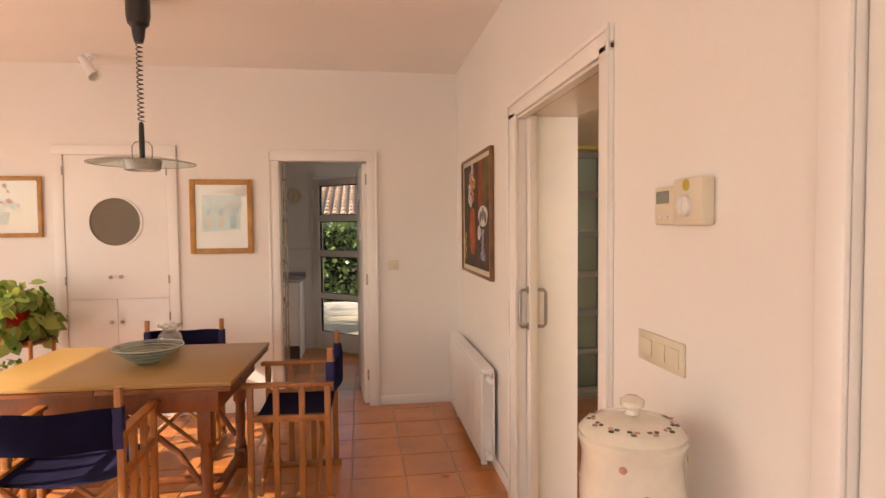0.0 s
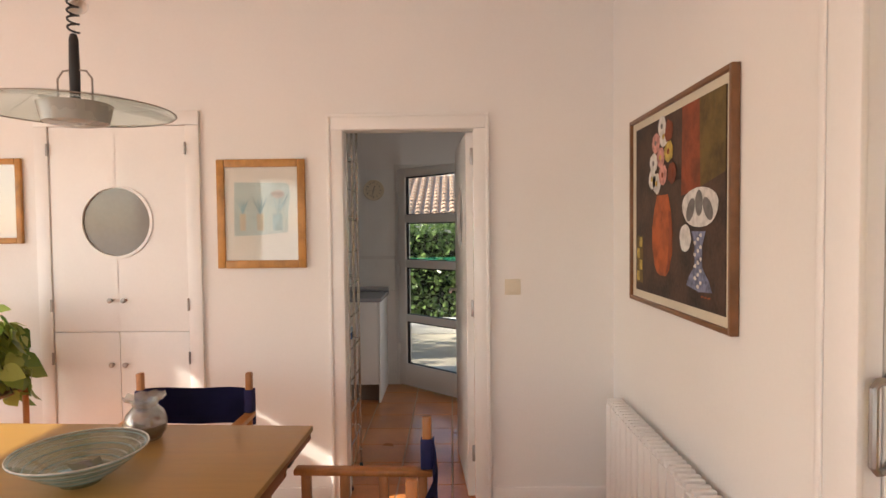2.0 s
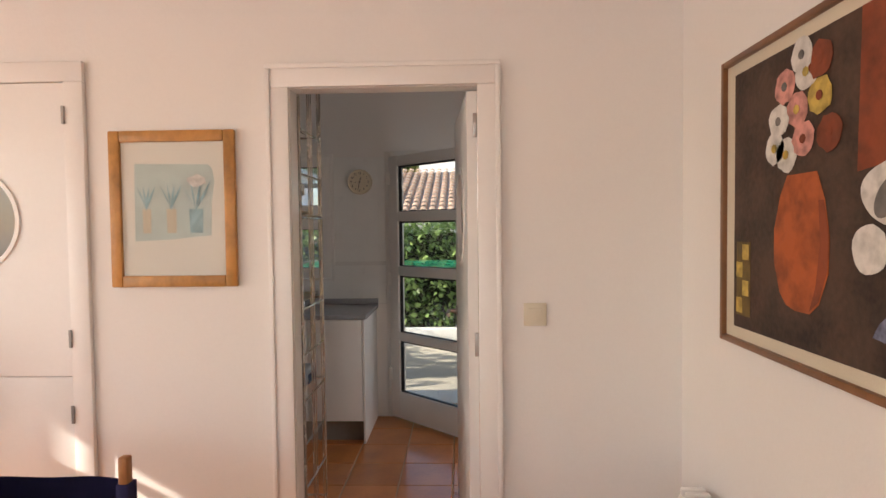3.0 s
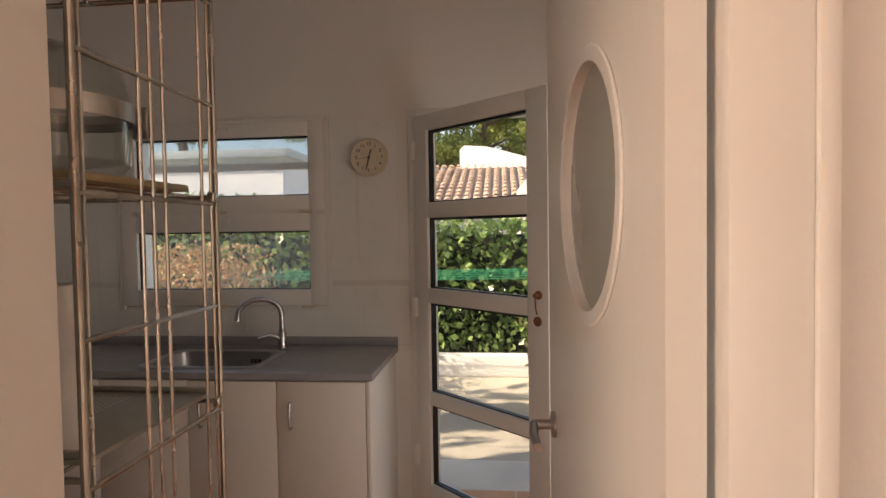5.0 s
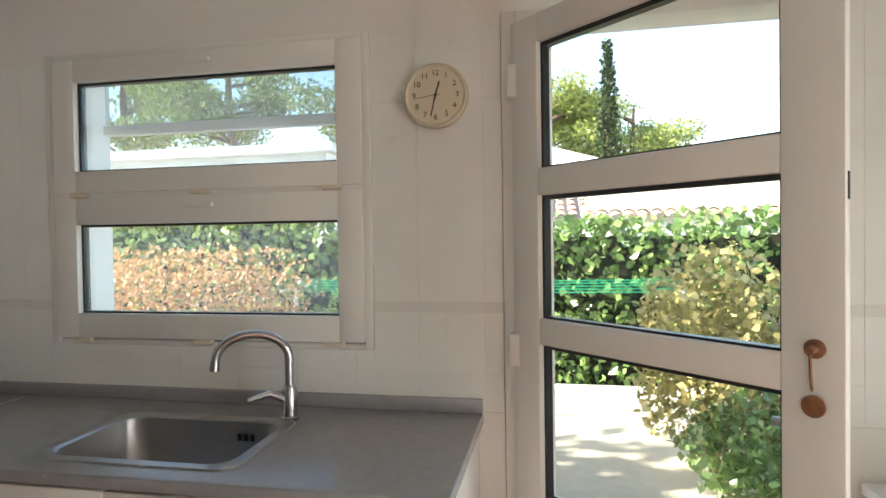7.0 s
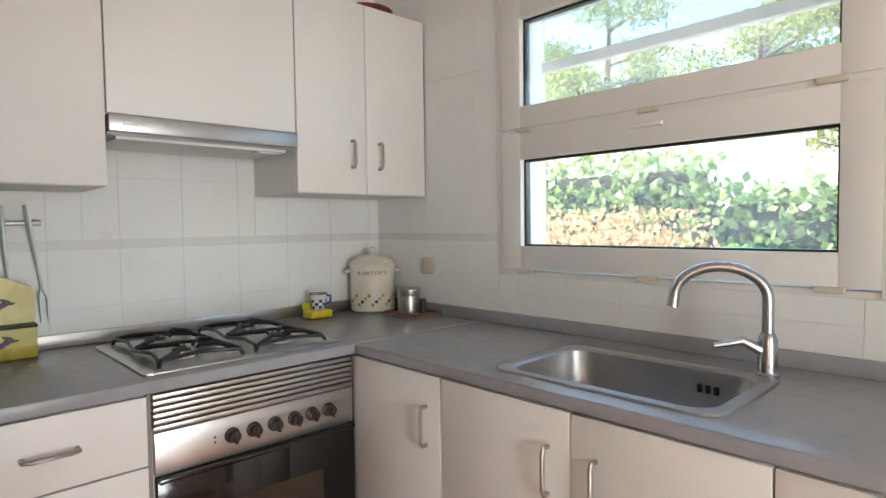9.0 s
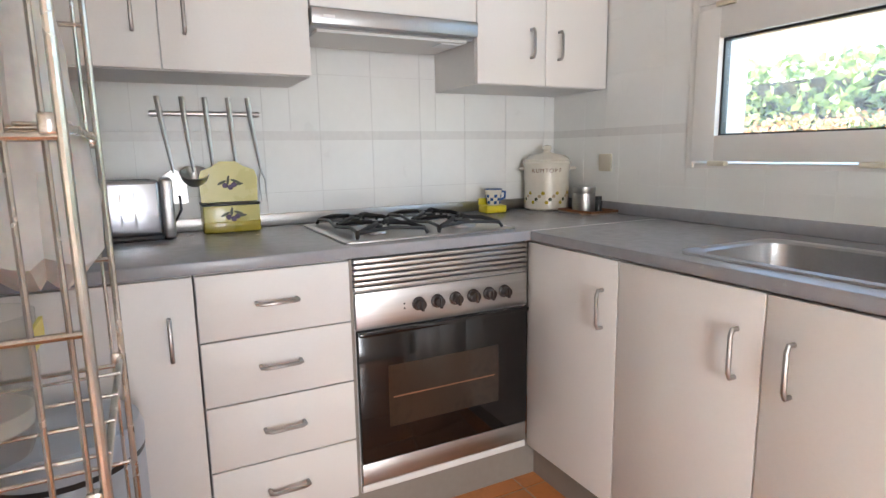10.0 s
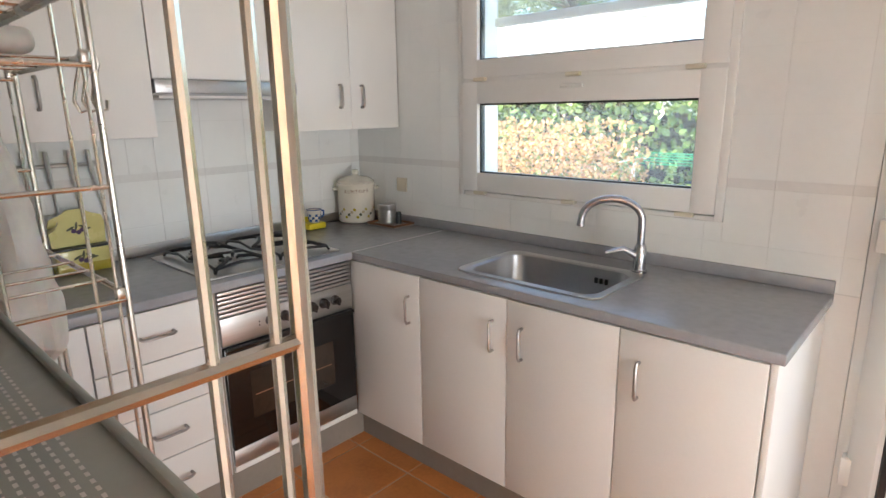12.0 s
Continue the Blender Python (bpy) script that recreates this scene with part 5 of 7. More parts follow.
for k in range(4):
    x0, x1 = NXS[k], NXS[k + 1]
    u = thing("base_cabinet", ((x0 + x1) / 2, NF, 0), "cream laminate base cabinet with one shut door", "base cabinet", "fitted base units")
    low = 0.69 if k in (1, 2) else CT0 - 0.002
    part("carcass", box(B(), x0 + 0.001, NF + 0.002, 0.152, x1 - 0.001, KN - 0.01, low), CABIN, u)
    part("door", box(B(), x0 + 0.002, NF - 0.018, 0.158, x1 - 0.002, NF + 0.001, CT0 - 0.006, 0.002), CABW, u)
    bow_n(u, (-1.561, -1.156, -1.036, -0.642)[k], 0.668, 0.775)
pn2 = thing("end_panel", (-0.313, 7.19, 0), "white end panel closing the run of units", "panel")
part("board", box(B(), -0.320, NF - 0.016, 0.0, -0.304, KN - 0.01, CT0 - 0.002, 0.002), CABW, pn2)
bm = B()
box(bm, CF - 0.075, 5.225, 0, CF - 0.060, NF + 0.060, 0.150)
solid("plinth_west", bm, KICK, "grey-brown plinth board under the units", "plinth")
bm = B()
box(bm, CF - 0.060, NF + 0.060, 0, -0.321, NF + 0.075, 0.150)
solid("plinth_north", bm, KICK, "grey-brown plinth board under the units", "plinth")

# ---- worktops ----
CFE, NFE = -1.892, 6.885
SX0, SX1, SY0, SY1 = -1.365, -0.830, 6.965, 7.310
wt = thing("worktop", (-2.2, 6.3, CT0), "grey laminate worktop with a rounded front edge", "worktop")
part("top", box(B(), KW, KS + 0.004, CT0, CFE, KN, CT1, 0.004, 3), GRANITE, wt)
part("upstand", box(B(), KW, KS + 0.004, CT1, KW + 0.016, KN - 0.016, CT1 + 0.044, 0.004), STEEL, wt, "brushed metal upstand")
wt2 = thing("worktop", (-1.1, 7.2, CT0), "grey laminate worktop with a sink cut-out", "worktop")
bm = B()
holes = [[bm.verts.new((x, y, z)) for x, y in ((SX0, SY0), (SX1, SY0), (SX1, SY1), (SX0, SY1))] for z in (CT1, CT0)]
rims = [[bm.verts.new((x, y, z)) for x, y in ((CFE + 0.0015, NFE), (-0.290, NFE), (-0.290, KN), (CFE + 0.0015, KN))] for z in (CT1, CT0)]
for i in range(4):
    j = (i + 1) % 4
    bm.faces.new((rims[0][i], rims[0][j], holes[0][j], holes[0][i]))
    bm.faces.new((rims[1][j], rims[1][i], holes[1][i], holes[1][j]))
    bm.faces.new((rims[1][i], rims[1][j], rims[0][j], rims[0][i]))
    bm.faces.new((holes[0][i], holes[0][j], holes[1][j], holes[1][i]))
nose = [e for e in bm.edges if all(abs(v.co.y - NFE) < 1e-5 for v in e.verts) or all(abs(v.co.x + 0.290) < 1e-5 for v in e.verts)]
bmesh.ops.bevel(bm, geom=nose, offset=0.005, segments=3, affect="EDGES", profile=0.5)
part("top", bm, GRANITE, wt2)
part("upstand", box(B(), KW + 0.001, KN - 0.017, CT1, -0.290, KN - 0.001, CT1 + 0.044, 0.004), GRANITE, wt2)
part("joint_strip", box(B(), CFE - 0.0015, NFE + 0.01, CT1 - 0.003, CFE + 0.0015, KN - 0.04, CT1 + 0.0008), STEEL, wt2, "thin metal joint strip")

# ---- inset sink and tap ----
sk = thing("sink", (-1.10, 7.14, 0.75), "stainless steel inset sink with one bowl", "sink")
bm = B()
loops = []
for w, h, r, z in ((0.575, 0.385, 0.055, 0.9005), (0.570, 0.380, 0.053, 0.9050), (0.515, 0.325, 0.060, 0.9045), (0.505, 0.315, 0.065, 0.899), (0.490, 0.300, 0.075, 0.80), (0.465, 0.275, 0.080, 0.765), (0.40, 0.21, 0.07, 0.752)):
    loops.append([bm.verts.new((x, y, z)) for x, y in rrect((SX0 + SX1) / 2, (SY0 + SY1) / 2, w, h, r, 6)])
for a, b in zip(loops, loops[1:]):
    n = len(a)
    for i in range(n):
        bm.faces.new((a[i], a[(i + 1) % n], b[(i + 1) % n], b[i]))
bm.faces.new(loops[-1])
bmesh.ops.recalc_face_normals(bm, faces=bm.faces)
part("bowl", bm, SINKST, sk)
part("drain", lathe(B(), [(0, 0.753), (0.040, 0.753), (0.042, 0.756), (0.030, 0.756), (0.028, 0.7535), (0, 0.7535)], (-1.10, 7.14, 0), 24), CHROME, sk)
for k in range(3):
    part("overflow_slot", box(B(), -0.995 + k * 0.020, 7.286, 0.845, -0.983 + k * 0.020, 7.293, 0.866, 0.002), BLACK, sk, "dark overflow slot")
tp = thing("mixer_tap", (-0.850, 7.335, 0.90), "chrome swan-neck mixer tap with a side lever", "tap")
part("body", lathe(B(), [(0, 0.901), (0.026, 0.901), (0.026, 0.909), (0.022, 0.913), (0.021, 0.99), (0.015, 1.005), (0, 1.006)], (-0.850, 7.335, 0), 22), TAPM, tp)
sp2 = []
for k in range(17):
    t = k / 16
    a = math.pi * (1.0 * t)
    sp2.append((-0.850 - 0.092 * (1 - math.cos(a)), 7.335 - 0.045 * (1 - math.cos(a)), 1.085 + 0.075 * math.sin(a)))
part("spout", tube(B(), [(-0.850, 7.335, 0.99), (-0.850, 7.335, 1.05)] + sp2 + [(-1.037, 7.244, 1.060)], [0.013] * 18 + [0.013, 0.0145], 12), TAPM, tp)
part("lever", tube(B(), [(-0.862, 7.325, 0.965), (-0.895, 7.300, 0.985), (-0.945, 7.262, 0.972)], (0.014, 0.011, 0.006), 10), TAPM, tp)

# ---- built-in oven ----
ov = thing("oven", (CF, 6.585, 0), "built-in stainless steel oven with dark glass door, shut", "oven")
part("casing", box(B(), KW + 0.03, 6.288, 0.152, CF - 0.002, 6.882, CT0 - 0.003), CABIN, ov)
part("side_trim", box(B(), CF - 0.002, 6.286, 0.154, CF + 0.004, 6.295, CT0 - 0.004), KICK, ov)
bm = B()
box(bm, CF - 0.002, 6.296, 0.770, CF + 0.002, 6.880, CT0 - 0.004)
part("vent_back", bm, BLACK, ov)
for k in range(6):
    z = 0.771 + k * 0.0158
    part("vent_slat", box(B(), CF, 6.297, z, CF + 0.016, 6.879, z + 0.0115, 0.002), STEEL, ov, "steel vent slat")
part("control_panel", box(B(), CF - 0.002, 6.297, 0.660, CF + 0.016, 6.879, 0.766, 0.002), STEEL, ov, "brushed steel control panel")
for y in (6.491, 6.552, 6.614, 6.676, 6.733, 6.790):
    kb = part("knob", lathe(B(), [(0, 0), (0.021, 0), (0.020, 0.006), (0.016, 0.008), (0.015, 0.026), (0, 0.028)], (CF + 0.016, y, 0.714), 18, (1, 0, 0)), BROWNK, ov, "dark brown control knob")
    part("knob_grip", box(B(), CF + 0.040, y - 0.004, 0.697, CF + 0.050, y + 0.004, 0.731, 0.002), BROWNK, kb)
for z in (0.706, 0.720):
    part("pilot", lathe(B(), [(0, 0), (0.003, 0), (0.003, 0.002), (0, 0.002)], (CF + 0.016, 6.445, z), 8, (1, 0, 0)), BLACK, ov)
dr = part("door", box(B(), CF - 0.002, 6.298, 0.252, CF + 0.020, 6.878, 0.655, 0.004), OVENGL, ov, "black glass oven door")
part("door_window", box(B(), CF + 0.0195, 6.386, 0.352, CF + 0.0208, 6.765, 0.542), OVENIN, dr, "smoked viewing window")
part("door_grip", box(B(), CF + 0.020, 6.30, 0.640, CF + 0.034, 6.876, 0.655, 0.005), OVENGL, dr)
part("rack_shelf", box(B(), CF + 0.0206, 6.40, 0.441, CF + 0.0212, 6.75, 0.445), BAST, dr)
part("lower_panel", box(B(), CF - 0.002, 6.298, 0.184, CF + 0.016, 6.878, 0.249, 0.003), STEEL, ov, "brushed steel lower panel")
part("bottom_strip", box(B(), CF - 0.002, 6.298, 0.158, CF + 0.012, 6.878, 0.180, 0.002), CABW, ov)

# ---- gas hob ----
hb = thing("gas_hob", (-2.19, 6.58, CT1), "four-burner steel gas hob with black pan supports", "hob")
HX0, HX1, HY0, HY1 = -2.445, -1.945, 6.292, 6.870
bm = B()
la = [[bm.verts.new((x, y, z)) for x, y in rrect((HX0 + HX1) / 2, (HY0 + HY1) / 2, HX1 - HX0 - d, HY1 - HY0 - d, 0.012, 3)] for d, z in ((0, 0.901), (0, 0.905), (0.02, 0.9085), (0.045, 0.9070))]
for a, b in zip(la, la[1:]):
    for i in range(len(a)):
        bm.faces.new((a[i], a[(i + 1) % len(a)], b[(i + 1) % len(a)], b[i]))
bm.faces.new(la[-1])
bmesh.ops.recalc_face_normals(bm, faces=bm.faces)
part("plate", bm, STEEL, hb)
for i, (x, y, r) in enumerate(((-2.31, 6.43, 0.036), (-2.08, 6.43, 0.030), (-2.31, 6.73, 0.030), (-2.08, 6.73, 0.044))):
    bn = part("burner", lathe(B(), [(0, 0.908), (r + 0.012, 0.908), (r + 0.010, 0.914), (r, 0.917), (r, 0.926), (0, 0.927)], (x, y, 0), 22), STEEL, hb, "steel burner crown")
    part("burner_cap", lathe(B(), [(0, 0.926), (r * 0.82, 0.926), (r * 0.84, 0.931), (r * 0.6, 0.934), (0, 0.934)], (x, y, 0), 20), IRON, bn, "black burner cap")
for y0, y1 in ((6.325, 6.575), (6.59, 6.845)):
    yc = (y0 + y1) / 2
    bm = B()
    for x in (HX0 + 0.035, HX1 - 0.035):
        sx = 1 if x < -2.2 else -1
        tube(bm, [(x - sx * 0.004, y0 + 0.012, 0.910), (x, y0 + 0.02, 0.925), (x + sx * 0.012, yc - 0.05, 0.929), (x + sx * 0.02, yc, 0.931), (x + sx * 0.012, yc + 0.05, 0.929), (x, y1 - 0.02, 0.925), (x - sx * 0.004, y1 - 0.012, 0.910)], 0.0055, 6)
    for y, sy in ((y0 + 0.012, 1), (y1 - 0.012, -1)):
        tube(bm, [(HX0 + 0.03, y, 0.910), (HX0 + 0.045, y + sy * 0.004, 0.926), (-2.31, y + sy * 0.014, 0.930), (-2.195, y, 0.922), (-2.08, y + sy * 0.014, 0.930), (HX1 - 0.045, y + sy * 0.004, 0.926), (HX1 - 0.03, y, 0.910)], 0.0055, 6)
    tube(bm, [(-2.195, y0 + 0.012, 0.922), (-2.195, yc, 0.928), (-2.195, y1 - 0.012, 0.922)], 0.0055, 6)
    for xc in (-2.31, -2.08):
        for k in range(4):
            q = radians(45 + 90 * k)
            d = Vector((math.cos(q), math.sin(q), 0))
            c = Vector((xc, yc, 0))
            ex = Vector((max(HX0 + 0.04, min(HX1 - 0.04, xc + d.x * 0.15)), yc + d.y * 0.145, 0))
            tube(bm, [ex + Vector((0, 0, 0.926)), (ex + c + d * 0.03) / 2 + Vector((-d.y * 0.014, d.x * 0.014, 0.938)), c + d * 0.03 + Vector((0, 0, 0.940)), c + d * 0.024 + Vector((0, 0, 0.930))], (0.0072, 0.0075, 0.0070, 0.005), 6)
    part("pan_support", bm, IRON, hb, "black enamelled pan support")

# ---- wall units and hood ----
UF, UT = -2.218, 2.105


def wall_unit(y0, y1, z0, doors, label, hy=()):
    th = thing("wall_cabinet", (UF, (y0 + y1) / 2, z0), label, "wall cabinet", "fitted wall units")
    part("carcass", box(B(), KW + 0.008, y0 + 0.001, z0, UF - 0.001, y1 - 0.001, UT), CABIN, th)
    for i, (a, b) in enumerate(doors):
        part("door", box(B(), UF, a + 0.0015, z0 + 0.002, UF + 0.018, b - 0.0015, UT - 0.002, 0.002), CABW, th)
    for y in hy:
        handle_bar("handle", th, (UF + 0.018, y, 1.488), (UF + 0.018, y, 1.586), (0.026, 0, 0), 0.0055)
    return th


wall_unit(6.876, 7.470, 1.388, ((6.876, 7.172), (7.172, 7.470)), "cream laminate wall cabinet with two shut doors", (7.105, 7.231))
wall_unit(5.460, 6.290, 1.388, ((5.460, 5.876), (5.876, 6.290)), "cream laminate wall cabinet with two shut doors", (5.812, 5.940))
hu = wall_unit(6.292, 6.874, 1.592, ((6.292, 6.874),), "cream laminate cabinet housing the cooker hood")
hd = thing("cooker_hood", (-2.2, 6.583, 1.53), "slim stainless pull-out cooker hood", "cooker hood")
part("body", box(B(), KW + 0.02, 6.296, 1.535, UF - 0.002, 6.870, 1.591), SINKST, hd)
part("visor", box(B(), UF, 6.294, 1.542, UF + 0.034, 6.872, 1.590, 0.003), SINKST, hd, "brushed steel visor")
part("filter", box(B(), KW + 0.05, 6.32, 1.526, UF - 0.01, 6.85, 1.535), CABIN, hd, "grey grease filter")
part("light_cover", box(B(), UF - 0.10, 6.76, 1.522, UF - 0.03, 6.84, 1.528), PAPERT, hd)
part("badge", box(B(), UF + 0.034, 6.33, 1.560, UF + 0.0355, 6.365, 1.569), PAPERT, hd)
rp = thing("red_dish", (-2.36, 7.30, UT), "dark red dish lying on top of the cabinet", "dish")
part("dish", lathe(B(), [(0, UT), (0.06, UT), (0.11, UT + 0.045), (0.10, UT + 0.045), (0.05, UT + 0.012), (0, UT + 0.010)], (-2.36, 7.30, 0), 26), RUST, rp)

# ---- utensils on a rail ----
rl = thing("utensil_rail", (KW + 0.01, 6.0, 1.292), "brushed steel utensil rail fixed to the tiles", "rail")
part("bar", tube(B(), [(KW + 0.032, 5.835, 1.292), (KW + 0.032, 6.178, 1.292)], 0.008, 10), STEEL, rl)
for y in (5.85, 6.165):
    part("bracket", box(B(), KW + 0.004, y - 0.010, 1.282, KW + 0.030, y + 0.010, 1.302, 0.002), STEEL, rl)


def utensil(name, y, label, lean, head):
    th = thing(name, (KW + 0.045, y, 1.05), label, "kitchen utensil", "utensils on the rail")
    x = KW + 0.046
    part("handle", tube(B(), [(x, y, 1.345), (x, y + lean * 0.25, 1.27), (x, y + lean, 1.10)], (0.0085, 0.0085, 0.004), 8), STEEL, th)
    part("hook", tube(B(), [(x, y, 1.335), (x - 0.012, y, 1.345), (x - 0.020, y, 1.31)], 0.003, 6), STEEL, th)
    part("head", head(x, y + lean, 1.10), STEEL, th)


utensil("spatula", 5.862, "flat steel spatula hanging from the rail", 0.030, lambda x, y, z: slab(B(), [(-0.038, -0.10), (0.038, -0.10), (0.034, -0.01), (0.008, 0.01), (-0.008, 0.01), (-0.034, -0.01)], -0.001, 0.001, Matrix(((0, 0, 1, x), (1, 0, 0, y), (0, 1, 0, z), (0, 0, 0, 1)))))
utensil("ladle", 5.935, "steel ladle hanging from the rail", 0.018, lambda x, y, z: lathe(B(), [(0, -0.045), (0.025, -0.040), (0.040, -0.022), (0.045, 0.0), (0.043, 0.0), (0.036, -0.020), (0.022, -0.036), (0, -0.041)], (x + 0.035, y, z), 22, (0.5, 0, 0.86)))
utensil("slotted_spoon", 6.005, "long steel spoon hanging from the rail", 0.010, lambda x, y, z: lathe(B(), [(0, -0.005), (0.022, -0.003), (0.027, 0.002), (0.020, 0.0), (0, -0.002)], (x, y, z - 0.03), 18, (1, 0, 0.2)))
utensil("skimmer", 6.078, "steel skimmer hanging from the rail", 0.012, lambda x, y, z: lathe(B(), [(0, -0.005), (0.034, -0.003), (0.042, 0.004), (0.034, 0.0), (0, -0.002)], (x, y, z - 0.045), 22, (1, 0, 0.2)))
utensil("carving_fork", 6.140, "two-pronged steel carving fork hanging from the rail", 0.030, lambda x, y, z: tube(tube(B(), [(x, y, z), (x, y - 0.008, z - 0.03), (x, y - 0.004, z - 0.11)], (0.004, 0.003, 0.001), 6), [(x, y, z), (x, y + 0.012, z - 0.03), (x, y + 0.014, z - 0.11)], (0.004, 0.003, 0.001), 6))

# ---- worktop clutter ----
ts = thing("toaster", (-2.41, 5.68, CT1), "long chrome toaster on the worktop", "toaster")
part("body", box(B(), -2.475, 5.515, 0.915, -2.352, 5.845, 1.085, 0.014, 4), TAPM, ts, "polished steel body")
part("end_cap", box(B(), -2.480, 5.845, 0.903, -2.347, 5.880, 1.088, 0.010, 3), STEEL, ts)
part("end_cap", box(B(), -2.480, 5.480, 0.903, -2.347, 5.515, 1.088, 0.010, 3), STEEL, ts)
part("base", box(B(), -2.470, 5.515, 0.901, -2.357, 5.845, 0.916, 0.004), BLACK, ts)
for k in range(6):
    part("rib", box(B(), -2.353, 5.58 + k * 0.038, 0.945, -2.349, 5.585 + k * 0.038, 1.05, 0.001), CHROME, ts)
for x in (-2.440, -2.400):
    part("slot", box(B(), x, 5.54, 1.083, x + 0.022, 5.82, 1.0862), BLACK, ts)
part("cable", tube(B(), [(-2.47, 5.882, 0.94), (-2.475, 5.905, 0.98), (-2.49, 5.905, 1.02), (-2.52, 5.885, 1.04)], 0.004, 6), BLACK, ts)

bt = thing("bread_tin", (-2.44, 6.06, CT1), "pale yellow enamel tin with olive sprigs, lid raised", "tin")
part("body", box(B(), -2.515, 5.965, 0.901, -2.415, 6.145, 0.992, 0.006, 3), YELTIN, bt)
part("lower_band", box(B(), -2.5155, 5.9645, 0.901, -2.4140, 6.1455, 0.940, 0.006, 3), YELTIN2, bt)
part("rim", box(B(), -2.517, 5.963, 0.990, -2.413, 6.147, 0.999, 0.003), BLACK, bt)
bm = slab(B(), [(-0.09, 0), (0.09, 0), (0.093, 0.08), (0.085, 0.105), (0.05, 0.118), (0.025, 0.135), (-0.025, 0.135), (-0.05, 0.118), (-0.085, 0.105), (-0.093, 0.08)], -0.004, 0.004, Matrix(((0, 0, 1, -2.455), (1, 0, 0, 6.055), (0, 1, 0, 1.0), (0, 0, 0, 1))))
lidb = part("lid", bm, YELTIN, bt)
for cz, x, par in ((1.055, -2.4508, lidb), (0.952, -2.4137, bt)):
    for k, (dy, dz) in enumerate(((-0.012, 0.0), (0.004, -0.006), (0.016, 0.002))):
        part("olive", lathe(B(), [(0, 0), (0.009, 0), (0.008, 0.0015), (0, 0.002)], (x, 6.055 + dy, cz + dz), 12, (1, 0, 0)), PLUM, par, "painted dark olive")
    for k, (dy, dz, rt) in enumerate(((-0.022, 0.010, 25), (0.020, 0.014, -20), (-0.002, 0.018, 80), (0.030, 0.004, 5))):
        c, s = math.cos(radians(rt)), math.sin(radians(rt))
        o = [(0.016 * math.cos(t) * c - 0.0045 * math.sin(t) * s, 0.016 * math.cos(t) * s + 0.0045 * math.sin(t) * c) for t in [2 * math.pi * j / 10 for j in range(10)]]
        part("olive_leaf", slab(B(), o, 0, 0.001, Matrix(((0, 0, 1, x), (1, 0, 0, 6.055 + dy), (0, 1, 0, cz + dz), (0, 0, 0, 1)))), LEAFPR, par, "painted olive leaf")

MX, MY = -2.435, 7.085
ms = thing("sponge_holder", (MX, MY, CT1), "lemon yellow holder on the worktop", "holder")
part("tray", box(B(), MX - 0.035, MY - 0.050, 0.901, MX + 0.035, MY + 0.050, 0.932, 0.008, 3), LEMON, ms)
part("back", box(B(), MX - 0.035, MY - 0.050, 0.932, MX - 0.028, MY + 0.050, 0.960, 0.003), LEMON, ms)
mg = thing("mug", (MX + 0.006, MY, 0.933), "chequered blue and white mug standing in the yellow holder", "mug")
part("body", lathe(B(), [(0, 0.933), (0.024, 0.933), (0.030, 0.96), (0.037, 0.998), (0.034, 0.998), (0.027, 0.96), (0, 0.938)], (MX + 0.006, MY, 0), 24), CERAM, mg)
part("handle", tube(B(), [(MX + 0.006, MY + 0.034, 0.988), (MX + 0.006, MY + 0.058, 0.985), (MX + 0.006, MY + 0.056, 0.960), (MX + 0.006, MY + 0.030, 0.952)], 0.005, 8), CBLUE, mg, "blue handle")
part("rim", tube(B(), [(MX + 0.006 + 0.0355 * math.cos(a), MY + 0.0355 * math.sin(a), 0.998) for a in [2 * math.pi * k / 24 for k in range(24)]], 0.002, 6, True), CBLUE, mg, "blue rim")
for i in range(3):
    for j in range(12):
        if (i + j) % 2:
            a = 2 * math.pi * (j + 0.5) / 12
            z = 0.945 + i * 0.013
            r = 0.0268 + i * 0.0024
            bm = box(B(), -0.0062, -0.0006, -0.006, 0.0062, 0.0014, 0.006)
            bmesh.ops.transform(bm, matrix=Matrix.Translation((MX + 0.006 + r * math.cos(a), MY + r * math.sin(a), z)) @ pose(0, 0, 0, 0, 0, math.degrees(a) - 90), verts=bm.verts)
            part("check", bm, CBLUE, mg)

RX, RY = -2.434, 7.362
rt = thing("rum_pot", (RX, RY, CT1), "cream stoneware rum pot with lettering and fruit sprigs", "jar")
part("body", lathe(B(), [(0, 0.901), (0.088, 0.901), (0.096, 0.908), (0.097, 1.06), (0.099, 1.085), (0.103, 1.10), (0.099, 1.108), (0, 1.108)], (RX, RY, 0), 36), CERAM, rt)
rlid = part("lid", lathe(B(), [(0.097, 1.1085), (0.099, 1.115), (0.074, 1.133), (0.024, 1.142), (0.013, 1.148), (0.020, 1.160), (0.018, 1.172), (0, 1.177)], (RX, RY, 0), 36), CERAM, rt)
for a in (-125, 55):
    q = radians(a)
    d, s = Vector((math.cos(q), math.sin(q), 0)), Vector((-math.sin(q), math.cos(q), 0))
    c = Vector((RX, RY, 1.075))
    part("ear", tube(B(), [c + d * 0.094 + s * 0.022, c + d * 0.116 + s * 0.016, c + d * 0.116 - s * 0.016, c + d * 0.094 - s * 0.022], 0.007, 8), CERAM, rt)
for i, ch in enumerate("RUMTOPF"):
    a = radians(-37 + (i - 3) * 11.5)
    letters("letter", ch, 0.024, BAST, rt, Matrix.Translation((RX + 0.0985 * math.cos(a), RY + 0.0985 * math.sin(a), 1.068)) @ pose(0, 0, 0, 90, 0, math.degrees(a) + 90), 0.0005)
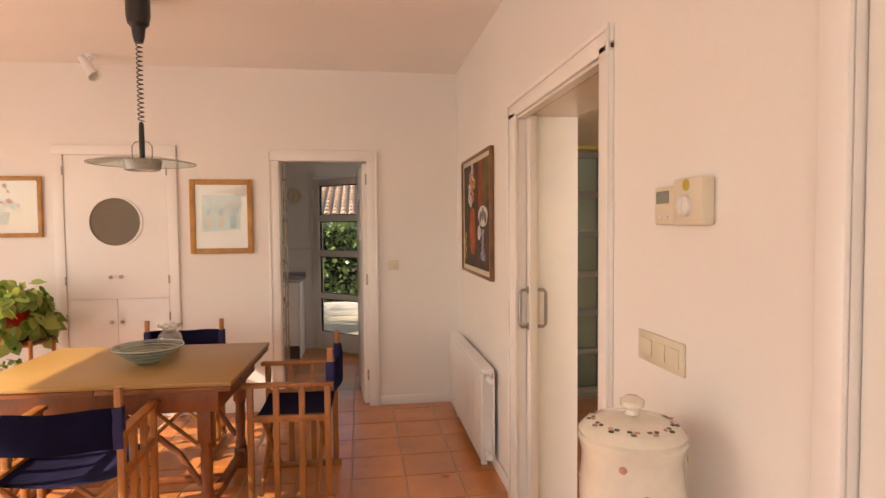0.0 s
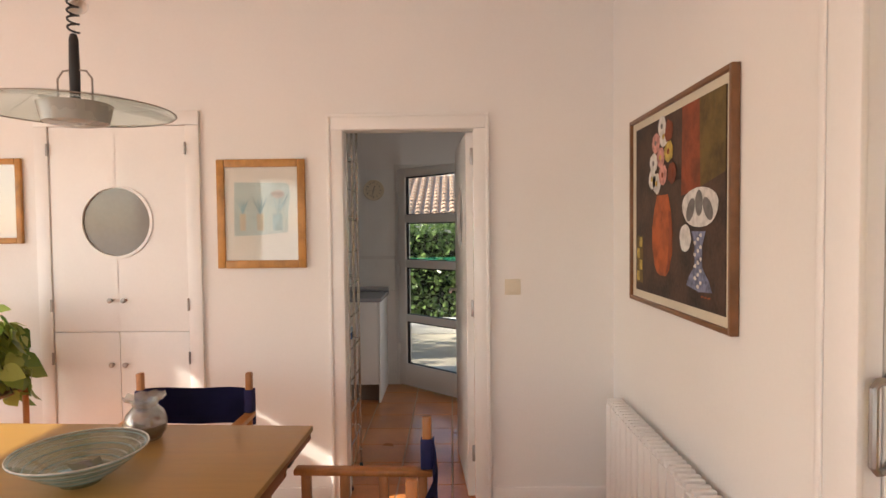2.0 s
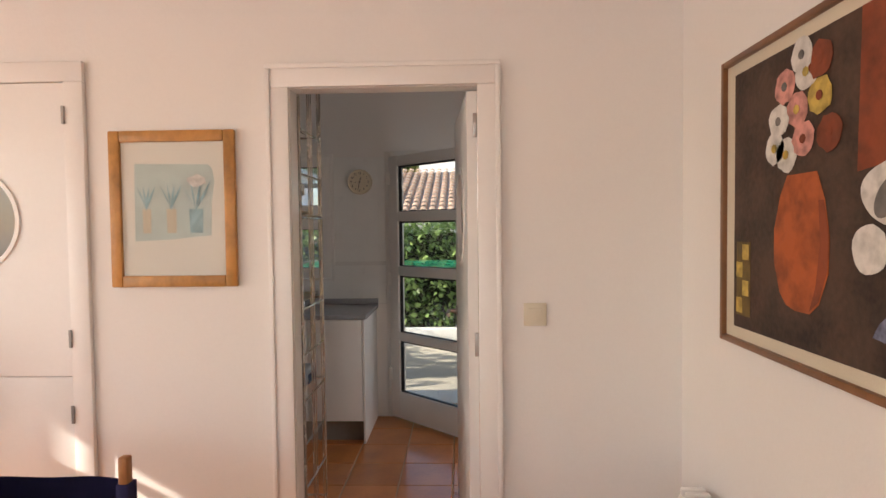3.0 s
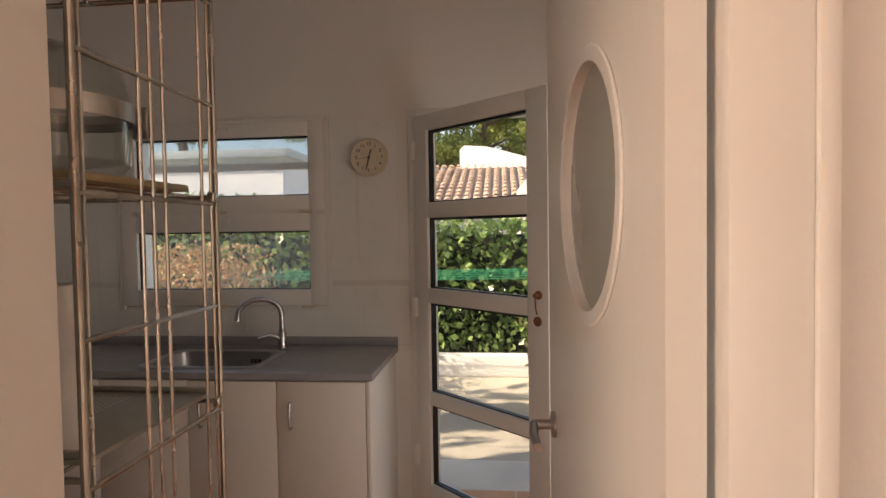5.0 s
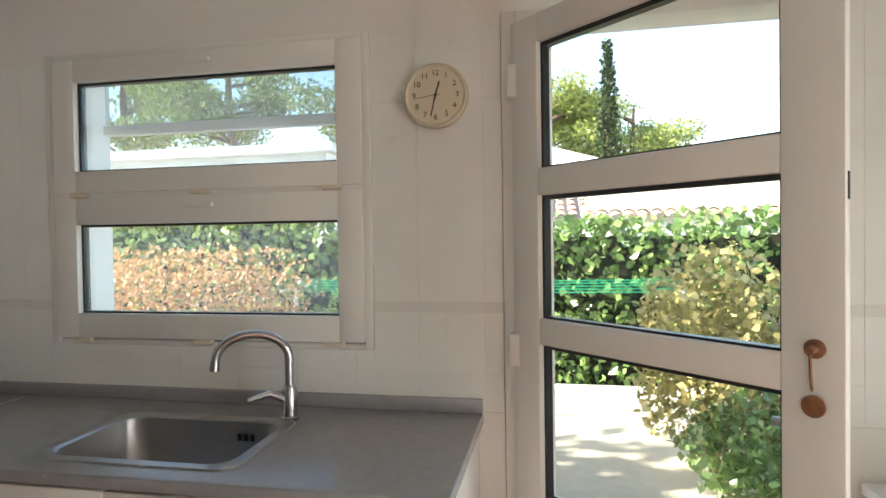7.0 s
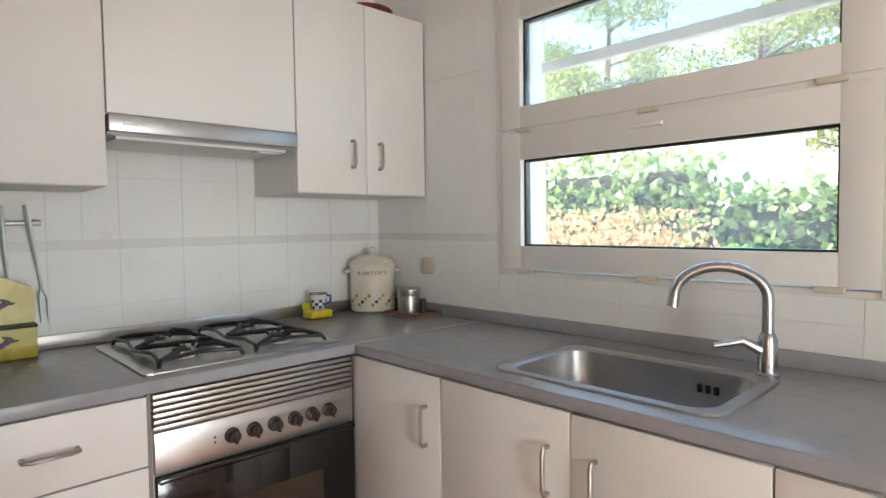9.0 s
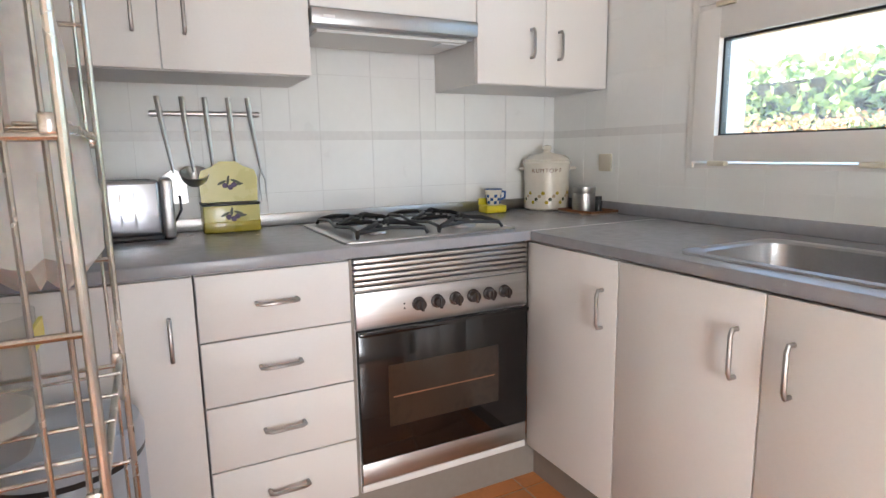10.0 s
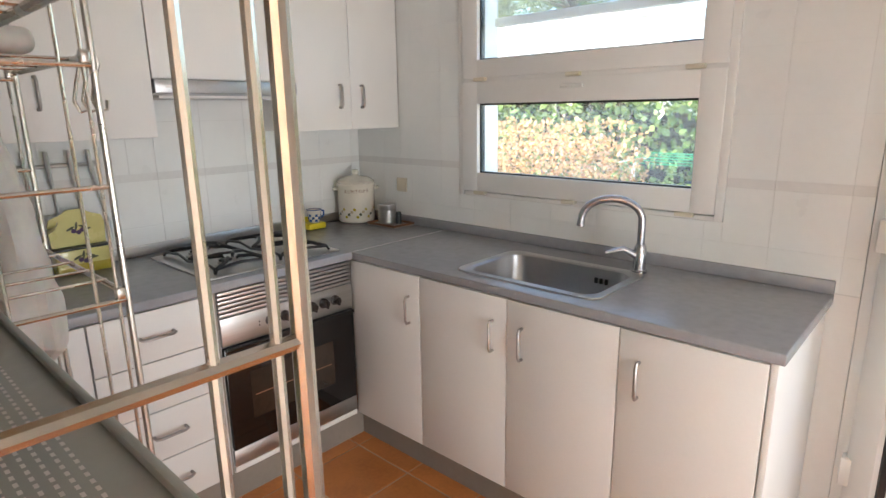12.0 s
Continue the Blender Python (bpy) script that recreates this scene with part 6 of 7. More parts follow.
for k in range(16):
    a = radians(-37 + (k - 8) * 9)
    z = 0.935 + 0.013 * ((k * 5) % 4)
    part("fruit_sprig", lathe(B(), [(0, 0), (0.008, 0), (0.006, 0.0016), (0, 0.002)], (RX + 0.0968 * math.cos(a), RY + 0.0968 * math.sin(a), z), 8, (math.cos(a), math.sin(a), 0)), (YELTIN2, LEAFPR, BUFF, YELTIN2)[k % 4], rt, "painted fruit")
tr = thing("small_tray", (-2.20, 7.39, CT1), "dark metal tray on the worktop", "tray")
part("plate", box(B(), -2.30, 7.32, 0.901, -2.10, 7.46, 0.907, 0.002), KICK, tr)
for b in ((-2.30, 7.32, -2.10, 7.326), (-2.30, 7.454, -2.10, 7.46), (-2.30, 7.326, -2.294, 7.454), (-2.106, 7.326, -2.10, 7.454)):
    part("rim", box(B(), b[0], b[1], 0.907, b[2], b[3], 0.916), BAST, tr)
for x, y, h, r, mt in ((-2.235, 7.40, 0.098, 0.046, STEEL), (-2.165, 7.415, 0.060, 0.013, BLACK)):
    tn = thing("tin_can", (x, y, 0.907), "brushed steel tin on the small tray" if r > 0.02 else "small dark shaker on the tray", "tin")
    part("body", lathe(B(), [(0, 0.908), (r, 0.908), (r, 0.908 + h * 0.7), (r * 0.97, 0.908 + h * 0.71), (0, 0.908 + h * 0.71)], (x, y, 0), 28), mt, tn)
    part("lid", lathe(B(), [(r * 0.97, 0.9085 + h * 0.71), (r * 1.01, 0.909 + h * 0.74), (r * 1.01, 0.908 + h * 0.98), (r * 0.97, 0.908 + h), (0, 0.908 + h)], (x, y, 0), 28), mt, tn)
so = thing("socket", (KW + 0.35, KN - 0.006, 1.10), "ivory wall socket on the white tiles", "socket")
part("plate", box(B(), KW + 0.315, KN - 0.016, 1.065, KW + 0.385, KN - 0.006, 1.135, 0.004), IVORY, so)

# ---- wire racks ----
LV = (1.895, 1.715, 1.540, 1.358, 1.172, 0.985, 0.80, 0.62, 0.44, 0.25)


def wire_rack(x0, x1, y0, y1, top, shelves, label, gap=0.045, mids=(0.130, 0.158, 0.189)):
    th = thing("wire_rack", ((x0 + x1) / 2, (y0 + y1) / 2, 0), label, "shelf rack", "kitchen wire racks")
    for x in (x0, x1):
        ef = part("end_frame", tube(tube(B(), [(x, y0, 0), (x, y0, top)], 0.0055, 10), [(x, y1, 0), (x, y1, top)], 0.0055, 10), WIRE, th, "tall chrome end frame")
        part("top_bar", tube(B(), [(x, y0, top - 0.005), (x, y1, top - 0.005)], 0.0055, 10), WIRE, ef)
        for y in (y0 + 0.014, y1 - 0.014, y1 - 0.045, *[y0 + q for q in mids]):
            part("upright_wire", tube(B(), [(x, y, 0.10), (x, y, top - 0.01)], 0.0030, 8), WIRE, ef)
        for z in LV:
            part("rung", tube(B(), [(x, y0, z), (x, y1, z)], 0.0042, 8), WIRE, ef)
        for y in (y0, y1):
            part("foot", lathe(B(), [(0, 0), (0.011, 0), (0.010, 0.018), (0, 0.02)], (x, y, 0), 12), BLACK, ef)
    for z in shelves:
        sh = part("shelf", tube(B(), [(x0, y1 - 0.004, z + 0.012), (x1, y1 - 0.004, z + 0.012)], 0.005, 8), WIRE, th, "chrome wire shelf")
        part("back_rail", tube(B(), [(x0, y0 + 0.004, z + 0.012), (x1, y0 + 0.004, z + 0.012)], 0.005, 8), WIRE, sh)
        nw = int((x1 - x0) / gap)
        for k in range(1, nw):
            x = x0 + (x1 - x0) * k / nw
            part("shelf_wire", tube(B(), [(x, y0, z + 0.016), (x, y1, z + 0.016)], 0.0026, 6), WIRE, sh)
        for x in (x0, x1):
            part("clip", box(B(), x - 0.007, y1 - 0.018, z + 0.002, x + 0.007, y1 - 0.003, z + 0.022, 0.003), WIRE, sh)
    return th


r1 = wire_rack(-1.00, -0.267, 5.235, 5.577, 2.25, (1.895, 1.540, 1.172, 0.80, 0.25), "tall chrome wire shelf rack beside the doorway")
r2 = wire_rack(-1.50, -1.035, 5.385, 5.745, 1.95, (1.540, 1.172, 0.80, 0.25), "chrome wire shelf rack with hanging bag and hooks", 0.078, (0.150,))
bd = thing("wooden_board", (-0.63, 5.41, 1.560), "thin pale wooden boards lying on the rack shelf", "board")
part("board", box(B(), -0.96, 5.27, 1.561, -0.30, 5.55, 1.573, 0.003), BUFF, bd)
ty = thing("draining_tray", (-0.63, 5.41, 1.192), "grey perforated plastic draining tray on the rack", "tray")
part("plate", box(B(), -0.985, 5.26, 1.193, -0.285, 5.572, 1.201, 0.003), TRAY, ty)
for y in (5.262, 5.562):
    part("lip", box(B(), -0.985, y, 1.201, -0.285, y + 0.008, 1.211, 0.002), TRAY, ty)
bm = bmesh.new()
for i in range(40):
    for j in range(24):
        x, y = -0.90 + i * 0.0125, 5.30 + j * 0.010
        vs = [bm.verts.new((x + a, y + b, 1.2014)) for a, b in ((-0.0035, -0.0016), (0.0035, -0.0016), (0.0035, 0.0016), (-0.0035, 0.0016))]
        bm.faces.new(vs)
part("perforations", bm, CABIN, ty, "rows of drain slots")
jarm = thing("storage_jar", (-0.40, 5.37, 1.575), "clear glass storage jar with a steel clamp lid", "jar")
JX, JY = -0.400, 5.370
part("vessel", lathe(B(), [(0, 1.576), (0.080, 1.576), (0.096, 1.592), (0.100, 1.62), (0.100, 1.665), (0.096, 1.668), (0.096, 1.622), (0.090, 1.596), (0, 1.582)], (JX, JY, 0), 32), CLEARGL, jarm)
part("clamp_band", lathe(B(), [(0.101, 1.655), (0.104, 1.655), (0.104, 1.682), (0.101, 1.682), (0.101, 1.655)], (JX, JY, 0), 32), STEEL, jarm, "steel band")
part("clasp", box(B(), JX + 0.060, JY + 0.080, 1.640, JX + 0.090, JY + 0.094, 1.690, 0.003), STEEL, jarm, "steel clasp")
part("lid", lathe(B(), [(0.099, 1.684), (0.099, 1.70), (0.088, 1.735), (0.060, 1.757), (0, 1.764), (0, 1.760), (0.058, 1.753), (0.085, 1.732), (0.095, 1.70), (0.096, 1.684)], (JX, JY, 0), 32), CLEARGL, jarm)
kr = thing("paper_towel_roll", (-0.345, 5.292, 1.202), "white paper towel roll standing on the rack tray", "paper roll")
part("roll", lathe(B(), [(0.014, 1.203), (0.028, 1.203), (0.030, 1.206), (0.030, 1.420), (0.028, 1.423), (0.014, 1.423), (0.014, 1.203)], (-0.345, 5.292, 0), 24), PAPERT, kr)
wb = thing("white_carton", (-0.37, 5.33, 1.915), "plain white carton on the top shelf of the rack", "box")
part("carton", box(B(), -0.42, 5.27, 1.916, -0.32, 5.43, 2.06, 0.004), CABIN, wb)
part("flap", box(B(), -0.421, 5.269, 2.0605, -0.319, 5.35, 2.063), CABIN, wb)
pk = thing("snack_pack", (-0.36, 5.42, 0.82), "blue and white plastic packet on the rack shelf", "packet")
bm = box(B(), -0.47, 5.34, 0.822, -0.285, 5.50, 0.90, 0.025, 4)
for v in bm.verts:
    v.co += Vector((0.006, 0.005, 0.008)) * noise.noise(v.co * 30)
part("wrap", bm, PBLUEP, pk)
part("print_band", box(B(), -0.30, 5.37, 0.835, -0.2825, 5.47, 0.875, 0.002), CBLUE, pk, "blue printed band")
ca = thing("yellow_tin", (-0.42, 5.31, 1.202), "yellow printed food tin on the tray", "tin")
part("can", lathe(B(), [(0, 1.203), (0.036, 1.203), (0.036, 1.30), (0.034, 1.303), (0, 1.301)], (-0.42, 5.31, 0), 24), LEMON, ca)
part("band", lathe(B(), [(0.0364, 1.23), (0.037, 1.232), (0.037, 1.26), (0.0364, 1.262)], (-0.42, 5.31, 0), 24), LEAFPR, ca, "green label band")
bs = thing("cane_basket", (-0.62, 5.41, 1.915), "brown woven cane basket on the top shelf", "basket")
part("basket", lathe(B(), [(0, 1.916), (0.13, 1.916), (0.16, 1.98), (0.165, 2.03), (0.155, 2.03), (0.15, 1.98), (0.12, 1.93), (0, 1.93)], (-0.62, 5.41, 0), 26), WICKER, bs)

bg = thing("plastic_bag", (-1.455, 5.66, 0.97), "crumpled white plastic bag hanging from the rack", "bag")
bm = B()
rings = []
for i in range(14):
    t = i / 13
    z = 1.52 - 0.555 * t
    rr = 0.02 + 0.125 * math.sin(min(1.0, t * 1.25) * 1.57)
    if i == 13:
        rr *= 0.55
    rings.append([bm.verts.new((-1.455 + rr * 0.9 * math.cos(a) * (1 + 0.16 * noise.noise(Vector((3 * a, 5 * t, 1)))), 5.66 + 0.55 * rr * math.sin(a) * (1 + 0.22 * noise.noise(Vector((2 * a, 7 * t, 4)))), z + 0.02 * noise.noise(Vector((2 * a, 3 * t, 9))))) for a in [2 * math.pi * k / 28 for k in range(28)]])
for a, b in zip(rings, rings[1:]):
    for k in range(28):
        bm.faces.new((a[k], a[(k + 1) % 28], b[(k + 1) % 28], b[k]))
bm.faces.new(rings[-1])
bmesh.ops.recalc_face_normals(bm, faces=bm.faces)
part("bag", bm, BAGW, bg)
part("handle_loop", tube(B(), [(-1.455 + 0.035 * math.sin(k * 0.5236), 5.66 + 0.01 * math.sin(k * 1.2), 1.545 - 0.035 * math.cos(k * 0.5236)) for k in range(12)], 0.006, 6, True), BAGW, bg)
for k in range(3):
    x = -1.06 - 0.045 * k
    hk = thing("s_hook", (x, 5.752, 1.49), "small steel S-hook hanging on the rack", "hook", "hooks on the rack")
    part("wire", tube(B(), [(x, 5.745, 1.558), (x, 5.757, 1.560), (x, 5.760, 1.545), (x, 5.752, 1.52), (x, 5.745, 1.49), (x, 5.752, 1.472), (x, 5.764, 1.476), (x, 5.766, 1.49)], 0.003, 6), WIRE, hk)
cl = thing("folded_cloth", (-1.25, 5.58, 1.56), "folded pale pink cloth on the rack shelf", "cloth")
part("cloth", box(B(), -1.42, 5.47, 1.561, -1.12, 5.70, 1.60, 0.016, 4), BAGW, cl)
gl = thing("glass_dish", (-1.17, 5.62, 0.82), "clear glass dish with a yellow label on the rack", "dish")
part("dish", lathe(B(), [(0, 0.822), (0.045, 0.822), (0.060, 0.86), (0.064, 0.985), (0.061, 0.985), (0.052, 0.855), (0, 0.83)], (-1.17, 5.62, 0), 26), CLEARGL, gl)
part("content", lathe(B(), [(0, 0.831), (0.050, 0.855), (0.052, 0.875), (0, 0.877)], (-1.17, 5.62, 0), 22), BAGW, gl)
part("label", box(B(), -1.20, 5.682, 0.945, -1.13, 5.686, 0.970), LEMON, gl)
rolls = thing("toilet_rolls", (-1.19, 5.60, 0.27), "wrapped pack of white paper rolls on the low shelf", "paper rolls")
for i in range(2):
    for j in range(2):
        part("roll", lathe(B(), [(0.018, 0), (0.052, 0), (0.056, 0.006), (0.056, 0.094), (0.052, 0.10), (0.018, 0.10), (0.018, 0)], (-1.24 + 0.115 * i, 5.60, 0.272 + 0.102 * j), 24), PAPERT, rolls)
part("wrap_print", box(B(), -1.28, 5.6565, 0.30, -1.08, 5.6575, 0.34), PBLUEP, rolls, "pale blue printed wrap")

bn = thing("pedal_bin", (-1.738, 5.61, 0), "silver-grey round pedal bin with a domed lid", "bin")
part("body", lathe(B(), [(0, 0), (0.150, 0), (0.152, 0.02), (0.145, 0.05), (0.145, 0.535), (0.142, 0.54), (0, 0.54)], (-1.738, 5.61, 0), 36), BINGREY, bn)
part("seam", lathe(B(), [(0.140, 0.540), (0.146, 0.541), (0.146, 0.553), (0.140, 0.554)], (-1.738, 5.61, 0), 36), BLACK, bn, "black seam ring")
part("lid", lathe(B(), [(0.1475, 0.554), (0.148, 0.585), (0.140, 0.610), (0.10, 0.628), (0, 0.635)], (-1.738, 5.61, 0), 36), BINGREY, bn)
part("pedal", box(B(), -1.603, 5.58, 0.02, -1.568, 5.64, 0.032, 0.004), BLACK, bn)

# side table by the garden door with a covered plate and a bottle
tbk = thing("side_table", (1.03, 7.2, 0), "white side table beside the garden door", "table")
part("tabletop", box(B(), 0.72, 6.98, 0.735, 1.36, 7.45, 0.765, 0.004), CABW, tbk)
for x in (0.755, 1.325):
    for y in (7.01, 7.42):
        part("leg", box(B(), x - 0.02, y - 0.02, 0, x + 0.02, y + 0.02, 0.735, 0.003), CABW, tbk)
bsk = thing("brown_basket", (0.80, 7.10, 0.766), "small brown woven basket on the side table", "basket")
part("basket", lathe(B(), [(0, 0.767), (0.05, 0.767), (0.07, 0.81), (0.064, 0.81), (0.045, 0.776), (0, 0.776)], (0.80, 7.10, 0), 22), BAST, bsk)
gls = thing("glass_dome", (0.96, 7.20, 0.766), "clear glass dome cover on the side table", "dome")
part("dome", lathe(B(), [(0.10, 0.767), (0.103, 0.79), (0.096, 0.86), (0.072, 0.91), (0.03, 0.935), (0.012, 0.942), (0.016, 0.96), (0, 0.965), (0, 0.96), (0.01, 0.938), (0.028, 0.930), (0.068, 0.906), (0.092, 0.858), (0.099, 0.79), (0.097, 0.767)], (0.96, 7.20, 0), 32), CLEARGL, gls)


# ======== garden ========
bm = B()
S = 900.0
vs = [bm.verts.new(p) for p in ((-S, -S, -0.14), (S, -S, -0.14), (S, S, -0.14), (-S, S, -0.14))]
bm.faces.new(vs)
solid("ground", bm, GROUND, "dry bare garden earth reaching to the horizon", "ground")
bm = B()
box(bm, -2.7, KN + 0.25, -0.14, 6.0, 8.32, -0.03)
solid("porch_step", bm, PAVE, "pale stone porch floor outside the garden door", "porch")
bm = B()
box(bm, -5.2, -0.5, -0.14, -3.70, 5.0, -0.06)
solid("terrace", bm, PAVE, "pale stone terrace", "terrace")


def leaf_stuff(name, n, lo, hi, size, material, seed, label, category, round_=0.0, kind="stuff", core=None):
    rg = random.Random(seed)
    pts = []
    lo, hi = Vector(lo), Vector(hi)
    c, h = (lo + hi) / 2, (hi - lo) / 2
    while len(pts) < n:
        p = Vector((rg.uniform(-1, 1), rg.uniform(-1, 1), rg.uniform(-1, 1)))
        if round_ and (abs(p.x) ** (1 + round_) + abs(p.y) ** (1 + round_) + abs(p.z) ** (1 + round_)) ** (1 / (1 + round_)) > 0.94 + 0.28 * noise.noise(p * 3.1 + Vector((seed, 0, 0))):
            continue
        if not round_ and p.y > -0.2 and rg.random() < 0.6 and p.z < 0.7:
            continue
        b = 0.10 * noise.noise(Vector((c.x + p.x * h.x, 3 * p.z, seed)) * 1.7)
        pts.append((c.x + p.x * h.x, c.y + p.y * h.y * (1 + b), c.z + p.z * h.z * (1 + b * (1 if p.z > 0 else 0))))
    return solid(name, leaf_cloud(pts, size, rg, 0.25, 1.1), material, label, category, kind)


leaf_stuff("hedge", 21000, (-7.0, 11.06, 0.06), (7.5, 11.75, 1.62), 0.095, HEDGE, 3, "dense glossy green laurel hedge", "hedge")
# Plain boxes block sky gaps and give the hedge its shaded depth.
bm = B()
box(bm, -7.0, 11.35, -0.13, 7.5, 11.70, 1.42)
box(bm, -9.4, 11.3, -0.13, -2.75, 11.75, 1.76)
solid("hedge_core", bm, HEDGEIN, "dark boxes standing for the shaded depth of the hedge", "hedge", "stuff")
leaf_stuff("tall_hedge", 9000, (-9.5, 11.06, 0.0), (-2.6, 11.85, 1.97), 0.10, HEDGE, 4, "tall uncut stretch of green laurel hedge", "hedge")
leaf_stuff("copper_shrub", 11500, (-4.60, 9.60, -0.12), (-2.05, 10.70, 1.40), 0.042, REDLEAF, 6, "copper and orange leaved shrub", "shrub", 4.0)
leaf_stuff("golden_shrub", 4200, (0.40, 9.15, -0.10), (1.50, 10.30, 1.38), 0.06, YELLEAF, 8, "golden yellow leaved shrub", "shrub", 1.0)
leaf_stuff("low_green_shrub", 1500, (0.62, 8.85, -0.12), (1.45, 9.60, 0.55), 0.06, HEDGE, 9, "low green shrub by the path", "shrub", 1.0)

bm = B()
box(bm, 2.55, 5.21, -0.13, 2.75, 6.35, 2.40)
solid("garden_wall_stub", bm, CREAMR, "short cream rendered outer wall", "wall")

bm = B()
box(bm, -9.0, 10.86, -0.14, 7.5, 11.02, 0.10, 0.012)
solid("garden_kerb", bm, STUCCO, "low white rendered kerb along the hedge", "kerb")

dryr = thing("clothes_airer", (-0.9, 10.6, -0.13), "folding clothes airer with green lines", "clothes airer")
for x in (-2.45, 0.85):
    for y in (10.35, 10.85):
        part("leg", tube(B(), [(x, y, -0.13), (x + 0.1, 10.6, 0.98)], 0.010, 8), CABIN, dryr)
    part("end_bar", tube(B(), [(x + 0.1, 10.30, 1.0), (x + 0.1, 10.90, 1.0)], 0.009, 8), CABIN, dryr)
for k in range(5):
    y = 10.32 + 0.14 * k
    part("line", tube(B(), [(-2.35, y, 1.0 + 0.012 * k), (-0.85, y, 0.985 + 0.012 * k), (0.95, y, 1.0 + 0.012 * k)], 0.0042, 6), GREENL, dryr, "green plastic line")


# ---- neighbour's house with a clay tile roof ----
def tile_roof(parent, x0, x1, y0, z0, y1, z1, material):
    """Rows of half-round clay tiles on a slope that rises from y0, z0 to y1, z1."""
    bm = bmesh.new()
    pitch, n = 0.24, int((x1 - x0) / 0.24)
    L = math.hypot(y1 - y0, z1 - z0)
    rows = max(1, int(L / 0.40))
    up = Vector((0, y1 - y0, z1 - z0)) / L
    nr = Vector((0, -(z1 - z0), y1 - y0)) / L
    for r in range(rows):
        for i in range(n):
            c = Vector((x0 + (i + 0.5) * pitch, y0, z0)) + up * (r * L / rows)
            a, b = [], []
            for k in range(6):
                t = math.pi * k / 5
                for lst, s, rad, lift in ((a, 0.0, 0.105, 0.035), (b, L / rows * 1.12, 0.088, 0.005)):
                    lst.append(bm.verts.new(c + up * s + Vector((rad * math.cos(t), 0, 0)) + nr * (rad * 0.75 * math.sin(t) + lift)))
            for k in range(5):
                bm.faces.new((a[k], a[k + 1], b[k + 1], b[k]))
    return part("roof_tiles", bm, material, parent, "rows of half-round clay tiles")


ROOFI = mat("clay_tile_rows", (0.52, 0.36, 0.255), 0.85, var=0.28, scale=2.2, fine=14, bump=0.12, dark=(0.27, 0.18, 0.12))
SOUTH_FACE = Matrix(((1, 0, 0, 0), (0, 0, 1, 0), (0, 1, 0, 0), (0, 0, 0, 1)))
SIDE_FACE = Matrix(((0, 0, 1, 0), (1, 0, 0, 0), (0, 1, 0, 0), (0, 0, 0, 1)))
h1 = thing("neighbour_house", (-1.2, 22, -0.13), "white neighbouring house with a low clay tile roof", "house")
part("wall", box(B(), -2.4, 17.7, -0.14, 1.3, 28, 1.75), STUCCO, h1)
part("roof", slab(B(), [(17.35, 1.72), (23.0, 3.44), (28.4, 1.72)], -2.6, 1.45, SIDE_FACE), STUCCO, h1)
tile_roof(h1, -2.65, 1.55, 17.3, 1.76, 23.0, 3.49, ROOFI)
part("upper_wall", slab(B(), [(-1.1, 3.0), (1.35, 3.0), (1.35, 3.74), (-0.2, 4.18), (-0.95, 4.24), (-1.1, 4.1)], 23.5, 26.0, SOUTH_FACE), STUCCO, h1, "white upper storey wall")
part("gable", slab(B(), [(0.58, 1.3), (3.3, 1.3), (3.3, 2.1), (1.7, 2.64), (1.0, 2.84), (0.58, 2.30)], 17.0, 17.34, SOUTH_FACE), STUCCO, h1, "white gable of the side wing")
h2 = thing("garden_outbuilding", (5, 16.6, -0.13), "low white outbuilding with a tiled edge behind the hedge", "outbuilding")
part("wall", box(B(), 0.5, 16.5, -0.14, 12.0, 16.98, 1.66), STUCCO, h2)
tile_roof(h2, 0.45, 12.2, 16.2, 1.70, 16.98, 1.90, ROOFI)
h4 = thing("white_house", (-6, 15, -0.13), "white rendered house behind the tall hedge", "house")
part("wall", box(B(), -8.6, 14.2, -0.14, -3.5, 18.0, 2.78), STUCCO, h4)
part("eave", box(B(), -8.75, 14.05, 2.78, -3.35, 18.1, 2.92, 0.01), STUCCO, h4)
h3 = thing("far_house", (6.8, 46, 0), "distant pale house with a chimney among trees", "house")
part("wall", box(B(), 5.4, 43, -0.14, 9.2, 50, 5.6), STUCCO, h3)
part("roof", slab(B(), [(42.6, 5.55), (46, 6.5), (50.4, 5.55)], 5.1, 9.5, Matrix(((0, 0, 1, 0), (1, 0, 0, 0), (0, 1, 0, 0), (0, 0, 0, 1)))), ROOFI, h3)
part("chimney", box(B(), 5.9, 43.2, 5.4, 6.9, 44.0, 7.3), BUFF, h3)


def crown(parent, blobs, size, material, seed, n):
    rg = random.Random(seed)
    pts = []
    for (cx, cy, cz, r, h) in blobs:
        for _ in range(n):
            p = Vector((rg.gauss(0, 1), rg.gauss(0, 1), rg.gauss(0, 1))).normalized() * (rg.random() ** 0.45)
            k = 1 + 0.35 * noise.noise(p * 2.2 + Vector((cx, cy, seed)))
            pts.append((cx + p.x * r * k, cy + p.y * r * k, cz + p.z * h * k))
    return part("crown", leaf_cloud(pts, size, rg, 0.5, 0.8), material, parent, "loose clumps of foliage")


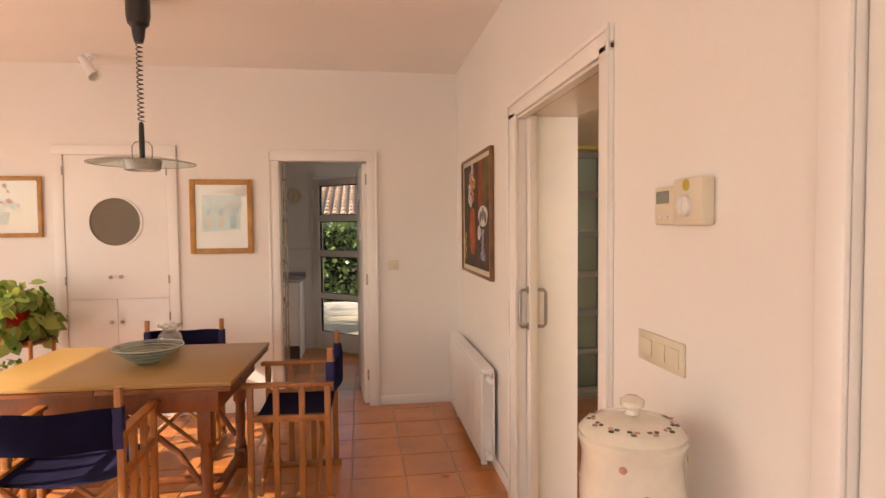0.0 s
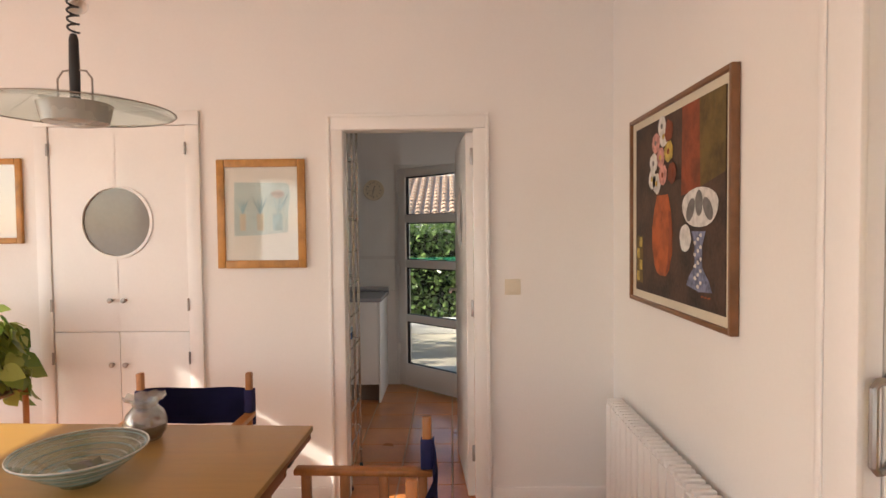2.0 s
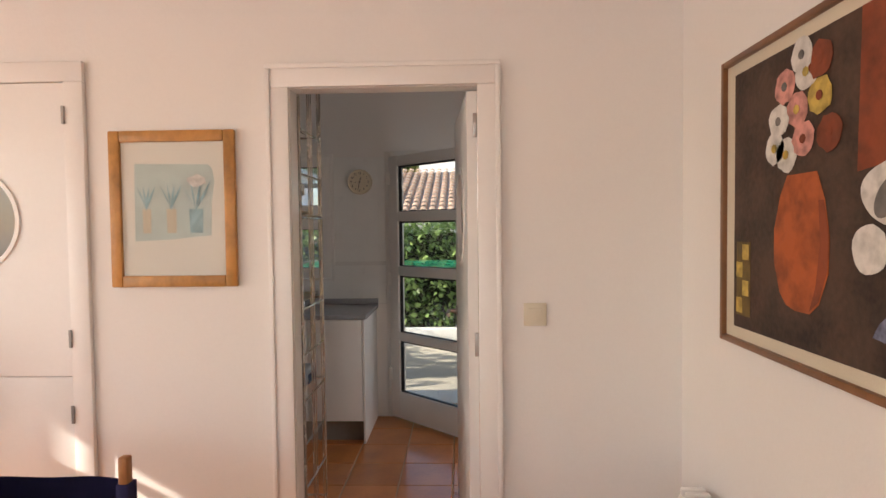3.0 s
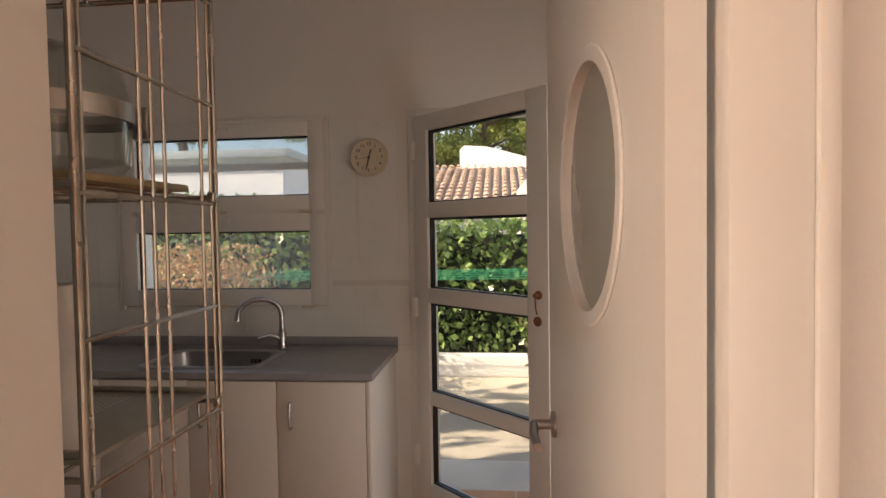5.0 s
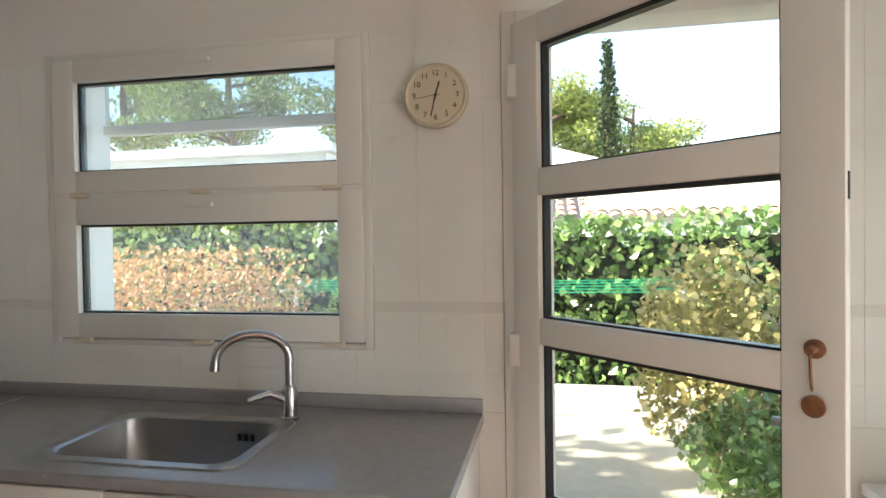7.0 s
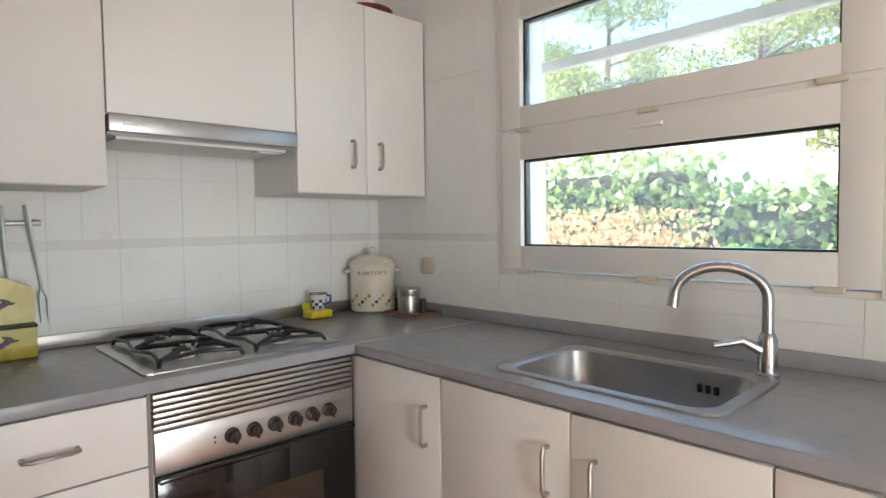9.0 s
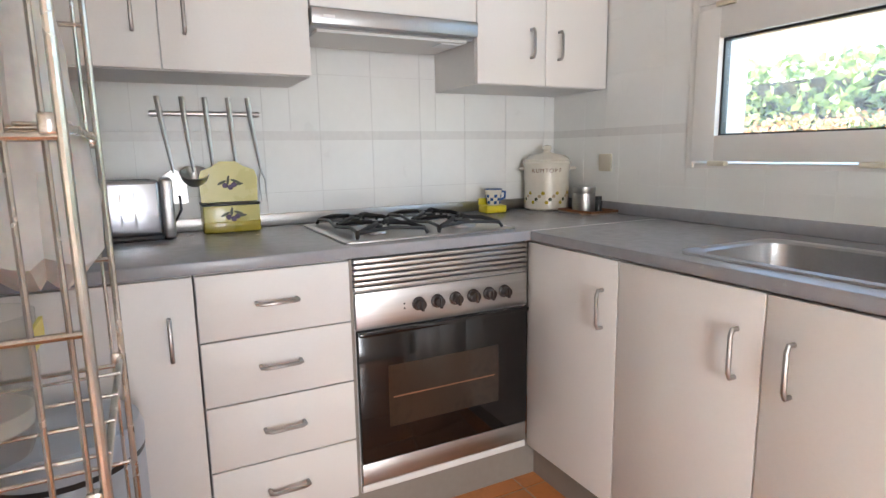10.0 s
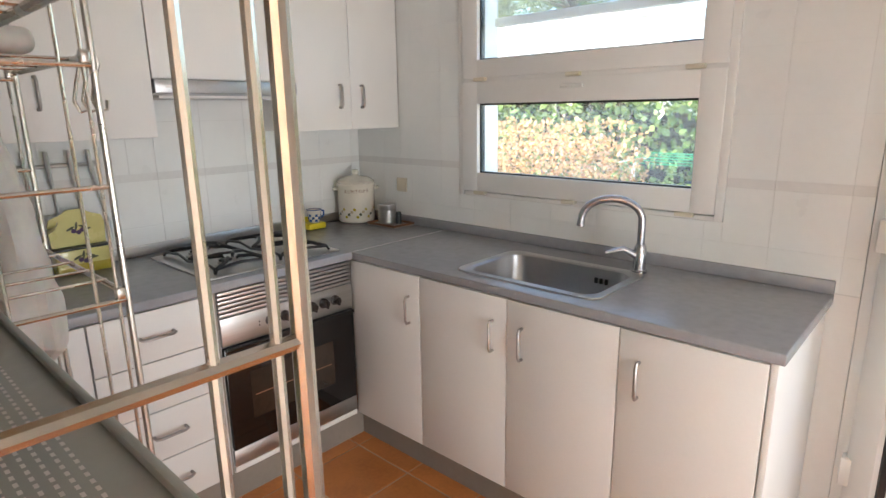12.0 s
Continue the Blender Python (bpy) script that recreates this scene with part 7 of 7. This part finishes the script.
def pine(x, y, ht, seed, label, leaves=900):
    rg = random.Random(seed)
    th = thing("pine_tree", (x, y, -0.14), label, "tree", "trees beyond the gardens")
    part("trunk", tube(B(), [(x, y, -0.14), (x + 0.2, y, ht * 0.35), (x - 0.1, y, ht * 0.7), (x, y, ht * 0.95)], (0.30, 0.24, 0.16, 0.05), 10), BARK, th)
    blobs = []
    for k in range(13):
        a = rg.uniform(0, 6.28)
        z = ht * rg.uniform(0.42, 0.97)
        R = (1.0 - abs(z / ht - 0.62)) * ht * 0.30 * rg.uniform(0.6, 1.1)
        px, py = x + R * math.cos(a), y + R * math.sin(a)
        part("limb", tube(B(), [(x, y, z - 0.9), ((x + px) / 2, (y + py) / 2, z - 0.45), (px, py, z)], (0.10, 0.07, 0.03), 6), BARK, th)
        blobs.append((px, py, z + 0.1, ht * rg.uniform(0.10, 0.16), ht * rg.uniform(0.06, 0.10)))
    crown(th, blobs, 0.23, PINEL, seed, leaves)
    return th


def cypress(x, y, ht, seed):
    th = thing("cypress_tree", (x, y, -0.14), "tall narrow dark cypress tree", "tree", "trees beyond the gardens")
    part("trunk", tube(B(), [(x, y, -0.14), (x, y, ht * 0.9)], (0.18, 0.03), 8), BARK, th)
    crown(th, [(x, y, ht * (0.18 + 0.09 * k), ht * 0.07 * (1 - (k / 10) ** 1.6) + 0.12, ht * 0.08) for k in range(10)], 0.22, CYPL, seed, 330)


pine(-6.4, 7.3, 5.6, 77, "slender pine shading the garden path", 120)
cypress(2.55, 33.5, 9.9, 31)
for i, (x, y, h) in enumerate(((-0.6, 37, 9.6), (1.4, 41, 9.4), (4.6, 40, 9.6), (-3.6, 36, 10.5), (-9.0, 33, 11.5), (-14.5, 30, 12.0), (-20, 30, 12), (-26, 26, 12), (-6.0, 38, 11.5))):
    pine(x, y, h * 0.97, 50 + i, "spreading green pine tree")


# ======== tiles, laid last ========
def box_mesh(name, sx, sy, sz, material, bev=0.0):
    bm = box(B(), -sx / 2, -sy / 2, -sz, sx / 2, sy / 2, 0, bev, 1)
    return mesh_of(name, bm, material)


# terracotta floor, joints between the tiles
floor = B()
box(floor, -3.45, -1.8, -0.13, 1.525, W, -0.004)
box(floor, 1.525, -1.8, -0.13, 2.53, 5.06, -0.004)
box(floor, -0.275, W, -0.13, 0.445, KS, -0.004)
box(floor, KW, KS, -0.13, KE, KN + 0.25, -0.004)
fl = solid("floor", floor, FGROUT, "terracotta tiled floor with pale joints", "floor")
P = 0.316
TM = box_mesh("floor_tile", P - 0.008, P - 0.008, 0.010, TERRA, 0.003)
OX, OY = -1.905 % P, 6.247 % P
rest = []
count = 0
for i in range(-15, 10):
    for j in range(-7, 26):
        x, y = OX + (i + 0.5) * P, OY + (j + 0.5) * P
        dining = -3.45 < x - P / 2 and x + P / 2 < 1.34 and -1.8 < y - P / 2 and y + P / 2 < 5.20
        kitch = KW - 0.3 < x - P / 2 and x + P / 2 < KE + 0.2 and 5.107 < y + P / 2 and y - P / 2 < KN + 0.1
        if not (dining or kitch):
            if E < x < 2.4 and -1.6 < y < 5.0:
                rest.append((x, y))
            elif -3.4 < x < 1.4 and -1.7 < y < 5.3:
                rest.append((x, y))
            continue
        near = (kitch and not (x < -1.95 or (y > 7.0 and x < -0.4))) or (dining and y > 2.3 and x > -2.0)
        if near and count < 290:
            ob = new("floor_tile", TM)
            ob.parent = fl
            ob.location = (x, y, 0.0015 * noise.noise(Vector((x * 3, y * 3, 0))))
            count += 1
        else:
            rest.append((x, y))
bm = B()
for x, y in rest:
    box(bm, x - P / 2 + 0.004, y - P / 2 + 0.004, -0.008, x + P / 2 - 0.004, y + P / 2 - 0.004, -0.0005)
ob = part("floor_tile", bm, TERRA, fl)
ob["kind"] = "stuff"

# white wall tiles: west and north kitchen walls
TWD, TZ = 0.2045, (0.905, 1.018, 1.205, 1.236, 1.44, 1.645, 1.85, 2.055)


def tile_band(parent, lo, hi, start, place, blocks):
    k0 = math.floor((lo - start) / TWD)
    cache = {}
    k = k0
    while start + k * TWD < hi:
        a, b = max(lo, start + k * TWD), min(hi, start + (k + 1) * TWD)
        k += 1
        if b - a < 0.02:
            continue
        for z0, z1 in zip(TZ, TZ[1:]):
            pieces = [(a, b, z0, z1)]
            for (p, q, r, s) in blocks:
                nxt = []
                for (a2, b2, c2, d2) in pieces:
                    if b2 <= p or a2 >= q or d2 <= r or c2 >= s:
                        nxt.append((a2, b2, c2, d2))
                        continue
                    if a2 < p:
                        nxt.append((a2, p, c2, d2))
                    if b2 > q:
                        nxt.append((q, b2, c2, d2))
                    m0, m1 = max(a2, p), min(b2, q)
                    if c2 < r:
                        nxt.append((m0, m1, c2, r))
                    if d2 > s:
                        nxt.append((m0, m1, s, d2))
                pieces = nxt
            for (a2, b2, c2, d2) in pieces:
                if b2 - a2 < 0.012 or d2 - c2 < 0.012:
                    continue
                mt = LISTEL if abs(z0 - 1.205) < 0.001 else TILEW
                key = (round(b2 - a2, 3), round(d2 - c2, 3), mt.name)
                if key not in cache:
                    cache[key] = place(key[0] - (0.0022 if place is tile_w else 0.0007), key[1] - (0.0022 if place is tile_w else 0.0007), mt)
                ob = new("wall_tile", cache[key])
                ob.parent = parent
                ob.location = ((KW + 0.006, (a2 + b2) / 2, (c2 + d2) / 2) if parent.name.endswith("west") else ((a2 + b2) / 2, KN - 0.006, (c2 + d2) / 2))


def tile_w(w, h, mt):
    return mesh_of("wall_tile", box(B(), -0.005, -w / 2, -h / 2, 0.0, w / 2, h / 2), mt)


def tile_n(w, h, mt):
    return mesh_of("wall_tile", box(B(), -w / 2, 0.0, -h / 2, w / 2, 0.005, h / 2), mt)


bw2, bn2 = B(), B()
box(bw2, KW, KS, 0.90, KW + 0.0035, KN, 2.056)
gw = solid("tile_bed_west", bw2, GROUT, "white glazed wall tiles with thin grey joints", "wall tiles")
box(bn2, KW + 0.006, KN - 0.0035, 0.90, WX0 - 0.026, KN, 2.056)
box(bn2, WX1 + 0.026, KN - 0.0035, 0.90, DX0, KN, 2.056)
box(bn2, DX1, KN - 0.0035, 0.90, KE, KN, 2.056)
box(bn2, WX0 - 0.026, KN - 0.0035, 0.90, WX1 + 0.026, KN, WZ0 - 0.016)
gn = solid("tile_bed_north", bn2, GROUT, "white glazed wall tiles with thin grey joints", "wall tiles")
tile_band(gw, KS, KN, 6.193, tile_w, [(KS, 6.29, 1.39, 2.1), (6.876, KN, 1.39, 2.1), (6.29, 6.876, 1.60, 2.1)])
tile_band(gn, KW + 0.006, KE, -2.53, tile_n, [(WX0 - 0.026, WX1 + 0.026, WZ0 - 0.016, 2.1), (DX0, DX1, 0, 2.2), (KW, UF + 0.02, 1.39, 2.1)])
